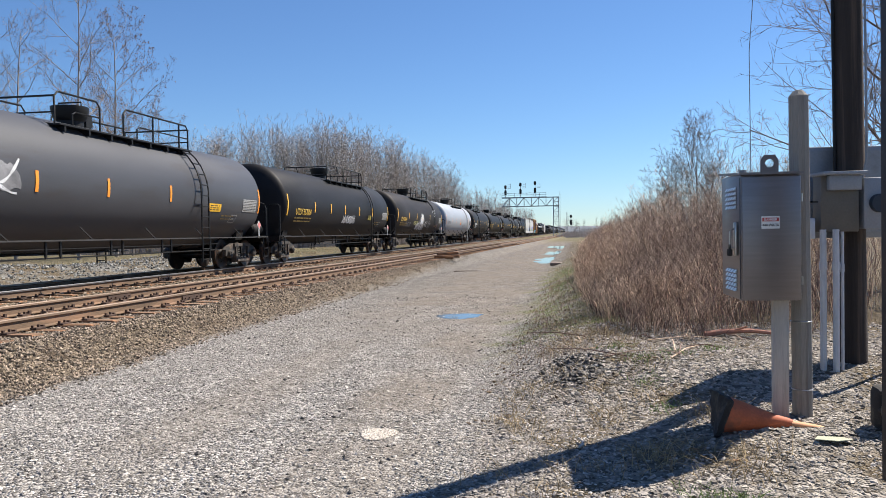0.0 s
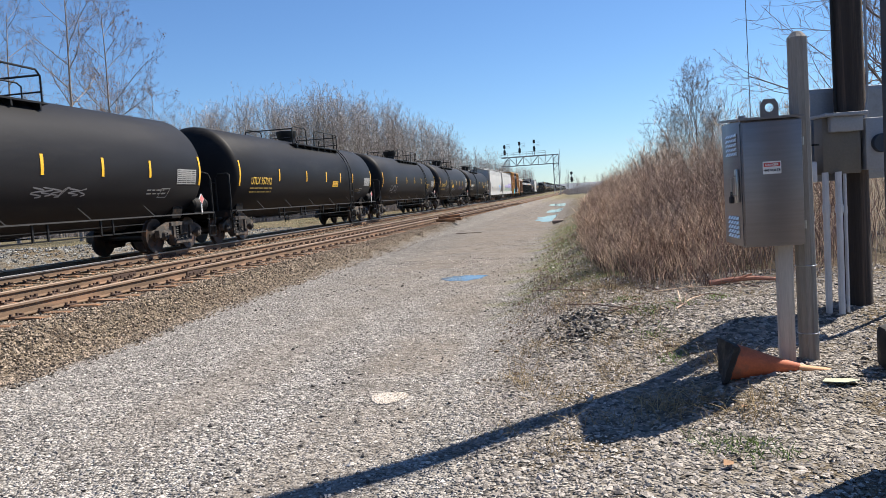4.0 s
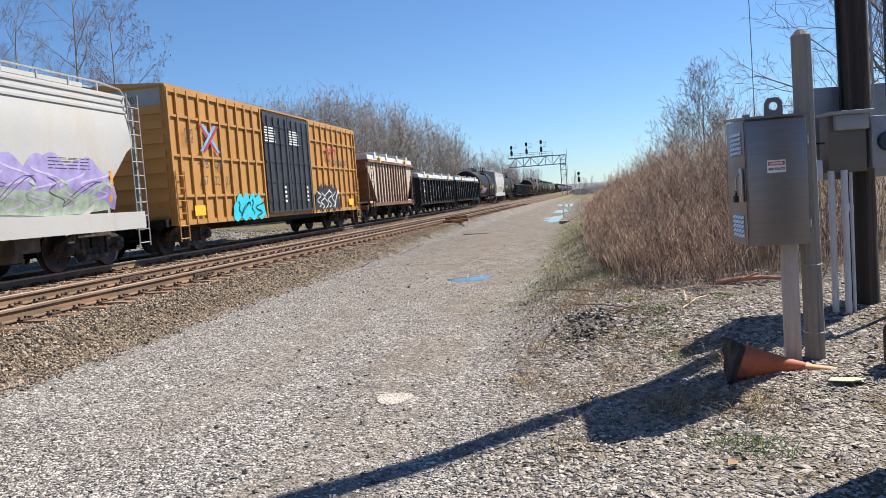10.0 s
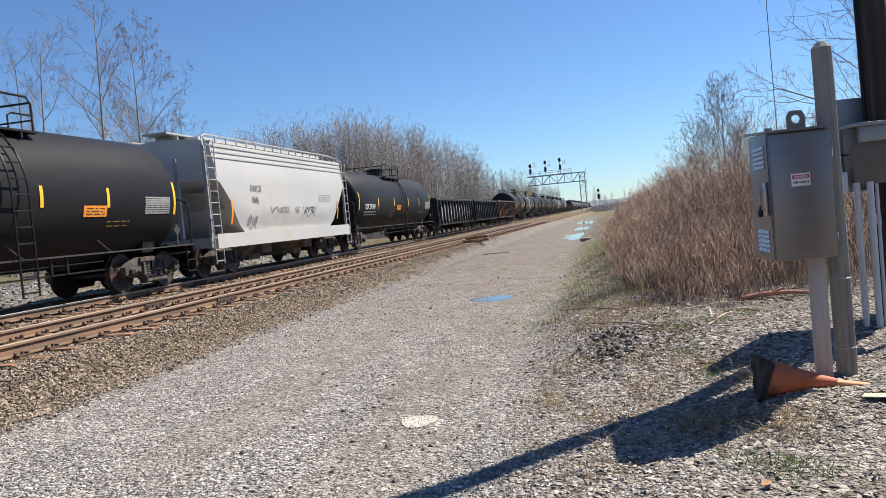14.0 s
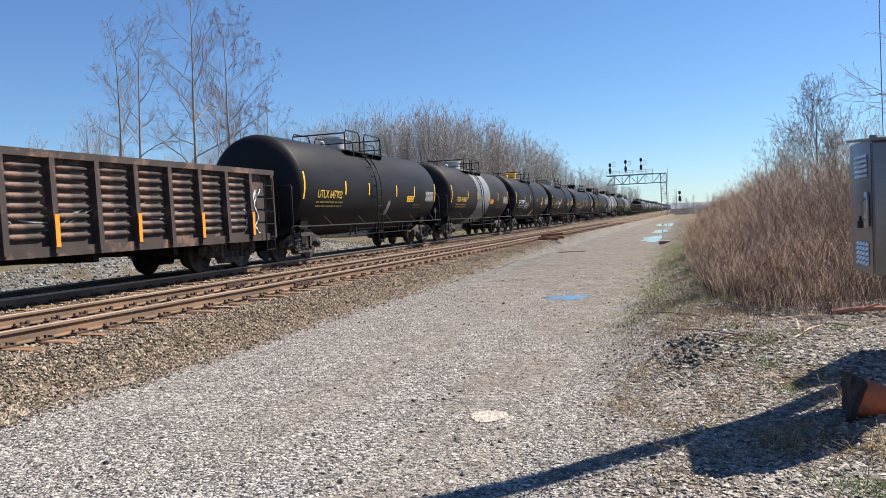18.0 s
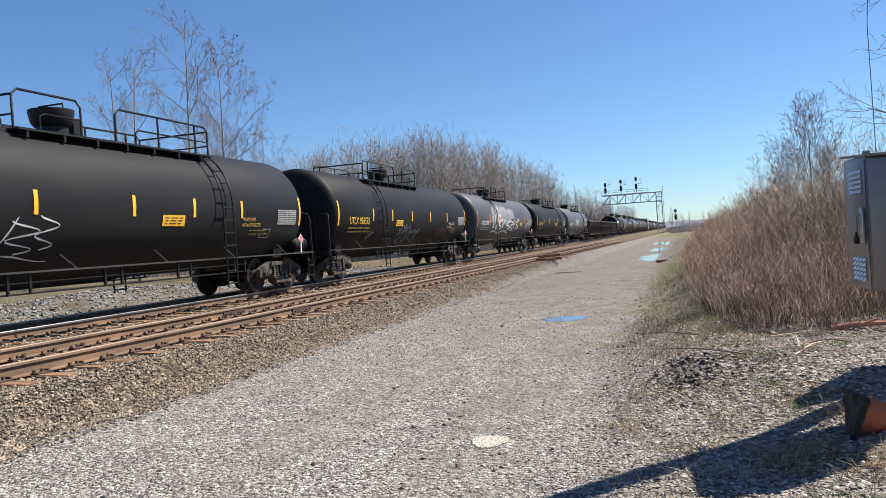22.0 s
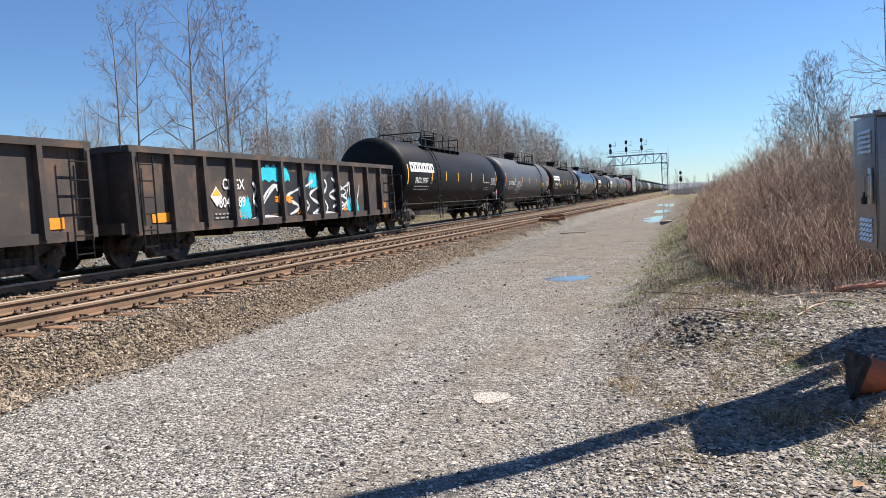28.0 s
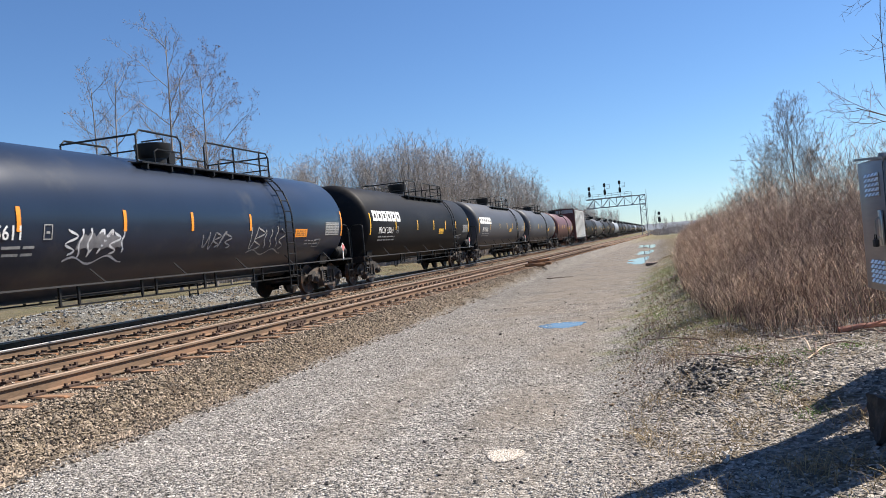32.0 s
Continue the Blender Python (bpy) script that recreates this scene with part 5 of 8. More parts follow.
    for s in (1, -1):
        b = MB()
        for k in () if ore else (-.9, -.3, .3, .9):
            b.box((k, s * (h + .05), (z0 + height) / 2), (.10, .12, height - z0))
        b.box((0, s * (h + .25), .90), (.45, 1.5, .32))
        b.box((0, s * (h + .12), .82), (2.8, .22, .22))
        part("end_posts", b.mesh("end_posts", rib_m), car)
        for k in (-1, 1):
            part("ladder", cached(("glad", round(height, 1)), lambda: ladder_mesh("ladder", x + .17, .35, height - .1, w=.42, material=M["railing"], step_h=.33)), car, m=pose(0, s * (h - .35), 0, 0, 0, 0 if k > 0 else 180))
    b = MB()
    b.box((0, 0, .68), (.45, 2 * h, .3))
    if ore:
        for k in range(3):
            c = (k - 1) * 3.1
            b.add([(-1.2, c - 1.2, .98), (1.2, c - 1.2, .98), (1.2, c + 1.2, .98), (-1.2, c + 1.2, .98), (-1.1, c - .25, .30), (1.1, c - .25, .30), (1.1, c + .25, .30), (-1.1, c + .25, .30)],
                  [(0, 1, 2, 3), (7, 6, 5, 4), (0, 4, 5, 1), (1, 5, 6, 2), (2, 6, 7, 3), (3, 7, 4, 0)])
    for k in range(4):
        b.box((0, (k - 1.5) * h * .32, .60), (2.6, .14, .2))
    part("underframe", b.mesh("underframe", M["steel_dark"]), car)
    ends(car, L, 1.95 if not ore else 1.75)
    if cover:
        b = MB()
        poly = [(-x - .06, height + .1), (x + .06, height + .1), (x + .03, height + .34), (x - .35, height + .42), (0, height + .46), (-x + .35, height + .42), (-x - .03, height + .34)]
        b.prism(poly, -h + .05, h - .05)
        lid = part("cover", b.mesh("cover", M["cover_white"], smooth=0), car, "white fibreglass lid")
        for k in range(4):
            y = -h + 2 * h * (k + .6) / 4.2
            part("cover_bow", MB().box((0, y, height + .36), (2 * x + .16, .34, .30)).mesh("cover_bow", M["cover_white"]), lid)
        for k in (-.55, .62):
            for s in (-1, 1):
                b = MB()
                b.box((s * (x + .1), h * k, height + .12), (.06, .16, .30))
                b.box((s * (x + .12), h * k - .15, height + .28), (.05, .40, .07))
                part("cover_clamp", b.mesh("cover_clamp", M["yellow"], smooth=0), lid, "yellow lid clamp")
    if load:
        r = random.Random(seed)
        b = MB()
        nxx, nyy = 7, 26
        for j in range(nyy + 1):
            for i in range(nxx + 1):
                u, v = i / nxx, j / nyy
                hp = .32 * math.sin(math.pi * u) * (.5 + .5 * abs(math.sin(v * 5.2 + seed))) + r.uniform(-.10, .12)
                b.v.append(((2 * u - 1) * (x - t - .01), (2 * v - 1) * (h - t - .01), height - .1 + hp * (1 if 0 < v < 1 else 0)))
        for j in range(nyy):
            for i in range(nxx):
                a = j * (nxx + 1) + i
                b.f.append((a, a + 1, a + nxx + 2, a + nxx + 1))
                b.m.append(0)
        part("load", b.mesh("load", M[load], smooth=0), car, "heaped grey scrap load")
    S = flat_surface(x + .012)
    if mark:
        yr = -h + .07 + (2 * h - .14) * mark_rib / (ribs - 1)
        for txt, v in ((mark, height - mark_drop), (numb, height - mark_drop - .43)):
            m2 = len(txt) // 2
            words(car, S, txt[:m2], yr - .10, v, .36, M["letter_white"], bold=.006, right=True)
            words(car, S, txt[m2:], yr + .10, v, .36, M["letter_white"], bold=.006)
        for q in (-.75, .12):
            bars(car, S, yr + q, height - mark_drop - .60, .55, 2, M["print_grey"], seed=seed, h=.04, gap=.09)
    if mark == "CIGX":
        yd, q = -h + .07 + (2 * h - .14) * 2.45 / (ribs - 1), .24
        pts = [S(yd + a * q, 1.42 + c * q, .006) for a, c in ((0, -1), (1, 0), (0, 1), (-1, 0))]
        pk = part("placard", MB().add(pts, [(0, 1, 2, 3)]).mesh("placard", M["letter_white"], smooth=0), car, "white and yellow diamond placard")
        pts = [S(yd + a * q * .8, 1.42 + c * q * .8, .010) for a, c in ((-.9, .1), (.9, .1), (0, 1))]
        part("placard_face", MB().add(pts, [(0, 1, 2)]).mesh("placard_face", M["yellow"], smooth=0), pk)
    st = cached(("gst", round(height, 1), ore), lambda: patch_mesh(S, -.28, .28, z0 + .12, z0 + .32, M["orange"], 1, .004))
    if corr:
        rs_ = cached("rib_strip", lambda: patch_mesh(flat_surface(x + .165), -.05, .05, z0 + .05, z0 + .62, M["orange"], 1, .004))
        for k in range(1, ribs, 2):
            part("reflector", rs_, car, loc=(0, -h + .07 + (2 * h - .14) * k / (ribs - 1), 0))
    elif not ore:
        for k in range(5):
            part("reflector", st, car, loc=(0, -h + .9 + (2 * h - 1.8) * k / 4, 0))
    for tg in tags:
        how, u0, u1, v0, v1, mt = tg[:6]
        (scrawl if how == "s" else blob)(car, S, u0, u1, v0, v1, M[mt], seed=seed + int(u0 * 10), off=.004 + .0012 * tags.index(tg), **({"strokes": tg[6], "w": tg[7]} if how == "s" and len(tg) > 6 else {}))
    return car


# ---- the train: couplings along the track at the clip's start, in metres ----
SHIFT = 0.4
SPEED = 18.783
COUPLINGS = [5.8, 24.3, 42.45, 60.6, 78.7, 95.8, 114.3, 132.8, 150.9, 169.8, 187.2, 204.7, 223.15, 235.9, 250.9, 266.6, 281.3, 293.6, 310.4, 325.6, 340.3, 356.3, 371.15, 386.0, 400.9, 415.85, 433.9, 451.75, 470.3, 488.15, 506.5, 522.9, 537.1, 552.4, 570.05, 588.5, 606.35, 624.6, 642.0, 660.0, 677.9, 693.5, 709.0]
CARS = []


def dark(L, i, **k):
    return build_tank(k.pop("label", "black pressure tank car with yellow strips and top railing"), L, seed=i, **k)


def covered(L, i):
    return build_gondola("black ribbed gondola with white fibreglass lids and tags", L, "gon_black", 2.38, 14, True, mark="FURX", numb="322370" if i == 13 else "322361",
                         tags=(("s", -L / 2 + 1.1, -L / 2 + 2.3, 1.0, 2.2, "spray_white", 3, .10), ("s", -3.0, -1.0, 1.0, 2.1, "spray_white", 9, .045), ("s", -.8, 1.0, 1.1, 2.1, "spray_white", 8, .045), ("s", 5.4, 6.6, 1.1, 1.9, "spray_white", 5, .04), ("s", -5.4, -4.2, 1.0, 1.8, "spray_white", 6, .04),
                               ("s", 1.6, 2.4, 1.5, 2.1, "spray_red", 3, .05), ("s", 3.2, 5.4, 1.0, 2.0, "spray_white", 7, .05)), seed=i)


BUILD = [
    lambda L, i: dark(L, i, paint="tank_grey", label="dark grey tank car with white sprayed arrow and orange strips", strip="orange", sticker="yellow", sticker_at=4.4, strips=(-5.2, -2.87, -.51, 2.22), tags=(("b", -5.6, -3.3, -.3, .35, "spray_haze"), ("s", -5.5, -3.4, -.2, .4, "spray_white", 3, .07))),
    lambda L, i: dark(L, i, mark="UTLX 957004", sticker="sticker_old", sticker_at=3.6, strips=(-4.7, -2.6, -.5, 1.9, 4.4), tags=(("b", -.7, 1.3, -.70, -.30, "spray_haze"), ("s", -.75, 1.35, -.74, -.26, "spray_white", 7, .05))),
    lambda L, i: dark(L, i, mark="UTLX 950083", paint="tank_brown", sticker="", strips=(-4.6, -2.05, -.05, 2.7, 4.75), tags=(("b", -1.9, .9, -1.0, -.35, "spray_haze"), ("b", -1.0, .7, -.75, .10, "spray_grey"), ("b", -.6, .3, -.6, .22, "spray_white"), ("s", -2.1, 1.0, -1.05, -.45, "spray_white", 6, .05), ("s", -.9, .8, -.7, -.05, "spray_black", 4, .05), ("s", -2.8, -1.5, -.66, -.33, "spray_yellow", 6, .05), ("s", 1.0, 1.9, -.62, -.3, "spray_white", 5, .035), ("s", 2.2, 3.2, -.85, -.32, "spray_grey", 5, .05), ("s", 4.15, 5.1, .2, .6, "spray_white", 5, .045), ("s", 4.8, 6.3, -.85, -.52, "spray_dull_red", 6, .03), ("s", -5.2, -3.8, -.8, -.4, "spray_grey", 5, .04))),
    lambda L, i: dark(L, i, mark="SHRX 4704", mark_color="letter_dark", paint="tank_white", label="pale grey tank car with orange strips and white scribble", strip="orange", sticker="orange", sticker_at=.15, strips=(-4.6, -2.2, .22, 2.6, 5.66), captions=(("LIQUEFIED PETROLEUM GAS", 2.0, -.50, .145, "letter_dark"), ("NON-ODORIZED", 2.0, -.66, .145, "letter_dark")), tags=(("s", 4.9, 5.7, -.1, 1.05, "spray_white", 3, .05),)),
    lambda L, i: dark(L, i, mark="SHQX 50046", mark_color="letter_white", flip=True, sticker="", tags=(("s", .5, 2.2, -.75, -.5, "spray_grey", 6, .035),)),
    lambda L, i: dark(L, i, mark="UTLX 957012"),
    lambda L, i: dark(L, i, captions=(("LIQUEFIED PETROLEUM GAS", 4.7, -.34, .125, "letter_yellow"), ("NOT ODORIZED", 4.7, -.48, .125, "letter_yellow")), strips=(-4.6, -1.75, .7, 2.84, 4.6), sticker="", tags=(("s", -6.0, -4.2, -.7, -.3, "spray_grey", 5, .04),)),
    lambda L, i: dark(L, i, mark="UTLX 956555", flip=True, sticker_at=-1.45, captions=(("LIQUEFIED", 6.7, .40, .15, "letter_white"), ("PETROLEUM GAS", 6.7, .25, .15, "letter_white"), ("NON-ODORIZED", 6.7, .10, .15, "letter_white")), tags=(("s", -4.2, -3.2, -.75, -.25, "spray_grey", 4, .045), ("s", 2.5, 4.8, -.72, -.3, "spray_violet", 6, .05), ("s", -1.2, .6, -.75, -.45, "spray_grey", 6, .035))),
    lambda L, i: dark(L, i, mark="MTZX 330175", mark_color="letter_white", flip=True, sticker_at=3.55, strips=(-5.09, -2.6, -.2, 2.6, 5.15), captions=(("NON-ODORIZED", 5.22, -.26, .15, "letter_white"), ("LIQUEFIED PETROLEUM GAS", 5.18, -.42, .105, "letter_white"))),
    lambda L, i: build_hopper("off-white covered hopper with blue sprayed outline letters", L, "ACFX", "64633", mark_at=(1.05, 2.14), tags=(("s", -5.8, -4.8, 1.35, 1.92, "spray_black", 7, .035), ("b", 3.7, 4.6, 1.85, 2.15, "spray_blue"), ("b", 6.0, 6.6, 1.75, 2.08, "spray_blue"), ("s", 3.65, 6.5, 1.25, 2.10, "spray_blue", 7, .05), ("s", 3.75, 6.45, 1.25, 1.95, "spray_blue", 9, .025), ("s", .4, 1.6, 1.6, 1.95, "print_grey", 5, .02)), seed=i),
    lambda L, i: build_hopper("off-white covered hopper with purple and green sprayed mural", L, "CAIX", "1611",
                              tags=(("b", -4.6, 1.2, 1.25, 2.2, "spray_purple"), ("b", .4, 7.2, 1.25, 2.5, "spray_purple"), ("b", -5.3, 7.0, 1.22, 1.8, "spray_green"), ("s", -4.6, 6.8, 1.30, 2.25, "spray_lilac", 14, .05), ("s", -4.4, 6.6, 1.30, 2.05, "spray_violet", 11, .025), ("s", -4.8, 6.9, 1.28, 2.0, "spray_green", 12, .08)), seed=i),
    lambda L, i: build_boxcar("ochre high cube boxcar with black plug doors", L),
    lambda L, i: build_gondola("rust streaked open hopper with a white lid", L, "ore_rust", 3.12, 12, True, ore=True, inset=1.3, seed=i),
    covered, covered,
    lambda L, i: dark(L, i, kind="gp", mark="UTLX 647591", dome="hopper_grey", tags=(("b", -4.1, -.2, -1.1, -.30, "spray_lilac"), ("s", -4.2, .2, -1.15, -.25, "spray_pink", 9, .07), ("s", -4.0, 0, -1.05, -.35, "spray_dull_red", 7, .03)), sticker="orange", placard=True),
    lambda L, i: build_hopper("short off-white covered hopper with black tag", L, "FWCX", "1846", True, mark_at=(2.04, 2.40), tags=(("s", -2.0, -.4, 1.72, 1.98, "letter_dark", 7, .03), ("s", 0.0, .4, 1.72, 1.95, "letter_dark", 2, .03), ("s", .8, 2.0, 1.72, 1.98, "letter_dark", 5, .03), ("s", -3.6, -2.9, 1.40, 1.70, "spray_black", 5, .03)), seed=i),
    lambda L, i: dark(L, i, kind="gp", mark="TILX 291349", mark_color="letter_white", strip="yellow", sticker="orange", sticker_at=-.6, strips=(-4.1, -1.25, 1.67, 4.23), placard=True, tags=(("s", -1.9, -1.1, -.78, -.45, "spray_grey", 4, .03),)),
    lambda L, i: build_gondola("dark gondola heaped with pale scrap", L, "gon_black", 2.36, 14, load="scrap", tags=(("b", -6.2, 6.2, 1.0, 2.1, "spray_grey"), ("s", 1.0, 5.8, 1.0, 1.9, "spray_white", 12, .05), ("s", -5.5, -3.5, 1.0, 2.1, "spray_white", 5, .07), ("s", -2, 0, 1.0, 1.9, "spray_white", 4, .06)), seed=i),
    lambda L, i: build_gondola("dark gondola with tagged sides and scrap load", L, "gon_black", 2.36, 14, load="scrap", tags=(("b", -5.8, 5.8, 1.0, 2.1, "spray_haze"), ("s", -5.5, -2.5, 1.0, 2.0, "spray_white", 5, .09), ("s", -1, 3, 1.0, 1.9, "spray_cyan", 6, .06)), seed=i),
    lambda L, i: build_gondola("rusted maroon gondola with pressed ribbed sides", L, "gon_rust", 2.40, 15, corr=True, tags=(("s", 6.15, 6.85, 1.0, 2.1, "spray_white", 3, .05), ("b", 4.9, 5.9, 1.0, 2.0, "spray_black"), ("s", -3.6, 3.5, 1.1, 1.7, "print_grey", 7, .02)), seed=i),
    lambda L, i: dark(L, i, kind="gp", mark="UTLX 647902", flip=True, dome="hopper_white", tags=(("b", .6, .9, -1.05, -.40, "print_grey"),), placard=True, label="black tank car with cream dome and yellow lettering"),
    lambda L, i: dark(L, i, kind="gp", mark="UTLX 647668", flip=True, sticker_at=1.6, paint="tank_brown", band=True, dome="hopper_white", sticker="orange", placard=True, label="brown black tank car with bare silver band"),
    lambda L, i: dark(L, i, kind="gp", mark="GATX 220550", flip=True, mark_color="letter_white", dome="yellow", sticker="orange", sticker_at=3.1, strips=(-3.3, -1.2, 1.39, 3.78), placard=True, label="black tank car with yellow dome cover", tags=(("s", -3.1, -1.7, -.85, -.25, "spray_white", 9, .03), ("s", -3.0, -1.8, -.9, -.3, "spray_grey", 7, .04), ("s", -1.9, -1.0, -.75, -.42, "spray_violet", 4, .035), ("b", .3, .9, -1.45, -.78, "yellow"))),
    lambda L, i: dark(L, i, kind="gp", mark="UTLX 647892", dome="hopper_white", sticker="orange", placard=True, label="black tank car with cream dome and white scrawl", tags=(("s", -2.9, -1.6, -.40, -.16, "spray_white", 6, .04), ("s", -2.9, -2.0, -.70, -.50, "spray_white", 5, .04))),
    lambda L, i: dark(L, i, mark="UTLX 956483", captions=(("PROPYLENE", 4.72, -.34, .125, "letter_yellow"), ("NON-ODORIZED", 4.72, -.48, .125, "letter_yellow")), tags=(("s", -4.7, -1.2, -1.05, -.25, "spray_white", 7, .035),)),
    lambda L, i: dark(L, i, mark="UTLX 956535", flip=True, sticker_at=-2.3, strips=(-4.67, -2.75, -.5, 1.93, 4.44), captions=(("NON-ODORIZED", 4.75, -.40, .145, "letter_white"), ("PROPYLENE", 4.65, -.56, .145, "letter_white")), tags=(("s", -1.9, -.5, -1.15, -.38, "spray_grey", 7, .05), ("s", -.55, .6, -1.0, -.58, "spray_grey", 6, .04), ("s", 3.2, 4.7, -.88, -.55, "spray_dull_red", 6, .035), ("s", -5.0, -4.4, -1.0, -.6, "spray_grey", 2, .05))),
    lambda L, i: dark(L, i, mark="GATX 213733", mark_color="letter_white", paint="tank_grey", strip="orange", flip=True, sticker_at=3.75, strips=(-5.0, -2.4, .3, 2.75, 5.25), captions=(("NON-ODORIZED", 5.8, -.34, .15, "letter_white"), ("PROPYLENE", 5.75, -.50, .15, "letter_white")), label="grey tank car with large white sprayed letters", tags=(("b", -4.6, .2, -.35, .95, "spray_haze"), ("b", -.2, 1.9, -.05, .75, "spray_haze"), ("b", -2.2, .6, -.1, .6, "spray_grey"), ("s", -4.4, .5, -.80, .40, "spray_white", 6, .16), ("s", .6, 3.2, -.85, .05, "spray_white", 3, .10))),
    lambda L, i: dark(L, i, mark="UTLX 956482", captions=(("NON-ODORIZED", 4.7, -.54, .145, "letter_white"), ("PROPYLENE", 4.65, -.69, .145, "letter_white")), tags=(("s", .55, 1.5, -1.1, -.62, "spray_grey", 5, .035), ("s", 2.05, 3.9, -1.05, -.35, "spray_dull_red", 7, .05))),
    lambda L, i: dark(L, i, mark="GATX 213747", mark_color="letter_white", paint="tank_grey", strip="orange", strips=(), sticker_at=5.2, label="grey tank car with white sprayed scrawl", tags=(("b", -2.2, .8, -.5, .35, "spray_haze"), ("s", -4.4, .2, -1.1, .1, "print_grey", 5, .12), ("s", -.2, 3.6, -.95, -.3, "print_grey", 6, .07), ("s", -5.3, -4.7, -.75, -.5, "spray_white", 4, .03))),
    lambda L, i: build_gondola("rusty dark gondola with scrap showing over the rim", L, "gon_brown", 2.36, 13, load="scrap", seed=i),
    lambda L, i: build_gondola("rusty dark gondola with white marks and placard", L, "gon_brown", 2.36, 13, mark="CIGX", numb="804540", mark_rib=3, mark_drop=.77, tags=(("s", 2.0, 4.0, 1.0, 1.9, "spray_white", 4, .05),), seed=i),
    lambda L, i: build_gondola("rusty dark gondola with cyan and white mural", L, "gon_brown", 2.36, 13, mark="CIGX", numb="804489", mark_rib=3, mark_drop=.77,
                               tags=(("b", -2.6, 3.4, .82, 2.15, "spray_black"), ("b", -2.2, -.6, 1.78, 2.25, "spray_cyan"), ("b", -3.2, -2.7, .82, 1.45, "spray_cyan"), ("b", .5, 1.1, 1.6, 2.1, "spray_cyan"), ("b", 3.1, 4.0, .85, 1.35, "spray_cyan"), ("s", -2.8, 3.2, .85, 1.95, "spray_white", 9, .10), ("s", -1.5, -.5, 1.2, 1.4, "orange", 2, .06), ("s", 2.6, 4.0, .9, 1.9, "spray_white", 4, .06)), seed=i),
    lambda L, i: dark(L, i, mark="PROX 39197", mark_color="letter_white", logo=True, flip=True, sticker="", strips=(-4.41, -2.38, -.4, 2.04, 4.51), captions=(("LIQUEFIED PETROLEUM GAS", 4.7, -.33, .11, "letter_white"),), tags=(("s", 2.2, 3.4, -.75, -.4, "spray_grey", 5, .02),), label="black tank car with white block company mark"),
    lambda L, i: dark(L, i, mark="GATX 214335", mark_color="letter_white", paint="tank_grey", strip="orange", sticker_at=4.75, strips=(-5.16, -2.86, -.35, 2.3, 4.7), label="grey tank car with rounded white sprayed outline letters", tags=(("s", -4.6, -2.95, -.88, -.10, "spray_white", 7, .05), ("s", -4.6, -2.95, -.85, -.25, "print_grey", 6, .03))),
    lambda L, i: dark(L, i, mark="PROX 92494", mark_color="letter_white", logo=True, sticker="sticker_old", sticker_at=-4.1, strips=(-4.49, -2.0, .48, 2.4, 4.42), captions=(("LIQUEFIED PETROLEUM GAS", 4.75, -.30, .105, "letter_white"),), paint="tank_brown", label="brown black tank car with white block mark"),
    lambda L, i: dark(L, i, mark="TILX 305611", mark_color="letter_white", paint="tank_blue", strip="orange", sticker="orange", sticker_at=4.5, strips=(-5.44, -2.83, -.57, 1.98), label="glossy dark blue tank car with white tags", tags=(("s", -7.9, -7.3, -.4, .7, "spray_white", 2, .07), ("b", -4.1, -2.9, -.62, -.28, "spray_grey"), ("s", -4.35, -2.75, -.78, -.2, "spray_white", 7, .05), ("s", -.15, 1.1, -.72, -.28, "spray_grey", 5, .045), ("s", 2.0, 3.9, -.82, -.06, "print_grey", 6, .045))),
    lambda L, i: dark(L, i, mark="PROX 33011", mark_color="letter_white", logo=True, label="black tank car with white block company mark"),
    lambda L, i: dark(L, i, paint="tank_grey", logo=True, mark="PROX 3301", mark_color="letter_white", label="grey tank car with white block mark"),
    lambda L, i: dark(L, i, paint="tank_grey", kind="gp", label="grey weathered tank car"),
    lambda L, i: dark(L, i, paint="tank_maroon", kind="gp", label="dull maroon tank car"),
    lambda L, i: build_boxcar("maroon boxcar with white side panels", L, "tank_maroon", "hopper_white", 6.6, (-5.9, 5.9), False),
]
for i, make in enumerate(BUILD):
    y0, y1 = COUPLINGS[i], COUPLINGS[i + 1]
    CARS.append((make(y1 - y0, i), (y0 + y1) / 2 + SHIFT))
# the rest of the train, far down the line
tail = COUPLINGS[-1]
TAIL_KINDS = ["tank_black", "tank_grey", "tank_black", "tank_brown", "tank_white", "tank_black", "tank_black", "tank_grey"]
first = {}
for k in range(24):
    paint = TAIL_KINDS[k % 8]
    L = 18.1
    c = tail + L * (k + .5) + SHIFT
    if paint not in first:
        first[paint] = dark(L, 60 + k, paint=paint, label={"tank_black": "black tank car far down the line", "tank_grey": "grey tank car far down the line", "tank_brown": "brown black tank car far down the line", "tank_white": "pale grey tank car far down the line"}[paint])
        CARS.append((first[paint], c))
    else:
        CARS.append((copy_thing(first[paint], Matrix()), c))

CARS_START = [(car.name, start) for car, start in CARS if start < 700]


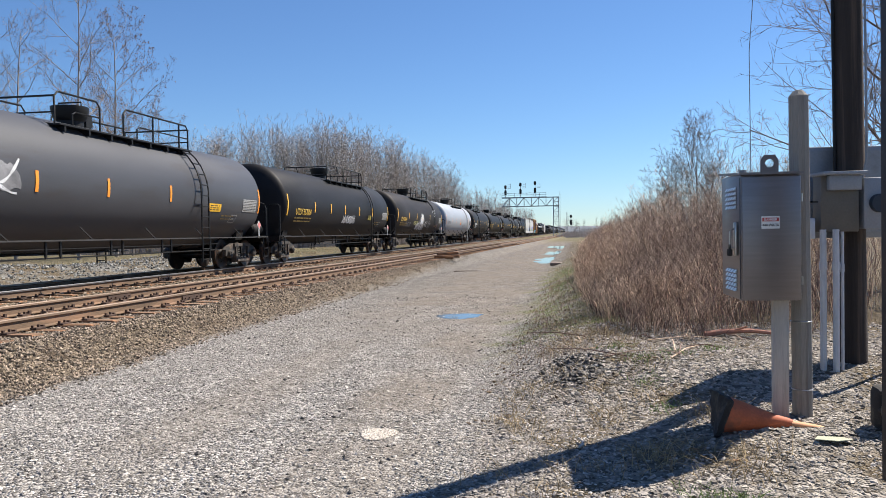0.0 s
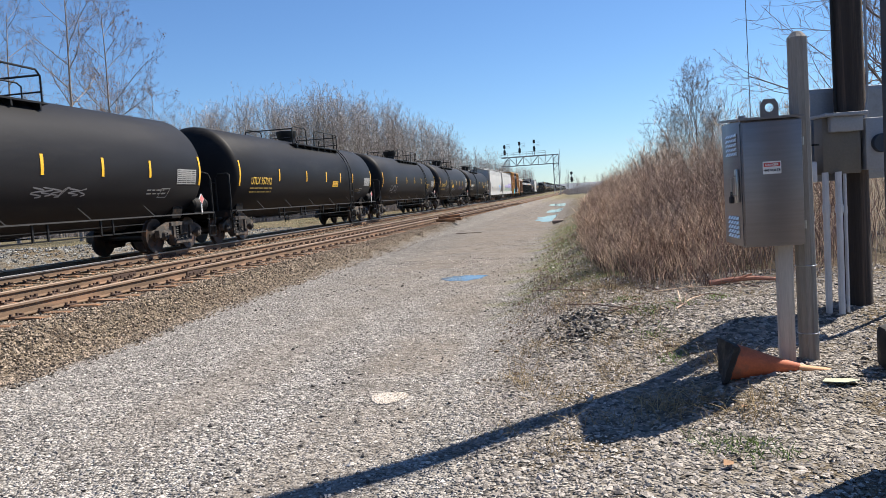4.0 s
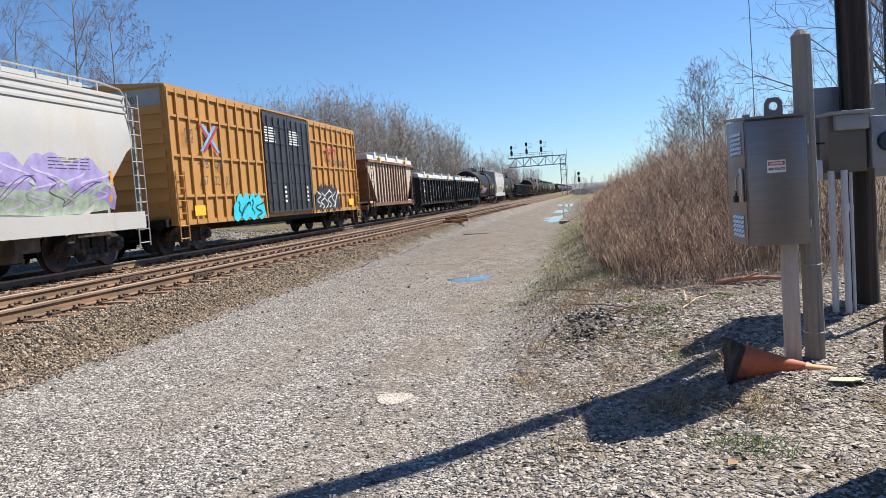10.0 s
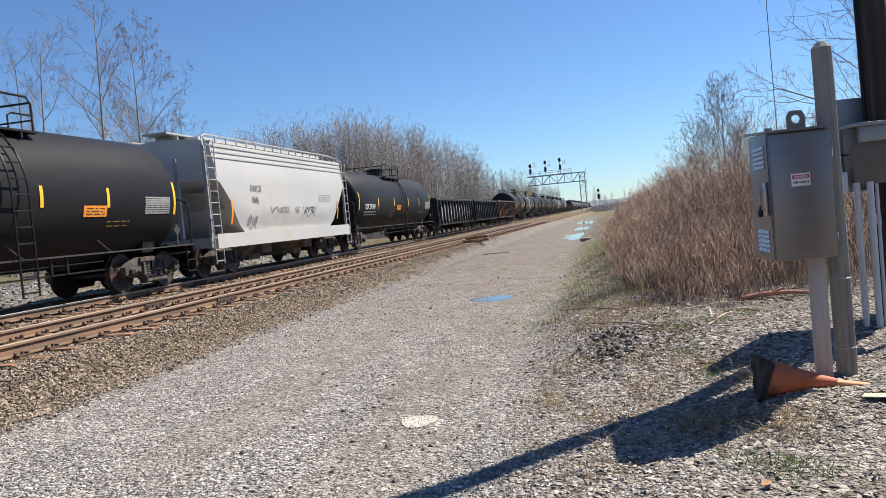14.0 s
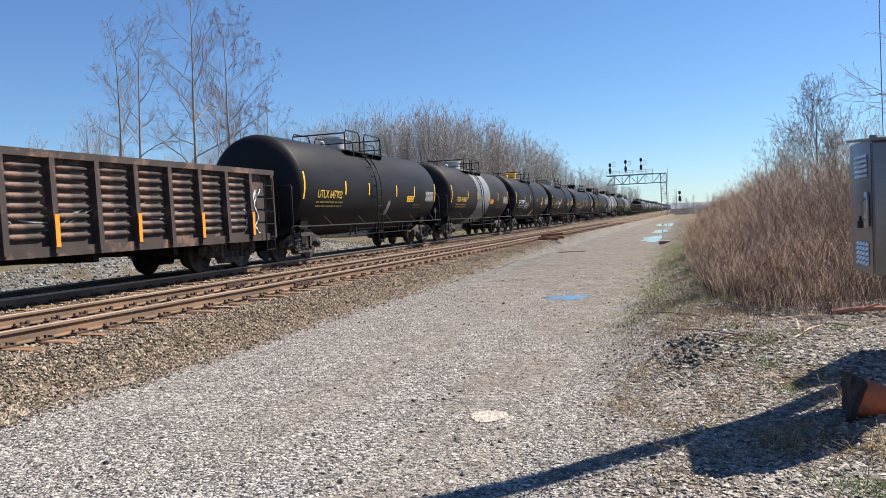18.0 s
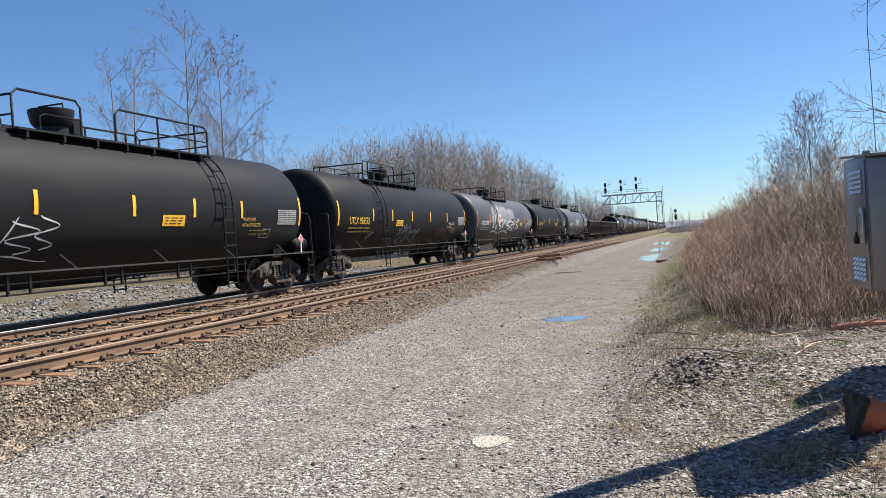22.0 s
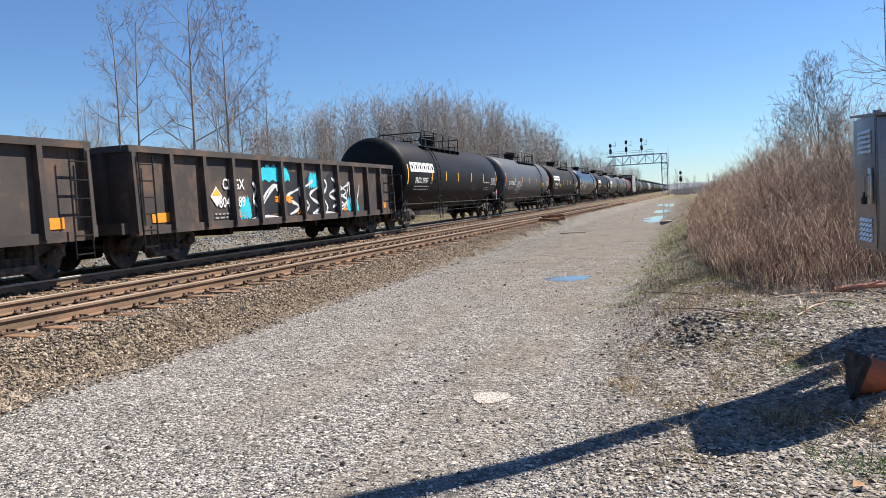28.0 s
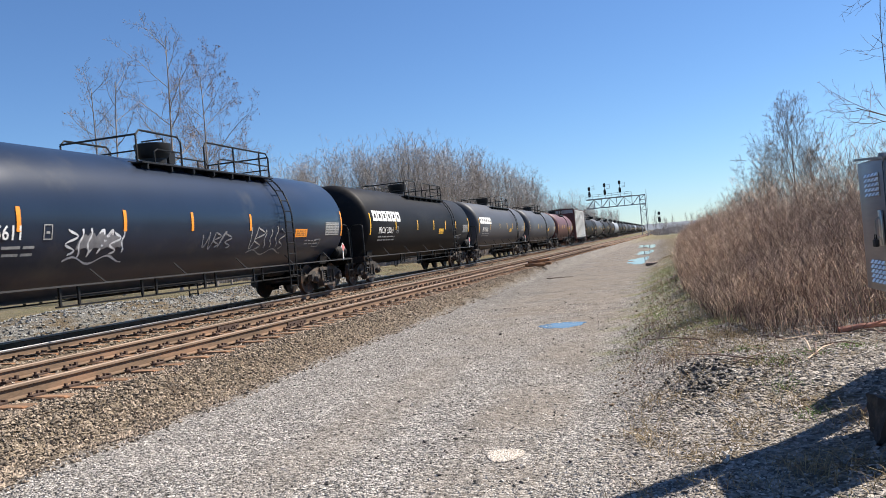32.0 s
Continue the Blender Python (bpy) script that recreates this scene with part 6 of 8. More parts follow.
def motions():
    """The train rolls towards and past the camera at a steady pace."""
    for car, start in CARS:
        rows = []
        for t in (0, 4, 8, 12, 16, 20, 24, 28, 32):
            rows.append((t, pose(TRAIN_X, start - SPEED * t + 0.003637 * (t - 16) ** 2, RAIL_Z)))
        walk(car, rows)
    # wheels turn while their car is near
    for wheel, car in WHEELS:
        start = dict(CARS_START).get(car.name)
        if start is None:
            continue
        y0 = wheel.location.y
        t0, t1 = max(0.0, (start - 46) / SPEED), min(32.0, (start + 4) / SPEED)
        if t1 - t0 < 0.3:
            continue
        f0, f1 = math.ceil(t0 * FPS), math.floor(t1 * FPS)
        rows = [(0, pose(0, y0, .46))] if f0 > 0 else []
        rows += [(f / FPS, pose(0, y0, .46, math.degrees((f - f0) / FPS * SPEED / .46) % 360)) for f in range(f0, f1 + 1)]
        if f1 < 32 * FPS:
            rows.append((32, rows[-1][1]))
        walk(wheel, rows)


# ---- thin stems and branches as tapered three-sided sticks ----
def sticks(P, R, sides=3):
    """Vertices and quads for n bent sticks: P (n, k, 3) centre lines, R (n, k) radii."""
    P, R = np.asarray(P, float), np.asarray(R, float)
    n, k, _ = P.shape
    d = P[:, -1] - P[:, 0]
    d /= np.linalg.norm(d, axis=1)[:, None] + 1e-9
    ref = np.where(np.abs(d[:, 2:3]) > 0.9, np.array([[1.0, 0, 0]]), np.array([[0, 0, 1.0]]))
    a = np.cross(d, ref)
    a /= np.linalg.norm(a, axis=1)[:, None] + 1e-9
    b = np.cross(d, a)
    ang = 2 * np.pi * np.arange(sides) / sides
    ring = a[:, None, None, :] * np.cos(ang)[None, None, :, None] + b[:, None, None, :] * np.sin(ang)[None, None, :, None]
    V = P[:, :, None, :] + ring * R[:, :, None, None]
    idx = np.arange(n * k * sides).reshape(n, k, sides)
    nxt = np.roll(idx, -1, axis=2)
    Q = np.stack([idx[:, :-1], nxt[:, :-1], nxt[:, 1:], idx[:, 1:]], -1)
    return V.reshape(-1, 3), Q.reshape(-1, 4)


def quad_mesh(name, V, Q, *mats, mi=None):
    me = bpy.data.meshes.new(name)
    me.vertices.add(len(V))
    me.vertices.foreach_set("co", np.asarray(V, np.float32).ravel())
    k = Q.shape[1]
    me.loops.add(Q.size)
    me.loops.foreach_set("vertex_index", Q.astype(np.int32).ravel())
    me.polygons.add(len(Q))
    me.polygons.foreach_set("loop_start", np.arange(0, Q.size, k, dtype=np.int32))
    for m in mats:
        me.materials.append(m)
    if mi is not None:
        me.polygons.foreach_set("material_index", np.asarray(mi, np.int32))
    me.update(calc_edges=True)
    me.shade_smooth()
    return me


M["bark"] = mat("grey brown bark", (0.27, 0.235, 0.205), 0.95, scale=6, var=0.35, bump=0.4, stretch=(1, 1, 0.2), rand=0.15)
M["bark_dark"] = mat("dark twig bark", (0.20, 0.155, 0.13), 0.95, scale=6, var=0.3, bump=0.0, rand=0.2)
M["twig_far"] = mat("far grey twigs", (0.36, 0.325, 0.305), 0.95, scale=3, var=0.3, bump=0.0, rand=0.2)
M["bud"] = mat("reddish spring buds", (0.16, 0.10, 0.075), 0.9, scale=8, var=0.3, bump=0.0)
M["stalk"] = mat("dry tan stalks", (0.53, 0.39, 0.285), 0.9, scale=2, var=0.3, bump=0.0, rand=0.6, island=True)
M["stalk_red"] = mat("dry reddish stalks", (0.225, 0.145, 0.115), 0.9, scale=2, var=0.3, bump=0.0, rand=0.6, island=True)
M["seed_head"] = mat("pale dry seed plumes", (0.60, 0.445, 0.32), 0.95, scale=4, var=0.3, bump=0.0, rand=0.35, island=True)
M["grass_green"] = mat("fresh green grass", (0.13, 0.21, 0.045), 0.8, scale=4, var=0.3, bump=0.0, rand=0.35, island=True)
M["grass_dry"] = mat("dry straw grass", (0.35, 0.265, 0.15), 0.9, scale=4, var=0.3, bump=0.0, rand=0.4, island=True)


def grow(seed, H, n_main, angles, lengths, kids, base=.3, rise=.12, lean=.03, thick=.0068, crook=.16):
    """Centre lines of a bare tree as (points, r0, r1, level). angles and lengths: of the lowest and the topmost main limbs."""
    r = random.Random(seed)
    out = []
    levels = len(kids) + 1

    def limb(p, d, length, rad, lev):
        k = 6
        pts, q, dd = [p.copy()], p.copy(), d.copy()
        for i in range(k - 1):
            c = crook if lev else .035
            dd = (dd + Vector((r.uniform(-c, c), r.uniform(-c, c), r.uniform(-c, c) * .6 + (rise if lev else 0)))).normalized()
            q = q + dd * (length / (k - 1))
            pts.append(q.copy())
        out.append((pts, rad, rad * (.30 if lev else .16), lev))
        if lev >= levels:
            return
        n = kids[lev - 1] if lev else n_main
        turn = r.uniform(0, 6.283)
        for i in range(n):
            b0 = base if lev == 0 else .18
            t = min(.985, b0 + (1 - b0) * ((i + r.uniform(.1, .9)) / n))
            f = t * (k - 1)
            a = min(k - 2, int(f))
            s = pts[a].lerp(pts[a + 1], f - a)
            al = (pts[a + 1] - pts[a]).normalized()
            turn += 2.4 + r.uniform(-.5, .5)
            u = al.orthogonal().normalized()
            side = Matrix.Rotation(turn, 3, al) @ u
            w = (t - b0) / (1 - b0)
            if lev == 0:
                ang = radians(angles[0] + (angles[1] - angles[0]) * w + r.uniform(-9, 9))
                ln = H * (lengths[0] + (lengths[1] - lengths[0]) * w) * r.uniform(.72, 1.2)
            else:
                ang = radians(r.uniform(32, 62))
                ln = length * r.uniform(.30, .55) * (1.15 - .55 * w)
            limb(s, al * math.cos(ang) + side * math.sin(ang), ln, rad * (.36 if lev == 0 else .52) * (1 - .6 * w), lev + 1)
    limb(Vector((0, 0, -.2)), Vector((r.uniform(-1, 1) * lean, r.uniform(-1, 1) * lean, 1)).normalized(), H, H * thick + .015, 0)
    return out


def tree_meshes(limbs, twig="bark_dark", bark="bark", buds=0, min_r=.008, seed=1):
    out = []
    for pick, sides, m in (((0, 1), 6, bark), ((2, 3, 4), 3, twig)):
        sel = [l for l in limbs if l[3] in pick]
        P = np.array([[tuple(p) for p in l[0]] for l in sel])
        R = np.array([np.linspace(max(min_r, l[1]), max(min_r * .5, l[2]), 6) for l in sel])
        V, Q = sticks(P, R, sides)
        out.append(quad_mesh("wood" if sides == 6 else "crown", V, Q, M[m]))
    if buds:
        r = np.random.default_rng(seed)
        ends_ = np.array([tuple(l[0][-1]) for l in limbs if l[3] >= 2])
        pick = ends_[r.integers(0, len(ends_), buds)] + r.normal(0, .10, (buds, 3))
        s = r.uniform(.025, .06, buds)
        V = (OCT[None] * s[:, None, None] * r.uniform(.5, 1.2, (buds, 6, 1)) + pick[:, None, :]).reshape(-1, 3)
        F = (OCT_F[None] + (np.arange(buds) * 6)[:, None, None]).reshape(-1, 3)
        out.append(quad_mesh("buds", V, F, M["bud"]))
    return out


def plant(name, label, meshes, x, y, turn=0.0, scale=1.0, group="", z=None):
    t = thing(name, label, "tree", group)
    t.matrix_world = Matrix.LocRotScale((x, y, ground(x, y) if z is None else z), Euler((0, 0, turn)), (scale, scale, scale))
    for nm, me in zip(("trunk", "crown", "bud_crown"), meshes):
        tagged(part(nm, me, t), kind="stuff" if nm == "bud_crown" else "")
    return t


# tall bare trees beyond the tracks
TALL = [tree_meshes(grow(11, 20.0, 13, (72, 38), (.26, .13), (7, 5, 3), .36, .07, crook=.24, thick=.0076), min_r=.010),
        tree_meshes(grow(12, 22.0, 14, (66, 34), (.30, .15), (7, 5, 3), .30, .07, crook=.24, thick=.0076), min_r=.010),
        tree_meshes(grow(13, 18.0, 16, (62, 34), (.38, .18), (7, 5, 3), .22, .07, crook=.24, thick=.0076), buds=2600, min_r=.010, seed=13)]
for k, (x, y, m, s) in enumerate(((-46.3, 55.3, 0, .90), (-44.2, 55, 0, .92), (-38.6, 55, 1, .97), (-35.3, 55, 2, .97), (-40.2, 61, 2, .72), (-37.0, 60, 2, .66), (-33.2, 58, 2, .62))):
    plant("bare_tree", "tall slender bare tree with grey bark" if m < 2 else "bare tree with reddish spring buds", TALL[m], x, y, k * 1.3, s, "tall trees beyond the tracks")

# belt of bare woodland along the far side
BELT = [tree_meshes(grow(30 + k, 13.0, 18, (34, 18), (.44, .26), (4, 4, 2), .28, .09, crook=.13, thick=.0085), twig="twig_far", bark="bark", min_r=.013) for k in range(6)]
rt = random.Random(8)
line = [(-52, 66, 8.0), (-43, 80, 11.6), (-36, 90, 14.0), (-30, 96, 15.2), (-26, 108, 14.6), (-23, 120, 13.6), (-21.5, 133, 12.2)]
for k in range(150):
    u = k / 150 * (len(line) - 1.001)
    a = int(u)
    f = u - a
    px, py, ph = [line[a][q] + (line[a + 1][q] - line[a][q]) * f for q in range(3)]
    back = rt.choice((0, 0, 2.5, 6, 10))
    px, py = px - back * .9 + rt.uniform(-1.5, 1.5), py + back * .5 + rt.uniform(-2, 2)
    sc = ph / 14.5 * rt.uniform(.84, 1.03) * (1 + back * .006)
    plant("woodland_tree", "slender bare grey tree in the wood beyond the tracks", BELT[k % 6], px, py, rt.uniform(0, 6), sc, "woodland belt")
for k in range(96):
    py = 142 + 240 * ((k + rt.random()) / 96) ** 1.2
    px = rt.uniform(-33, -19)
    plant("woodland_tree", "slender bare grey tree in the wood beyond the tracks", BELT[k % 6], px, py, rt.uniform(0, 6), rt.uniform(.62, .86), "woodland belt")
for k, (px, py, sc) in enumerate(((-53.0, 61, .86), (-54.6, 62, .84), (-58.5, 62.5, .72), (-60.5, 62, .78), (-62.5, 64, .66), (-65.5, 65, .70), (-69, 66, .62), (-57, 66, .70))):
    plant("woodland_tree", "small bare grey tree at the end of the wood", BELT[k % 6], px, py, k * 1.1, sc, "woodland belt")
for k in range(26):
    px, py = rt.uniform(-4, 60), rt.uniform(330, 430)
    plant("woodland_tree", "slender bare grey tree across the end of the road", BELT[k % 6], px, py, rt.uniform(0, 6), rt.uniform(.36, .55), "woodland belt")

# understorey of the wood
rs = np.random.default_rng(21)
n = 5200
u = rs.uniform(0, len(line) - 1.001, n)
ia = u.astype(int)
fr = (u - ia)[:, None]
La = np.array(line)
bp = La[ia] * (1 - fr) + La[ia + 1] * fr
bx, by = bp[:, 0] - rs.exponential(4.0, n) * .8 + 1.5, bp[:, 1] + rs.uniform(-4, 4, n)
hh = rs.uniform(1.5, 6.5, n)
lean = rs.normal(0, .12, (n, 2))
P = np.stack([np.stack([bx + lean[:, 0] * hh * t ** 1.5, by + lean[:, 1] * hh * t ** 1.5, hh * t - .1], -1) for t in (0, .5, 1.0)], 1)
V, Q = sticks(P, np.stack([np.full(n, .035), np.full(n, .024), np.full(n, .010)], -1))
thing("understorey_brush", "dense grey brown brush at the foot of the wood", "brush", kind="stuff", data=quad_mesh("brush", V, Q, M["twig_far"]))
n = 5200
bx, by = rs.uniform(-30, -17.5, n), rs.uniform(135, 330, n)
hh = rs.uniform(1.5, 7.5, n) * rs.uniform(.6, 1, n)
lean = rs.normal(0, .15, (n, 2))
P = np.stack([np.stack([bx + lean[:, 0] * hh * t ** 1.5, by + lean[:, 1] * hh * t ** 1.5, hh * t - .1], -1) for t in (0, .5, 1.0)], 1)
V, Q = sticks(P, np.stack([np.full(n, .07), np.full(n, .05), np.full(n, .02)], -1))
thing("far_brush", "rusty brown brush along the far side of the line", "brush", kind="stuff", data=quad_mesh("brush", V, Q, M["stalk_red"]))
n = 4200
by = rs.uniform(190, 430, n)
bx = -3.0 + rs.exponential(12, n) + (by > 300) * rs.uniform(0, 40, n)
hh = rs.uniform(.4, 1.7, n) * np.where(by > 320, 2.2, 1.0)
lean = rs.normal(0, .2, (n, 2))
P = np.stack([np.stack([bx + lean[:, 0] * hh * t ** 1.5, by + lean[:, 1] * hh * t ** 1.5, hh * t - .1], -1) for t in (0, .5, 1.0)], 1)
V, Q = sticks(P, np.stack([np.full(n, .08), np.full(n, .06), np.full(n, .03)], -1))
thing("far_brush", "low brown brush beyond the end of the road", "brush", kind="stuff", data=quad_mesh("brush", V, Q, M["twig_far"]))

# trees on the road's side
RIGHT = [tree_meshes(grow(51, 6.0, 15, (36, 14), (.92, .42), (8, 6, 3), .06, .06, crook=.11, thick=.013), min_r=.009), tree_meshes(grow(52, 5.2, 14, (38, 14), (.92, .42), (8, 6, 3), .06, .06, crook=.11, thick=.013), min_r=.009)]
for k, (x, y, m, s) in enumerate(((9.1, 58, 0, 1.18), (7.9, 59.5, 0, .80), (10.6, 60, 1, .86), (12.4, 57, 1, .66), (7.0, 63, 1, .60), (15, 55, 0, .66), (18, 52, 1, .8), (6.2, 70, 1, .52), (22, 50, 0, .85))):
    plant("bare_tree", "bare grey tree behind the dry thicket", RIGHT[m], x, y, k * 1.7, s, "trees behind the thicket")
NEAR = tree_meshes(grow(61, 8.5, 16, (70, 30), (.52, .24), (10, 8, 3), .14, .06, crook=.22, thick=.009), bark="bark_dark", min_r=.0038)
plant("bare_tree", "bare spreading tree behind the utility pole", NEAR, 6.0, 15.5, .4, 1.0, "trees behind the thicket")
plant("bare_tree", "bare spreading tree behind the utility pole", NEAR, 9.6, 19, 2.4, .95, "trees behind the thicket")
plant("bare_tree", "bare spreading tree behind the utility pole", NEAR, 7.2, 16.6, 4.1, 1.08, "trees behind the thicket")

# dry thicket of dead stalks
def thicket_left(y):
    return np.interp(y, [8.0, 8.7, 10.2, 14, 19, 29, 45, 80], [1.7, .75, .35, .10, .10, .25, .7, 1.4])


def thicket(name, label, n, seed, ymin, ymax, power, rad, mats, hscale=1.0, plume=.30, xw=6.5, lean_sd=.17, shoots=2.2, rise=3.4):
    r = np.random.default_rng(seed)
    y = ymin + (ymax - ymin) * r.uniform(0, 1, n) ** power
    x0 = thicket_left(y)
    off = r.exponential(1.9, n)
    x = x0 + np.where(off < xw, off, r.uniform(0, xw, n))
    # stalks stand in clumps
    cl = np.array([noise.noise((a * 1.1, b * 1.1, 4.0)) for a, b in zip(x, y)])
    keep = (y > 8.0 + .55 * np.maximum(0, x - .4)) & (r.uniform(-.45, .40, n) < cl + .10)
    x, y, off, cl = x[keep], y[keep], (x - x0)[keep], cl[keep]
    n = len(x)
    edge = np.clip(.20 + off / rise, .20, 1.05)
    front = np.clip((y - 6.6) / 2.9, .55, 1)
    h = (1.9 + 1.25 * cl + .25 * np.sin(x * 3.1 + y * .7)) * edge * front * (.45 + .66 * r.beta(3.0, 1.5, n)) * hscale
    z = np.array([ground(a, b) for a, b in zip(x, y)])
    wild = np.where(r.uniform(0, 1, n) < .18, 1.9, 1.0)[:, None]
    ln = np.clip(r.normal(0, lean_sd, (n, 2)) * wild, -.42, .42) + np.array([[-.05, -.03]])
    kink = r.normal(0, .062, (n, 4, 2)) * h[:, None, None]
    kink[:, 0] = 0
    P = np.stack([np.stack([x + ln[:, 0] * h * t ** 1.4 + kink[:, i, 0], y + ln[:, 1] * h * t ** 1.4 + kink[:, i, 1], z - .03 + h * t * (1 - .10 * np.minimum(2, np.abs(ln).sum(1)) * t)], -1) for i, t in enumerate((0, .33, .66, 1.0))], 1)
    R = np.stack([np.full(n, rad), np.full(n, rad * .85), np.full(n, rad * .6), np.full(n, rad * .35)], -1) * r.uniform(.6, 1.35, n)[:, None]
    V, Q = sticks(P, R)
    mi = np.repeat((r.uniform(0, 1, n) < .62).astype(int), 9)
    # side shoots
    m = int(n * shoots)
    src = r.integers(0, n, m)
    t0 = r.uniform(.42, .99, m) ** .75
    k0 = np.clip((t0 * 3).astype(int), 0, 2)
    fb = (t0 * 3 - k0)[:, None]
    s0 = P[src, k0] * (1 - fb) + P[src, k0 + 1] * fb
    az = r.uniform(0, 6.283, m)
    l = r.uniform(.12, .60, m) * np.minimum(1, h[src])
    d = np.stack([np.cos(az) * .55, np.sin(az) * .55, r.uniform(.2, 1.0, m)], -1) * l[:, None]
    P2 = np.stack([s0, s0 + d * .55 + np.array([0, 0, .02]), s0 + d], 1)
    V2, Q2 = sticks(P2, np.stack([np.full(m, rad * .50), np.full(m, rad * .38), np.full(m, rad * .20)], -1))
    mi2 = np.repeat(r.integers(0, 2, m), 6)
    # feathery tops
    q = int(n * plume)
    src = r.integers(0, n, q)
    tip = P[src, 3] + r.normal(0, .045, (q, 3)) - np.array([0, 0, .08])
    az = r.uniform(0, 6.283, q)
    d = np.stack([np.cos(az) * .05, np.sin(az) * .05, r.uniform(.02, .11, q)], -1)
    P3 = np.stack([tip - d * .5, tip, tip + d], 1)
    V3, Q3 = sticks(P3, np.stack([np.full(q, .3), np.full(q, .75), np.full(q, .2)], -1) * rad)
    mi3 = np.full(len(Q3), 2)
    Vv = np.concatenate([V, V2, V3])
    Qq = np.concatenate([Q, Q2 + len(V), Q3 + len(V) + len(V2)])
    me = quad_mesh(name, Vv, Qq, *[M[a] for a in mats], mi=np.concatenate([mi, mi2, mi3]))
    return thing(name, label, "brush", kind="stuff", data=me)


thicket("dry_thicket", "dense thicket of dry tan and reddish dead stalks", 5600, 71, 8.0, 24, 1.25, .0046, ("stalk", "stalk_red", "seed_head"), 1.0, 3.0, lean_sd=.17, shoots=5.0)
thicket("dry_thicket", "dense thicket of dry tan stalks farther along the road", 9000, 72, 20, 75, 1.3, .0066, ("stalk", "stalk_red", "seed_head"), 1.05, 2.2, 9, lean_sd=.12, shoots=3.5)
thicket("fallen_stalks", "bent and fallen pale stalks at the thicket's foot", 900, 73, 8.0, 22, 1.2, .0042, ("stalk", "seed_head", "seed_head"), .6, .0, 3.0, .40, 1.0, 1.6)


rc = np.random.default_rng(78)
n = 620
cy = 8.4 + 12 * rc.uniform(0, 1, n) ** 1.3
cx = thicket_left(cy) + rc.uniform(.7, 3.4, n)
keep = cy > 8.5 + .55 * np.maximum(0, cx - .4)
cx, cy = cx[keep], cy[keep]
n = len(cx)
cz = np.array([ground(a, b) for a, b in zip(cx, cy)])
az, reach, hh = rc.normal(3.9, 1.1, n), rc.uniform(.3, .9, n), rc.uniform(.5, 1.0, n) * np.clip(.45 + (cx - thicket_left(cy)) / 3.2, .5, 1.2)
P = np.stack([np.stack([cx + np.cos(az) * reach * t ** 1.5, cy + np.sin(az) * reach * .6 * t ** 1.5, cz - .03 + hh * math.sin(2.3 * t) * 1.1], -1) for t in (0, .2, .4, .6, .8, 1.0)], 1)
V, Q = sticks(P, np.linspace(.0048, .0016, 6)[None] * rc.uniform(.7, 1.3, n)[:, None])
thing("arching_canes", "thin dead canes arching through the thicket", "brush", kind="stuff", data=quad_mesh("canes", V, Q, M["stalk_red"], M["seed_head"], mi=np.repeat(rc.integers(0, 2, n), 15)))
ra = random.Random(77)
for k in range(4):
    x, y = ra.uniform(1.5, 2.6), ra.uniform(9.8, 11.5)
    z, hh, dx = ground(x, y), ra.uniform(.6, 1.1), -ra.uniform(.2, .5)
    b = MB().tube([(0, 0, 0), (dx * .12, -.05, hh * .55), (dx * .45, -.12, hh * .95), (dx, -.22, hh * ra.uniform(.75, 1.0))], .009, 5, r2=.003)
    b.tube([(dx * .45, -.12, hh * .95), (dx * .62, -.3, hh * 1.12)], .004, 4, r2=.002)
    thing("arching_branch", "pale dead branch arching out of the thicket", "branch", "arching dead branches", loc=(x, y, z), data=b.mesh("arching_branch", M["seed_head"]))
for k in range(16):
    x, y = ra.uniform(-.1, 1.9), ra.uniform(7.3, 8.8)
    a, l = ra.uniform(0, 3.14), ra.uniform(.3, .9)
    b = MB().tube([(0, 0, .02), (l * .5 * math.cos(a), l * .5 * math.sin(a), .05), (l * math.cos(a), l * math.sin(a), .025)], .007, 5, r2=.003)
    thing("dead_stick", "thin dead stick lying on the verge stones", "stick", "dead sticks on the verge", loc=(x, y, ground(x, y)), data=b.mesh("dead_stick", M["stalk_red" if k % 2 else "seed_head"]))


def grass(name, label, places, blades, hgt, spread, material, seed, rad=.0028, lean=.45):
    r = np.random.default_rng(seed)
    c = np.repeat(np.array(places), blades, 0)
    n = len(c)
    o = r.normal(0, 1, (n, 2)) * (spread if np.isscalar(spread) else np.repeat(spread, blades)[:, None])
    h = hgt * r.uniform(.4, 1.15, n)
    ln = r.normal(0, lean, (n, 2))
    x, y = c[:, 0] + o[:, 0], c[:, 1] + o[:, 1]
    z = np.array([ground(a, b) for a, b in zip(x, y)])
    P = np.stack([np.stack([x + ln[:, 0] * h * t ** 1.7, y + ln[:, 1] * h * t ** 1.7, z - .01 + h * t], -1) for t in (0, .5, 1.0)], 1)
    V, Q = sticks(P, np.stack([np.full(n, rad), np.full(n, rad * .8), np.full(n, rad * .25)], -1))
    return thing(name, label, "grass", kind="stuff", data=quad_mesh(name, V, Q, M[material]))


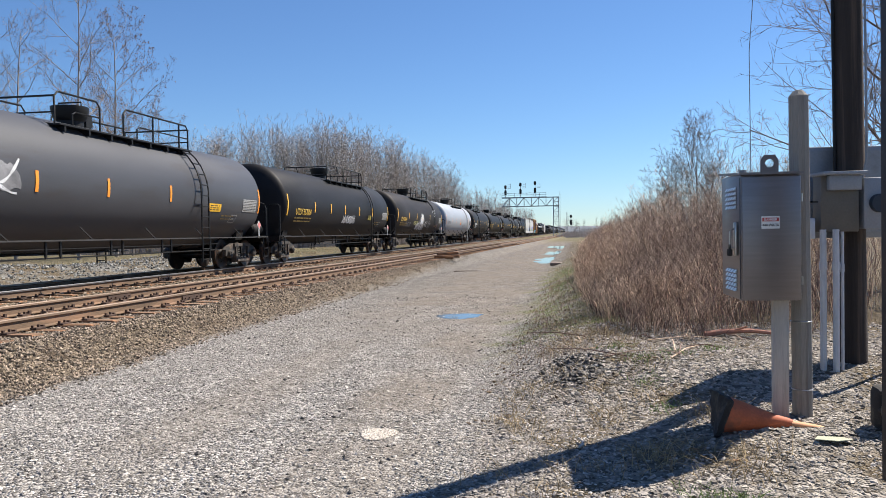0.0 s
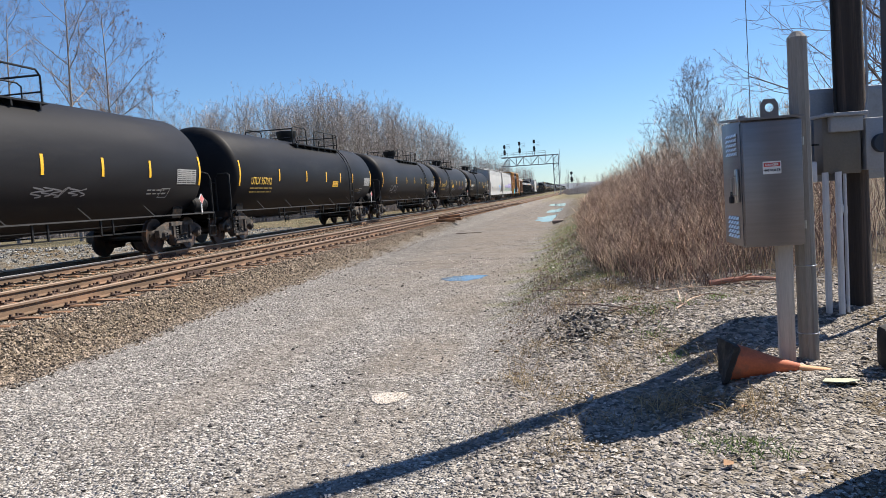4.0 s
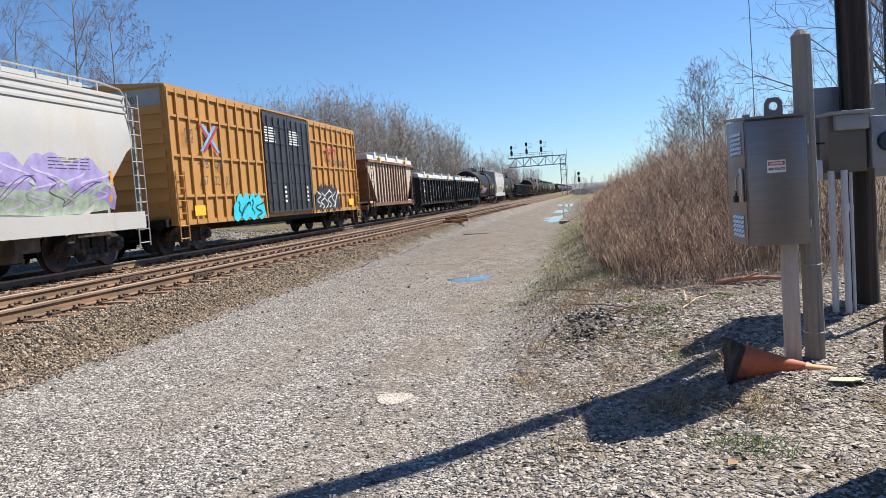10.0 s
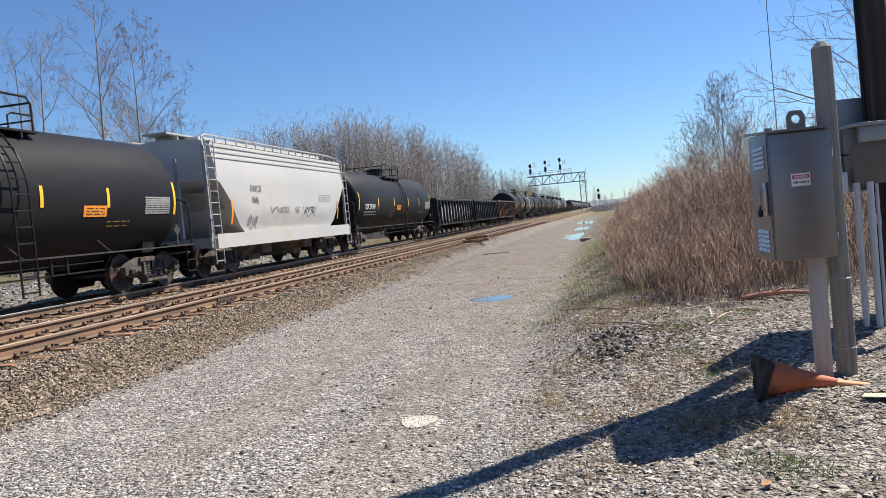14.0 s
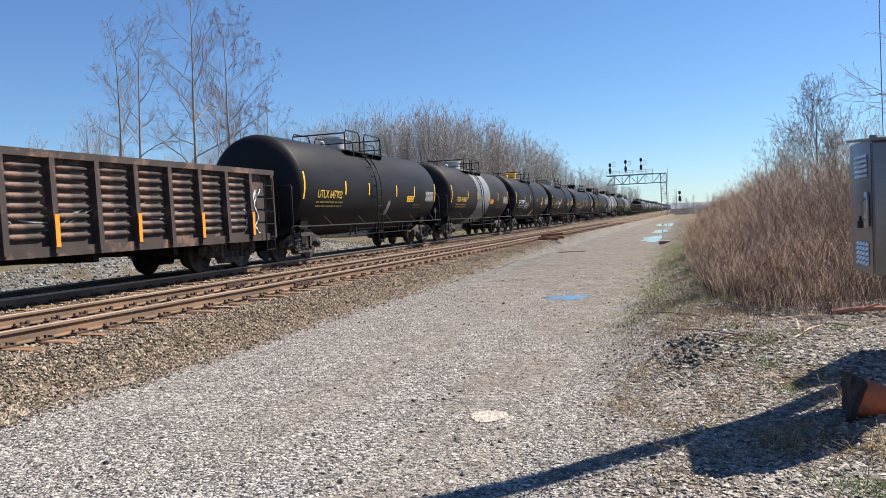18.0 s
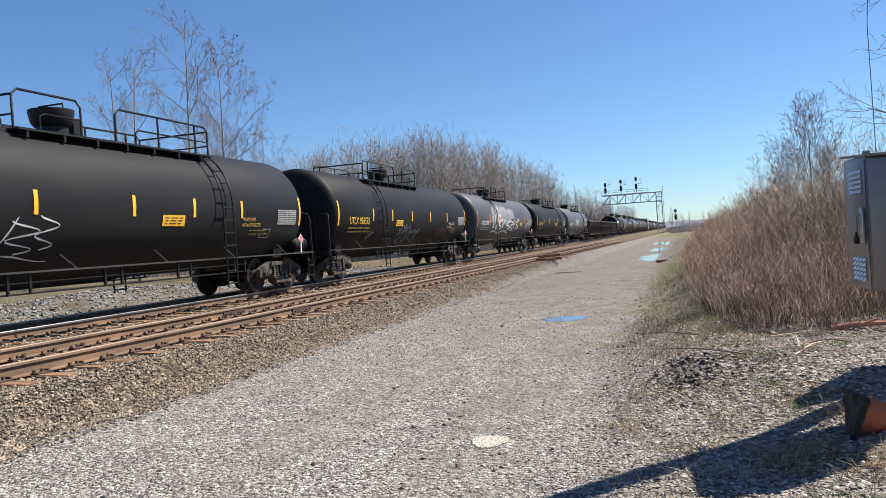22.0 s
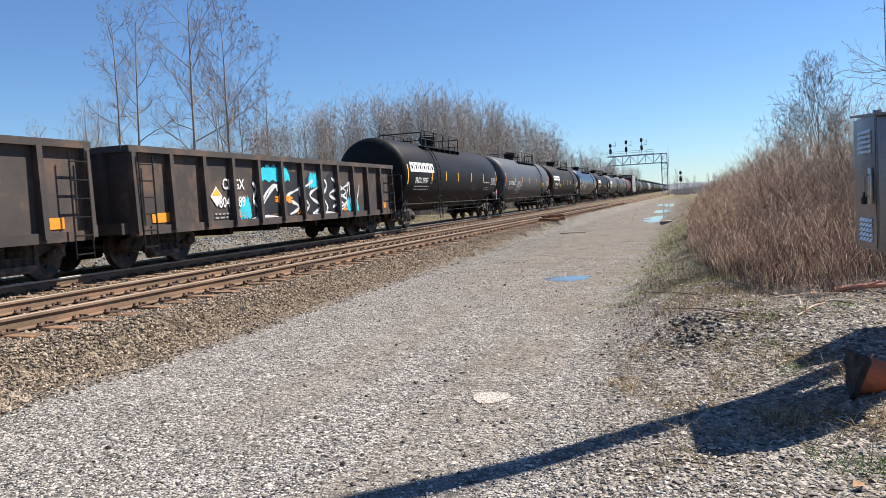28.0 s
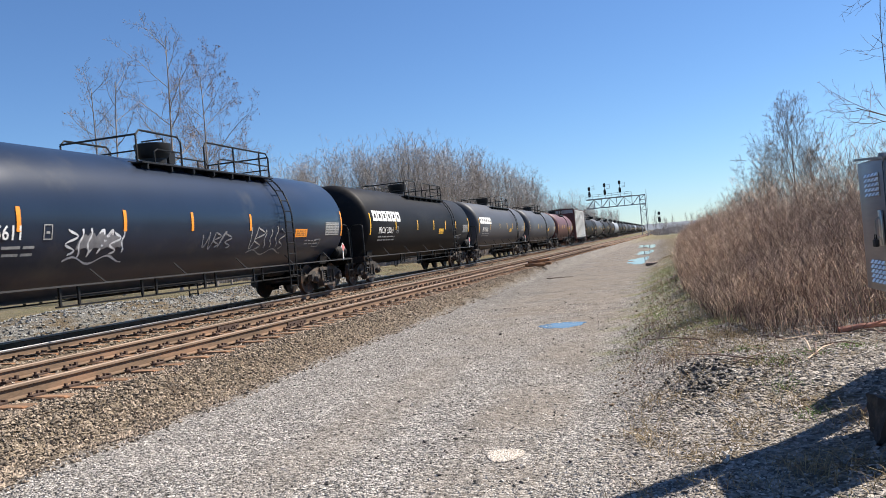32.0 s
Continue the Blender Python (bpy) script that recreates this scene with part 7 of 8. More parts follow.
grass("green_grass", "fresh green grass tufts on the verge", [(.42, 8.0), (.62, 6.9), (.95, 7.6), (.72, 6.3), (.60, 7.4), (.72, 4.35), (.95, 4.2), (.80, 4.28), (1.35, 7.9)], 70, .055, .09, "grass_green", 3, lean=.6)
grass("green_grass", "thin green grass along the thicket's edge", [(-.35 + .35 * math.sin(k * 1.7), 9.3 + k * .42) for k in range(44)], 60, .04, .24, "grass_green", 4, lean=.9)
r9 = random.Random(9)
grass("dry_grass", "dry straw coloured grass among the stones", [(r9.uniform(-.55, 1.2), r9.uniform(4.4, 9.2)) for k in range(44)] + [(.98, 5.95), (1.03, 5.75), (.95, 5.85)], 26, .11, .10, "grass_dry", 5, lean=.8)
grass("dry_grass", "dry straw coloured grass along the verge", [(r9.uniform(-.8, .6), 8.4 + 30 * r9.random() ** 1.5) for k in range(150)], 18, .06, .18, "grass_dry", 6, lean=1.0, rad=.0025)
grass("weed_stems", "low brown weed stems between the road and the thicket", [(r9.uniform(-.6, 1.3), 7.9 + 14 * r9.random() ** 1.4) for k in range(90)], 9, .20, .16, "stalk_red", 16, lean=.5, rad=.0026)
grass("dry_grass", "straw coloured grass beyond the tracks", [(r9.uniform(-30, -14.6), 22 + 80 * r9.random()) for k in range(300)], 22, .22, .5, "grass_dry", 7, lean=.4, rad=.010)

# ---- puddles ----
water = bpy.data.materials.new("still muddy water")
water.use_nodes = True
wb = water.node_tree.nodes["Principled BSDF"]
wb.inputs["Base Color"].default_value, wb.inputs["Roughness"].default_value, wb.inputs["IOR"].default_value = (0.10, 0.11, 0.12, 1), 0.02, 1.5
wb.inputs["Specular IOR Level"].default_value = 0.8


def puddle(cx, cy, rx, ry, seed, label, rag=.25):
    r = random.Random(seed)
    ph = [r.uniform(0, 6) for _ in range(3)]
    pts = []
    for k in range(40):
        t = 2 * math.pi * k / 40
        q = 1 + rag * (.5 * math.sin(2 * t + ph[0]) + .35 * math.sin(3 * t + ph[1]) + .3 * math.sin(7 * t + ph[2]))
        pts.append((cx + rx * q * math.cos(t), cy + ry * q * math.sin(t)))
    z = sorted(ground(x, y) for x, y in pts)[15] + .004
    b = MB()
    b.add([(x, y, z) for x, y in pts], [tuple(range(40))])
    return thing("puddle", label, "puddle", "puddles on the road", kind="structure", data=b.mesh("puddle", water, smooth=0))


puddle(-2.2, 14.9, .40, .58, 1, "small blue reflecting puddle in a wheel track")
puddle(-1.45, 45, .75, 4.5, 2, "long puddle in the road reflecting the sky", .5)
puddle(-1.05, 59, 1.0, 6.0, 3, "long puddle in the road reflecting the sky", .6)
puddle(-.6, 80, 1.7, 8.0, 4, "wide puddle in the road reflecting the sky", .5)

# pale patch of spilled lime on the road
M["lime"] = mat("pale crushed lime", (0.64, 0.57, 0.49), 0.95, scale=40, var=0.25, bump=0.6, fine=120)
pl = []
rr9 = np.random.default_rng(99)
while len(pl) < 1700:
    a, d = rr9.uniform(0, 6.283), math.sqrt(rr9.uniform())
    q = (1 + .10 * math.sin(3 * a))
    x, y = -1.56 + .145 * d * q * math.cos(a), 5.95 + .17 * d * q * math.sin(a)
    pl.append((x, y, ground(x, y) + .004))
stone_field("lime_patch", "round patch of pale lime chips on the road", M["lime"], np.array(pl), rr9.uniform(.006, .012, len(pl)), .5)

# ---- electrical enclosure on posts ----
def nearer(ob, k, eye=(0.0, 0.03, 1.587)):
    """Sets a thing at k times its distance and size as seen from where one stands."""
    e = Matrix.Translation(eye)
    ob.matrix_basis = e @ Matrix.Scale(k, 4) @ e.inverted() @ ob.matrix_basis


M["steel_box"] = mat("brushed stainless enclosure steel", (0.27, 0.25, 0.25), 0.40, metal=0.8, scale=3, var=0.10, bump=0.03, fine=90, stretch=(1, 1, 14), stain=(0.30, 0.27, 0.25), stain_amt=0.12, stain_scale=2)
M["post_wood"] = mat("weathered grey timber post", (0.30, 0.275, 0.24), 0.95, scale=5, var=0.25, bump=0.5, fine=70, stretch=(3, 3, .18), stain=(0.15, 0.13, 0.11), stain_amt=0.25, stain_scale=3)
M["post_pale"] = mat("pale weathered post", (0.50, 0.45, 0.39), 0.85, metal=0.0, scale=4, var=0.2, bump=0.15, stretch=(3, 3, .2), stain=(0.30, 0.26, 0.21), stain_amt=0.25, stain_scale=3)
M["pole_wood"] = mat("creosoted pole timber", (0.036, 0.028, 0.024), 0.95, scale=4, var=0.35, bump=0.5, fine=60, stretch=(4, 4, .12), stain=(0.13, 0.09, 0.065), stain_amt=0.3, stain_scale=2)
M["panel_grey"] = mat("grey painted panel steel", (0.26, 0.27, 0.29), 0.5, metal=0.2, scale=2, var=0.15, bump=0.04, stain=(0.17, 0.15, 0.13), stain_amt=0.2)
M["panel_brown"] = mat("dull bronze meter box paint", (0.13, 0.115, 0.095), 0.55, metal=0.2, scale=3, var=0.2, bump=0.05, stain=(0.19, 0.15, 0.11), stain_amt=0.25)
M["pvc"] = mat("grey white plastic conduit", (0.52, 0.53, 0.55), 0.45, scale=6, var=0.12, bump=0.03, stain=(0.34, 0.32, 0.29), stain_amt=0.2, stretch=(1, 1, .3))
M["rust_cab"] = mat("dark rust brown cabinet steel", (0.026, 0.018, 0.015), 0.75, scale=2.5, var=0.35, bump=0.15, stain=(0.055, 0.03, 0.02), stain_amt=0.3, stain_scale=2.5)
M["cone_orange"] = mat("dirty orange cone rubber", (0.46, 0.115, 0.045), 0.7, scale=5, var=0.3, bump=0.1, stain=(0.20, 0.085, 0.05), stain_amt=0.35, stain_scale=4)
M["cone_tip"] = mat("faded orange cone tip", (0.62, 0.30, 0.14), 0.7, scale=8, var=0.2, bump=0.1)
M["rubber"] = mat("black rubber", (0.022, 0.02, 0.019), 0.8, scale=8, var=0.3, bump=0.2, stain=(0.10, 0.085, 0.06), stain_amt=0.3, stain_scale=6)
M["label_white"] = mat("white sign vinyl", (0.78, 0.78, 0.76), 0.4, scale=10, var=0.06, bump=0.0)
M["label_red"] = mat("red sign vinyl", (0.55, 0.035, 0.03), 0.4, scale=10, var=0.08, bump=0.0)
M["label_ink"] = mat("black sign ink", (0.02, 0.02, 0.025), 0.4, bump=0.0)
M["vent_dark"] = mat("dark vent opening", (0.02, 0.03, 0.045), 0.6, bump=0.0)
M["chrome"] = mat("worn bright latch metal", (0.55, 0.54, 0.52), 0.3, metal=0.9, scale=8, var=0.15, bump=0.02)

box_m = Matrix.Translation((1.272, 6.17, 0)) @ Euler((0, 0, radians(1))).to_matrix().to_4x4()
W, D, Z0, Z1 = .437, .70, 1.035, 2.04
enc = thing("electrical_enclosure", "brushed steel electrical enclosure with warning label on two posts", "electrical box")
enc.matrix_world = box_m
b = MB()
rbox(b, (W / 2, D / 2 + .012, (Z0 + Z1) / 2), (W - .012, D - .024, Z1 - Z0 - .02), .008)
part("body", b.mesh("body", M["steel_box"]), enc)
b = MB()
rbox(b, (W / 2 + .004, -.002, (Z0 + Z1) / 2 - .012), (W - .012, .024, Z1 - Z0 - .06), .006)
door = part("door", b.mesh("door", M["steel_box"]), enc)
b = MB()
b.add([(-.014, -.035, Z1 - .03), (W + .014, -.035, Z1 - .03), (W + .014, D + .01, Z1 + .012), (-.014, D + .01, Z1 + .012),
       (-.014, -.035, Z1 - .012), (W + .014, -.035, Z1 - .012), (W + .014, D + .01, Z1 + .03), (-.014, D + .01, Z1 + .03)],
      [(0, 1, 2, 3), (7, 6, 5, 4), (0, 4, 5, 1), (1, 5, 6, 2), (2, 6, 7, 3), (3, 7, 4, 0)])
part("hood", b.mesh("hood", M["steel_box"], smooth=0), enc, "sloping drip hood")
part("door_seam", MB().box((-.0005, .016, (Z0 + Z1) / 2 - .012), (.004, .012, Z1 - Z0 - .07)).mesh("door_seam", M["vent_dark"], smooth=0), enc, "dark rubber door seam")
b = MB()
outer = [(W * .52 + .066, Z1 - .02), (W * .52 + .066, Z1 + .085), (W * .52 + .040, Z1 + .125), (W * .52 - .040, Z1 + .125), (W * .52 - .066, Z1 + .085), (W * .52 - .066, Z1 - .02)]
inner = [(W * .52 + .032 * math.cos(2 * math.pi * k / 12), Z1 + .06 + .032 * math.sin(2 * math.pi * k / 12)) for k in range(12)]
no = len(outer)
bm = bmesh.new()
ring_o = [bm.verts.new((a, .05, c)) for a, c in outer]
ring_i = [bm.verts.new((a, .05, c)) for a, c in inner]
eo = [bm.edges.new((ring_o[i], ring_o[(i + 1) % no])) for i in range(no)]
ei = [bm.edges.new((ring_i[i], ring_i[(i + 1) % 12])) for i in range(12)]
bmesh.ops.triangle_fill(bm, use_beauty=True, edges=eo + ei)
ext = bmesh.ops.extrude_face_region(bm, geom=bm.faces[:])
bmesh.ops.translate(bm, vec=(0, .014, 0), verts=[q for q in ext["geom"] if isinstance(q, bmesh.types.BMVert)])
bmesh.ops.recalc_face_normals(bm, faces=bm.faces)
me = bpy.data.meshes.new("lifting_eye")
bm.to_mesh(me)
bm.free()
me.materials.append(M["steel_box"])
part("lifting_eye", me, enc, "steel lifting eye")
# warning label on the door
lab = part("warning_label", MB().box((W * .49, -.0165, 1.645), (.132, .003, .095)).mesh("warning_label", M["label_white"], smooth=0), door, "red and white voltage warning label")
b = MB().box((W * .49, -.0185, 1.667), (.118, .002, .028))
part("label_band", b.mesh("label_band", M["label_red"], smooth=0), door)
for txt, v, s, mm in (("DANGER", 1.659, .024, "label_white"), ("440 VOLTS", 1.617, .0245, "label_ink")):
    vs, fs, w = lettering(txt, s, .0009)
    bb = MB().add([(W * .49 - w / 2 + a, -.0202, v + c) for a, c, _ in vs], fs)
    part("lettering", bb.mesh("lettering", M[mm], smooth=0), door)
# the sky's reflection on the vents is put into this pale colour
M["vent_pale"] = mat("bright bare vent metal", (0.62, 0.64, 0.66), 0.35, metal=0.6, scale=8, var=0.1, bump=0.0)
for z0v in (1.77, 1.12):
    for i in range(4):
        for j in range(5):
            y0v, z = .18 + i * .092, z0v + j * .036
            part("louvre", MB().add([(.0, y0v - .03, z - .012), (.0, y0v + .03, z - .012), (.0, y0v + .03, z + .014), (.0, y0v - .03, z + .014), (-.016, y0v - .027, z - .010), (-.016, y0v + .027, z - .010)],
                                    [(0, 1, 2, 3), (4, 5, 1, 0), (3, 2, 5, 4), (0, 3, 4), (1, 5, 2)]).mesh("louvre", M["vent_pale"], smooth=0), enc, "bright pressed vent louvre")
b = MB()
rbox(b, (-.012, .13, 1.52), (.02, .06, .26), .006)
b.tube([(-.02, .13, 1.60), (-.05, .13, 1.58), (-.05, .13, 1.46), (-.02, .13, 1.44)], .009, 6)
lat = part("latch", b.mesh("latch", M["chrome"]), enc, "metal latch handle")
b = MB()
rbox(b, (-.055, .13, 1.415), (.03, .07, .055), .008)
b.tube([(-.055, .11, 1.44), (-.055, .11, 1.475), (-.055, .15, 1.475), (-.055, .15, 1.44)], .005, 6)
part("padlock", b.mesh("padlock", M["rubber"]), lat, "black padlock")
for z in (1.2, 1.83):
    part("hinge", MB().tube([(W + .006, -.004, z - .03), (W + .006, -.004, z + .03)], .008, 8).mesh("hinge", M["chrome"]), enc)
part("gland", MB().tube([(W * .22, D * .5, Z1), (W * .22, D * .5, Z1 + .035)], .03, 10).mesh("gland", M["panel_grey"]), enc)


def post(name, label, x, y, r, top, material, sides=8, lean=0.0, cap=.045):
    z0 = ground(x, y) - .45
    b = MB()
    n = 7
    prof = [(z0 + (top - z0) * k / n, r * (1 - .04 * k / n)) for k in range(n + 1)] + [(top + cap, r * .45), (top + cap * 1.2, 1e-4)]
    b.lathe(prof, sides, 'z', (0, 0, 0))
    ob = thing(name, label, "post", data=b.mesh(name, material, smooth=25))
    ob.matrix_world = Matrix.Translation((x, y, 0)) @ Euler((0, radians(lean), 0)).to_matrix().to_4x4()
    return ob


tall = post("timber_post", "tall weathered grey timber post with wire bands behind the enclosure", 1.792, 6.46, .078, 2.64, M["post_wood"], 10, -.4)
for z in (.32, .86):
    part("wire_band", MB().lathe([(z - .004, .079), (z, .083), (z + .004, .079)], 14, 'z').mesh("wire_band", M["chrome"]), tall)
b = MB()
gz = ground(1.60, 6.4) - .2
rbox(b, (0, 0, (gz - .25 + 1.06) / 2), (.115, .09, 1.06 - gz + .25), .012)
square = thing("support_post", "pale square post under the enclosure", "post", loc=(1.60, 6.36, 0), data=b.mesh("support_post", M["post_pale"]))
b = MB().tube([(1.40, 6.40, 2.05), (1.40, 6.43, 3.0), (1.50, 6.5, 4.2), (1.66, 6.62, 6.5)], .0035, 6)
cable = thing("cable", "thin dark cable rising from the enclosure", "cable", data=b.mesh("cable", M["panel_grey"]))

for ob in (enc, tall, square, cable):
    nearer(ob, .892)

# utility pole with meter boxes and conduits
UP = (2.47, 7.38)
pole = post("utility_pole", "dark creosoted utility pole", UP[0], UP[1], .128, 9.5, M["pole_wood"], 16, -.6)
part("pole_cable", MB().tube([(-.135, -.05, .3), (-.132, -.05, 4.0), (-.125, -.05, 8.5)], .012, 6).mesh("pole_cable", M["railing"]), pole)
part("pole_cable", MB().tube([(.05, -.14, 1.95), (.09, -.17, 2.2), (.10, -.15, 3.2), (.10, -.14, 8.0)], .011, 6).mesh("pole_cable", M["panel_grey"]), pole)
GU = ground(*UP)


def panel(name, label, x0, x1, z0, z1, y, d, material, rot=6):
    b = MB()
    rbox(b, (0, d / 2, (z0 + z1) / 2), (x1 - x0, d, z1 - z0), .01)
    ob = thing(name, label, "electrical box", "meter boxes on the pole", data=b.mesh(name, material))
    ob.matrix_world = Matrix.Translation(((x0 + x1) / 2, y, 0)) @ Euler((0, 0, radians(rot))).to_matrix().to_4x4()
    return ob


backp = panel("service_panel", "large grey steel service panel behind the pole", 2.05, 2.86, 1.50, 2.33, 7.47, .22, M["panel_grey"])
part("door_seam", MB().box((0, -.004, 1.92), (.74, .008, .74)).mesh("door_seam", M["panel_grey"]), backp)
mb_ = panel("meter_box", "bronze coloured meter box with a hinged hood", 2.12, 2.44, 1.56, 2.06, 7.09, .18, M["panel_brown"])
b = MB()
rbox(b, (0, .04, 2.06), (.36, .30, .03), .006)
rbox(b, (.02, -.03, 1.98), (.27, .07, .13), .01)
part("hood", b.mesh("hood", M["panel_grey"]), mb_)
mb2 = panel("meter_box", "grey meter box with a round glass window", 2.47, 2.75, 1.58, 2.02, 7.10, .16, M["panel_grey"])
b = MB().lathe([(-.05, .075), (-.045, .08), (0, .08)], 20, 'y', (-.02, 0, 1.80))
part("meter_glass", b.mesh("meter_glass", M["vent_dark"]), mb2, "round dark meter window")
jb = panel("junction_box", "small grey junction box over the conduits", 1.93, 2.08, 1.50, 1.68, 7.08, .12, M["pvc"])
for k, (x, z1, r) in enumerate(((2.0, 1.52, .027), (2.14, 1.58, .027), (2.235, 1.58, .027), (2.295, 1.56, .014), (2.66, 1.6, .02))):
    y = 7.06 + .03 * (k % 2)
    z0 = ground(x, y) - .1
    b = MB().tube([(0, 0, z0), (0, 0, z1)], r, 10)
    c = thing("conduit", "upright grey white plastic conduit", "conduit", "conduits below the meter boxes", loc=(x, y, 0), data=b.mesh("conduit", M["pvc"]))
    part("coupling", MB().tube([(0, 0, z1 - .35), (0, 0, z1 - .28)], r * 1.22, 10).mesh("coupling", M["pvc"]), c)
for z, w in ((1.30, .10), (1.82, .16)):
    thing("strap", "thin dark strap on the conduits", "strap", data=MB().box((1.93 + w / 2, 7.06, z), (w, .012, .014)).mesh("strap", M["railing"], smooth=0))

# dark cabinet beside the camera
cab = thing("relay_cabinet", "tall dark rust brown steel cabinet on legs with a small roof", "cabinet")
cx0, cy0 = 1.49, 3.76
cab.matrix_world = Matrix.Translation((cx0, cy0, 0)) @ Euler((0, 0, 0)).to_matrix().to_4x4()
b = MB()
rbox(b, (.42, .15, 1.57), (.84, .30, 2.44), .008)
part("body", b.mesh("body", M["rust_cab"]), cab)
for k in range(2):
    b = MB()
    rbox(b, (.215 + .41 * k, -.008, 1.57), (.39, .018, 2.30), .006)
    part("door", b.mesh("door", M["rust_cab"]), cab)
b = MB()
b.prism([(-.06, 2.79), (.90, 2.79), (.90, 2.83), (.42, 2.95), (-.06, 2.83)], -.06, .36)
part("roof", b.mesh("roof", M["rust_cab"], smooth=0), cab)
for x in (.05, .79):
    for y in (.05, .25):
        part("leg", MB().box((x, y, .16), (.055, .055, .44)).mesh("leg", M["rust_cab"]), cab)
sl = thing("signal_lamp", "black rounded lamp housing with a dull lens lying on stones", "lamp housing", loc=(2.07, 5.47, ground(2.07, 5.47) + .14))
b = MB()
rbox(b, (0, .03, .0), (.21, .18, .30), .05)
for q in (-.12, 0, .12):
    b.lathe([(-.085, .012), (-.075, .016), (-.06, .016)], 8, 'y', (-.085, .01, q))
part("housing", b.mesh("housing", M["rubber"]), sl)
part("lens", MB().lathe([(-.075, .095), (-.085, .085), (-.09, 1e-4)], 18, 'y').mesh("lens", M["panel_brown"]), sl)
part("bracket", MB().box((0, .02, -.14), (.10, .12, .10)).mesh("bracket", M["rubber"]), sl)

# fallen traffic cone
cone = thing("traffic_cone", "dirty orange traffic cone lying on its side", "traffic cone")
gzc = ground(1.1, 5.8)
cone.matrix_world = Matrix.Translation((.985, 5.45, .335)) @ Euler((0, radians(98), radians(4))).to_matrix().to_4x4() @ Matrix.Scale(.94, 4)
prof = [(.0, .138), (.03, .134), (.12, .117), (.24, .088), (.36, .058), (.48, .038), (.50, .034)]
b = MB().lathe(prof, 24, 'z')
b.v = [(x * (1 + .05 * noise.noise((x * 9, y * 9, z * 5))), y * (1 + .05 * noise.noise((y * 9, x * 9, z * 5 + 3))), z) for x, y, z in b.v]
part("cone_body", b.mesh("cone_body", M["cone_orange"], smooth=60), cone)
b = MB().lathe([(.49, .036), (.60, .030), (.70, .028), (.76, .022), (.77, 1e-4)], 16, 'z')
b.v = [(x * .8 + .05 * (z - .49) ** 2, y * 1.15, z) for x, y, z in b.v]
part("cone_tip", b.mesh("cone_tip", M["cone_tip"]), cone, "faded pale orange flattened tip")
b = MB()
n = 14
for k, (z, s) in enumerate(((-.035, 1.0), (.0, 1.0), (.012, .93))):
    for j in range(4 * n):
        e, q = divmod(j, n)
        u = 2 * q / n - 1
        px, py = ((u, -1), (1, u), (-u, 1), (-1, -u))[e]
        k2 = .150 * s * (1 - .08 * (abs(px) * abs(py)) ** 4)
        b.v.append((px * k2, py * k2, z + .018 * noise.noise((px * 2.2, py * 2.2, 1)) + .03 * px * py))
m4 = 4 * n
for k in range(2):
    for j in range(m4):
        b.f.append((k * m4 + j, k * m4 + (j + 1) % m4, (k + 1) * m4 + (j + 1) % m4, (k + 1) * m4 + j))
        b.m.append(0)
b.v += [(0, 0, -.03), (0, 0, .01)]
for j in range(m4):
    b.f += [(j, (j + 1) % m4, 3 * m4), (2 * m4 + j, 2 * m4 + (j + 1) % m4, 3 * m4 + 1)]
    b.m += [0, 0]
part("cone_base", b.mesh("cone_base", M["rubber"]), cone, "warped black rubber base")

# litter on the ground
b = MB()
pts = [(.045 * math.cos(t) - .02, .13 * math.sin(t) * .9, .012) for t in [(-1.2 + 2.4 * k / 8) for k in range(9)]]
b.tube(pts, .011, 7)
thing("hose_piece", "short curved piece of pale hose on the gravel", "hose", loc=(.03, 5.42, ground(.03, 5.42) + .02), data=b.mesh("hose", M["post_pale"]))
M["card"] = mat("pale green scrap card", (0.40, 0.41, 0.30), 0.8, scale=8, var=0.2, bump=0.1)
b = MB().prism([(-.11, -.03), (.02, -.06), (.12, -.02), (.08, .04), (-.07, .05)], 0, .005, axis='z')
thing("card_scrap", "flat pale green scrap on the stones", "litter", loc=(1.62, 5.22, ground(1.62, 5.22) + .02), data=b.mesh("card_scrap", M["card"], smooth=0))
M["leaf"] = mat("dry orange brown leaf", (0.26, 0.15, 0.08), 0.85, scale=8, var=0.3, bump=0.1, rand=.3)
leaf_me = MB().add([(-.05, 0, 0), (0, -.028, .008), (.05, 0, .002), (0, .03, .012), (0, 0, -.002)], [(0, 1, 4), (1, 2, 4), (2, 3, 4), (3, 0, 4)]).mesh("leaf", M["leaf"], smooth=0)
rl = random.Random(14)
for k in range(5):
    x, y = rl.uniform(.2, 1.6), rl.uniform(3.4, 5.6)
    lf = thing("dry_leaf", "curled orange brown dry leaf on the stones", "leaf", "dry leaves", data=leaf_me)
    lf.matrix_world = Matrix.Translation((x, y, ground(x, y) + .025)) @ Euler((rl.uniform(-.3, .3), rl.uniform(-.3, .3), rl.uniform(0, 6))).to_matrix().to_4x4()
M["branch_red"] = mat("peeled reddish branch", (0.42, 0.20, 0.14), 0.85, scale=5, var=0.3, bump=0.2)
b = MB().tube([(0, 0, .02), (.22, .03, .05), (.48, .02, .06), (.72, .08, .03)], .035, 7, r2=.02)
b.tube([(.30, .03, .05), (.42, -.10, .12)], .018, 6, r2=.008)
thing("fallen_branch", "peeled reddish branch lying before the thicket", "branch", loc=(1.42, 8.75, ground(1.6, 8.75)), data=b.mesh("branch", M["branch_red"]))
b = MB().tube([(0, 0, .03), (.5, -.05, .04), (1.05, .04, .03)], .022, 6, r2=.010)
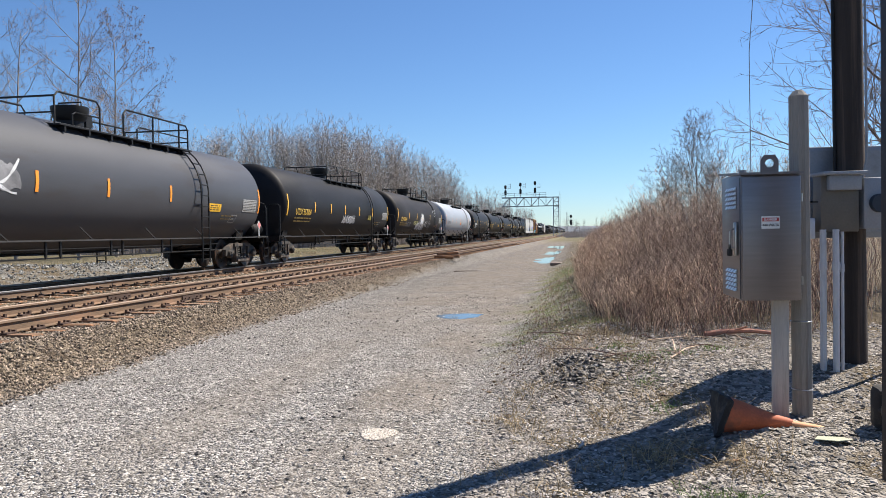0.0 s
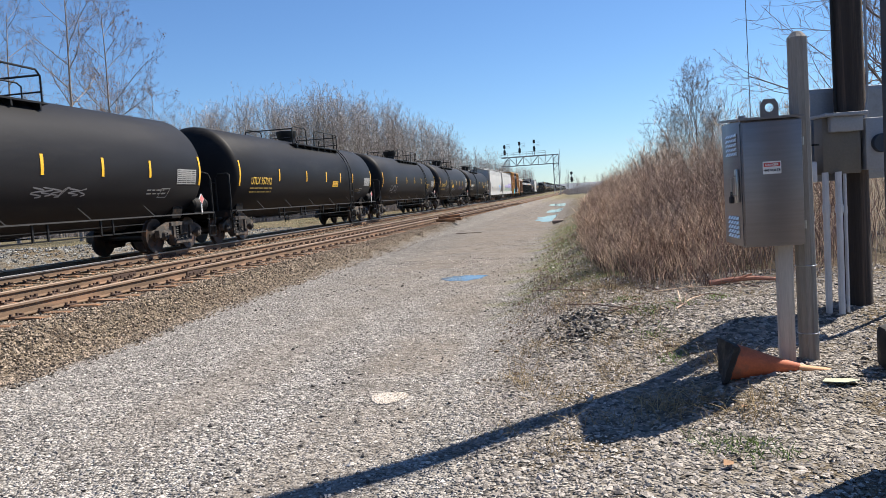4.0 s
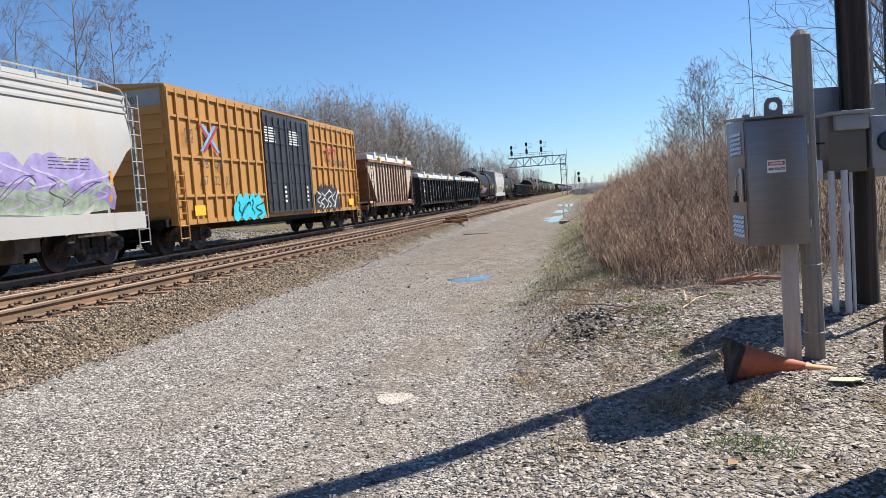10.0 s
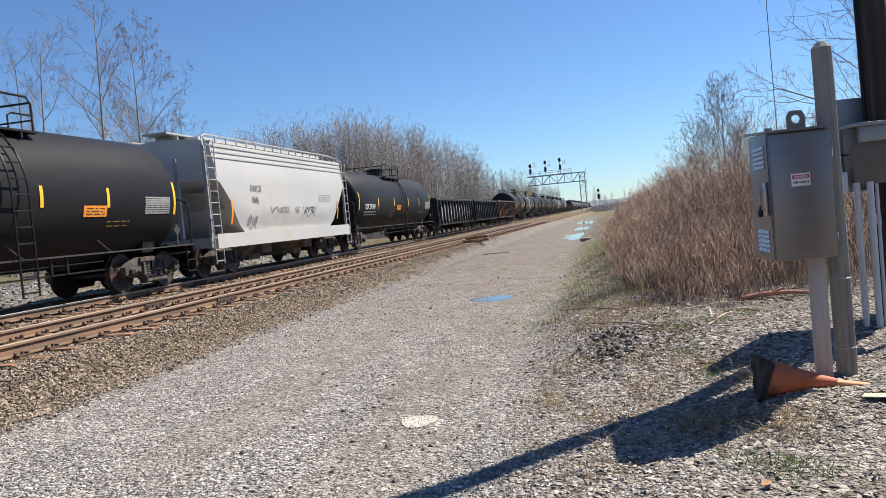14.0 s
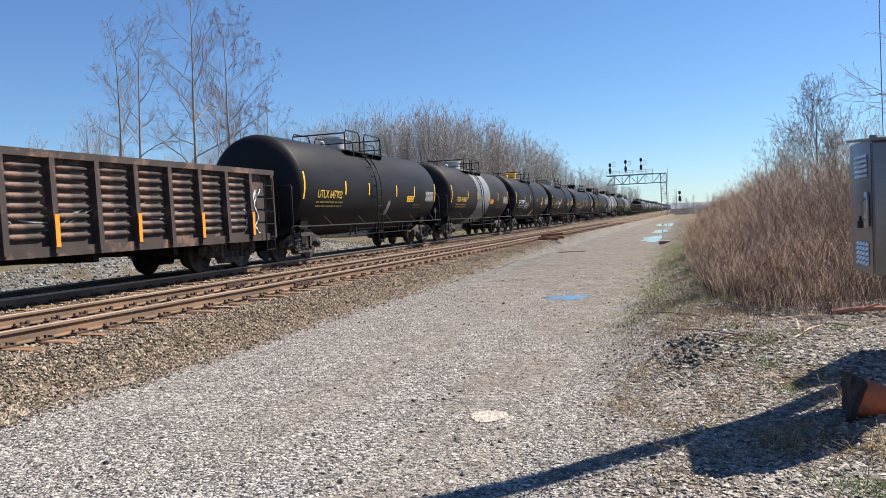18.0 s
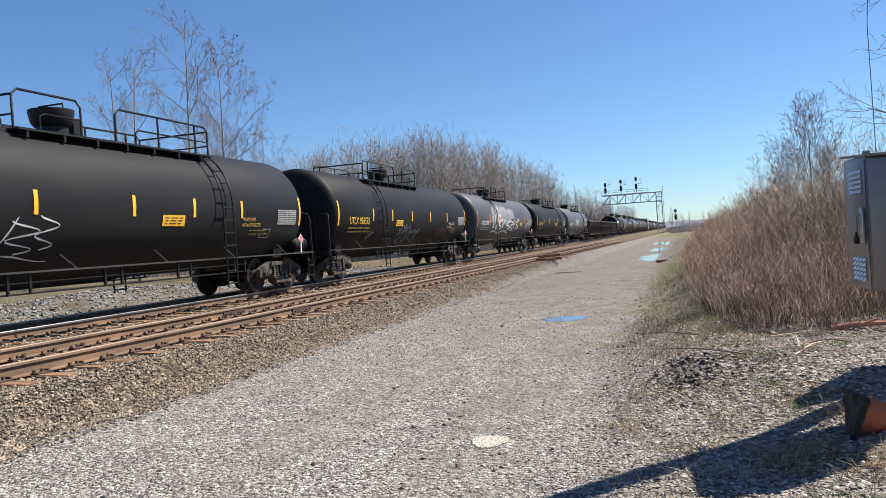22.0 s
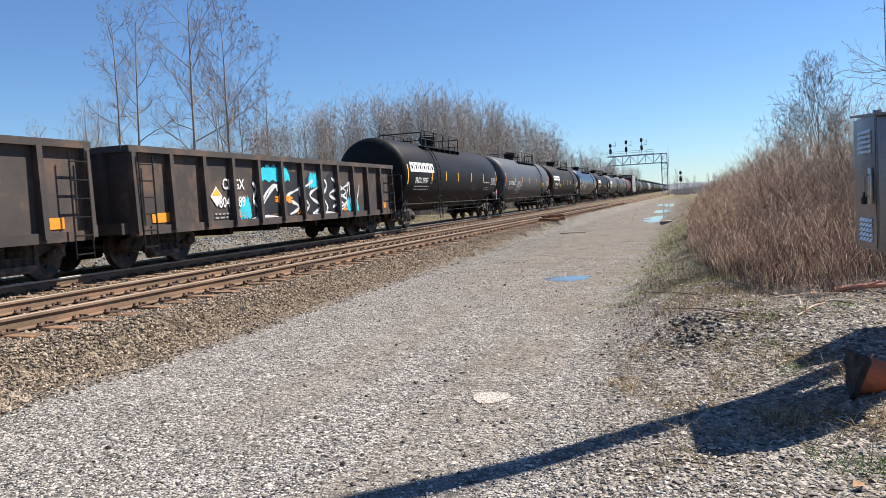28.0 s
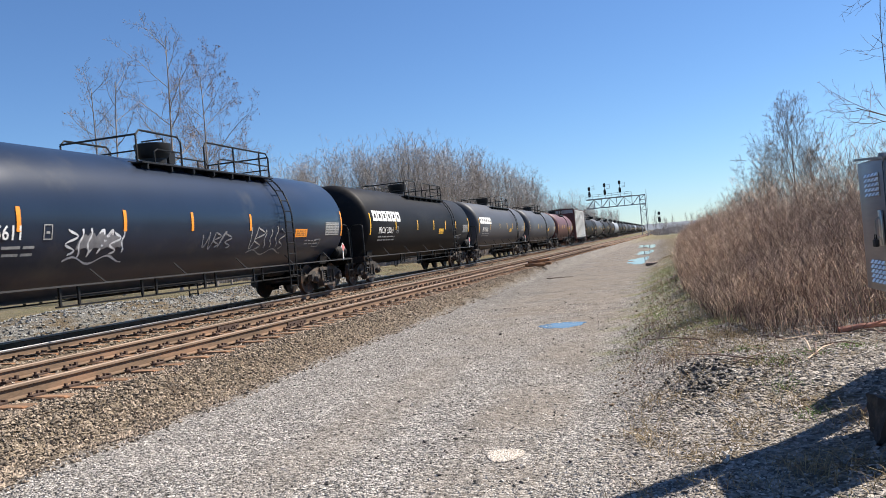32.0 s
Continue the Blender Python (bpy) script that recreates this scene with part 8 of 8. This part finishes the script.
thing("fallen_branch", "dark stick lying across the road", "branch", loc=(-4.9, 31.5, ground(-4.9, 31.5)), data=b.mesh("branch", M["bark_dark"]))
# scrapped ties and plates heaped on the shoulder
for k, (dx, dy, dz, rz, l) in enumerate(((0, 0, .09, 10, 1.2), (.12, .25, .10, -14, 1.0), (-.05, -.2, .08, 4, .9), (.05, .05, .24, 28, 1.05), (-.25, .1, .10, 60, .6))):
    vs, fs = soft_box((l, .16, .13), .015, 1)
    o = thing("scrap_tie", "short weathered scrap tie in a heap on the shoulder", "timber", "heap of scrap ties", data=MB().add(vs, fs).mesh("scrap_tie", M["tie"]))
    o.matrix_world = Matrix.Translation((-5.95 + dx, 36 + dy * 2, ground(-5.95, 36) + dz)) @ Euler((0, radians(3 * (k % 3 - 1)), radians(rz))).to_matrix().to_4x4()
vs, fs = soft_box((.55, .4, .16), .06, 2)
st = thing("stump", "dark rotten stump beside the far puddles", "stump", loc=(-.75, 35, ground(-.75, 35) + .05), data=MB().add(vs, fs).mesh("stump", M["bark_dark"]))

# ---- cantilever signal gantry over the tracks ----
M["galv"] = mat("galvanized lattice steel", (0.36, 0.38, 0.40), 0.5, metal=0.5, scale=2, var=0.15, bump=0.0)
M["signal_black"] = mat("black signal housing", (0.012, 0.012, 0.013), 0.6, bump=0.0)
gan = thing("signal_gantry", "galvanized lattice cantilever signal gantry over the tracks", "signal gantry", loc=(0, 169.8, 0))
zg = .15
b = MB()
mx0, mx1, my = -4.05, -2.9, .55
for x in (mx0, mx1):
    for y in (-my, my):
        b.box((x, y, (zg + 9.2) / 2), (.16, .16, 9.2 - zg))
part("mast", b.mesh("mast", M["galv"]), gan)
b = MB()
k = 0
z = zg + .3
while z < 8.8:
    for y in (-my, my):
        a, c = (mx0, mx1) if k % 2 else (mx1, mx0)
        b.tube([(a, y, z), (c, y, z + 1.1)], .05, 4)
        b.tube([(mx0, y, z), (mx1, y, z)], .045, 4)
    for x in (mx0, mx1):
        a, c = (-my, my) if k % 2 else (my, -my)
        b.tube([(x, a, z), (x, c, z + 1.1)], .05, 4)
    z += 1.1
    k += 1
part("mast_lacing", b.mesh("mast_lacing", M["galv"]), gan)
b = MB()
for y in (-my, my):
    for z in (7.25, 9.15):
        b.box(((-15.3 + mx1) / 2, y, z), (mx1 + 15.3, .16, .16))
part("beam_chord", b.mesh("beam_chord", M["galv"]), gan)
b = MB()
x = mx0
k = 0
while x > -15.2:
    x2 = max(-15.3, x - 1.6)
    for y in (-my, my):
        b.tube([(x, y, 7.25 if k % 2 else 9.15), (x2, y, 9.15 if k % 2 else 7.25)], .06, 4)
        b.tube([(x, y, 7.25), (x, y, 9.15)], .045, 4)
    b.tube([(x, -my, 7.25), (x2, my, 7.25)], .05, 4)
    x = x2
    k += 1
part("beam_lacing", b.mesh("beam_lacing", M["galv"]), gan)
b = MB()
b.box((-10.4, 0, 9.28), (9.8, 1.1, .06))
for z in (9.75, 10.15):
    b.tube([(-15.3, -.55, z), (-5.6, -.55, z)], .04, 4)
for k in range(8):
    b.tube([(-15.3 + 1.38 * k, -.55, 9.25), (-15.3 + 1.38 * k, -.55, 10.15)], .04, 4)
part("walkway", b.mesh("walkway", M["galv"]), gan)
b = MB()
for k in range(22):
    b.tube([(-2.62, -.2, .6 + k * .4), (-2.62, .2, .6 + k * .4)], .025, 4)
for y in (-.2, .2):
    b.tube([(-2.62, y, zg), (-2.62, y, 10.3)], .035, 4)
part("ladder", b.mesh("ladder", M["galv"]), gan)
for x, heads in ((-14.5, (9.75, 11.15)), (-11.2, (9.95, 11.65)), (-8.0, (10.1, 11.9))):
    part("signal_post", MB().tube([(x, 0, 9.2), (x, 0, heads[1] + .75)], .07, 6).mesh("signal_post", M["galv"]), gan)
    for j, z in enumerate(heads):
        b = MB()
        hgt = 1.15 if j == 0 else .80
        b.prism([(x - .20, z), (x + .20, z), (x + .26, z + hgt * .3), (x + .26, z + hgt * .7), (x + .18, z + hgt), (x - .18, z + hgt), (x - .26, z + hgt * .7), (x - .26, z + hgt * .3)], -.38, -.28)
        for q in range(3 if j == 0 else 2):
            b.lathe([(-.62, .16), (-.36, .16)], 10, 'y', (x, 0, z + .22 + q * .35))
        part("signal_head", b.mesh("signal_head", M["signal_black"]), gan, "black colour light signal head")
    b = MB()
    b.box((x + .75, 0, 11.3), (.7, .5, .05))
    for z in (11.6, 12.1):
        b.tube([(x + .45, -.25, z), (x + 1.1, -.25, z)], .03, 4)
    b.tube([(x + 1.1, -.25, 11.3), (x + 1.1, -.25, 12.3)], .03, 4)
    part("service_step", b.mesh("service_step", M["galv"]), gan)
sig = thing("wayside_signal", "dark colour light signal on a mast down the line", "signal", loc=(-.4, 230, 0))
part("mast", MB().tube([(0, 0, 0), (0, 0, 6.6)], .09, 8).mesh("mast", M["galv"]), sig)
for z, hgt in ((3.5, 1.5), (5.6, .85)):
    b = MB()
    b.prism([(-.32, z), (.32, z), (.38, z + hgt * .5), (.28, z + hgt), (-.28, z + hgt), (-.38, z + hgt * .5)], -.35, -.22)
    part("signal_head", b.mesh("signal_head", M["signal_black"]), sig)
b = MB()
for x in (-1.3, -.9):
    b.tube([(x, .2, 0), (x, .2, 7.2)], .04, 4)
for k in range(14):
    b.tube([(-1.3, .2, .5 + k * .45), (-.9, .2, .5 + k * .45)], .03, 4)
part("ladder", b.mesh("ladder", M["galv"]), sig)

# low wooded ridge on the horizon, distance haze put into its blue-grey colour
M["ridge"] = mat("hazy wooded ridge", (0.13, 0.145, 0.165), 1.0, scale=.02, var=.25, bump=0.0, fine=.2)
vs, fs = [], []
nr = 90
for i in range(nr + 1):
    x = -1500 + 3600 * i / nr
    y = 1900 + 200 * math.sin(i * .1)
    h = 13 + 4 * noise.noise((i * .13, 0, 2)) + 2 * noise.noise((i * .7, 0, 4))
    vs += [(x, y - 220, -2), (x, y, h), (x, y + 500, h * .9)]
for i in range(nr):
    for j in range(2):
        a = i * 3 + j
        fs.append((a, a + 3, a + 4, a + 1))
thing("ridge", "low hazy wooded ridge on the horizon", "ridge", kind="structure", data=MB().add(vs, fs).mesh("ridge", M["ridge"]))

motions()
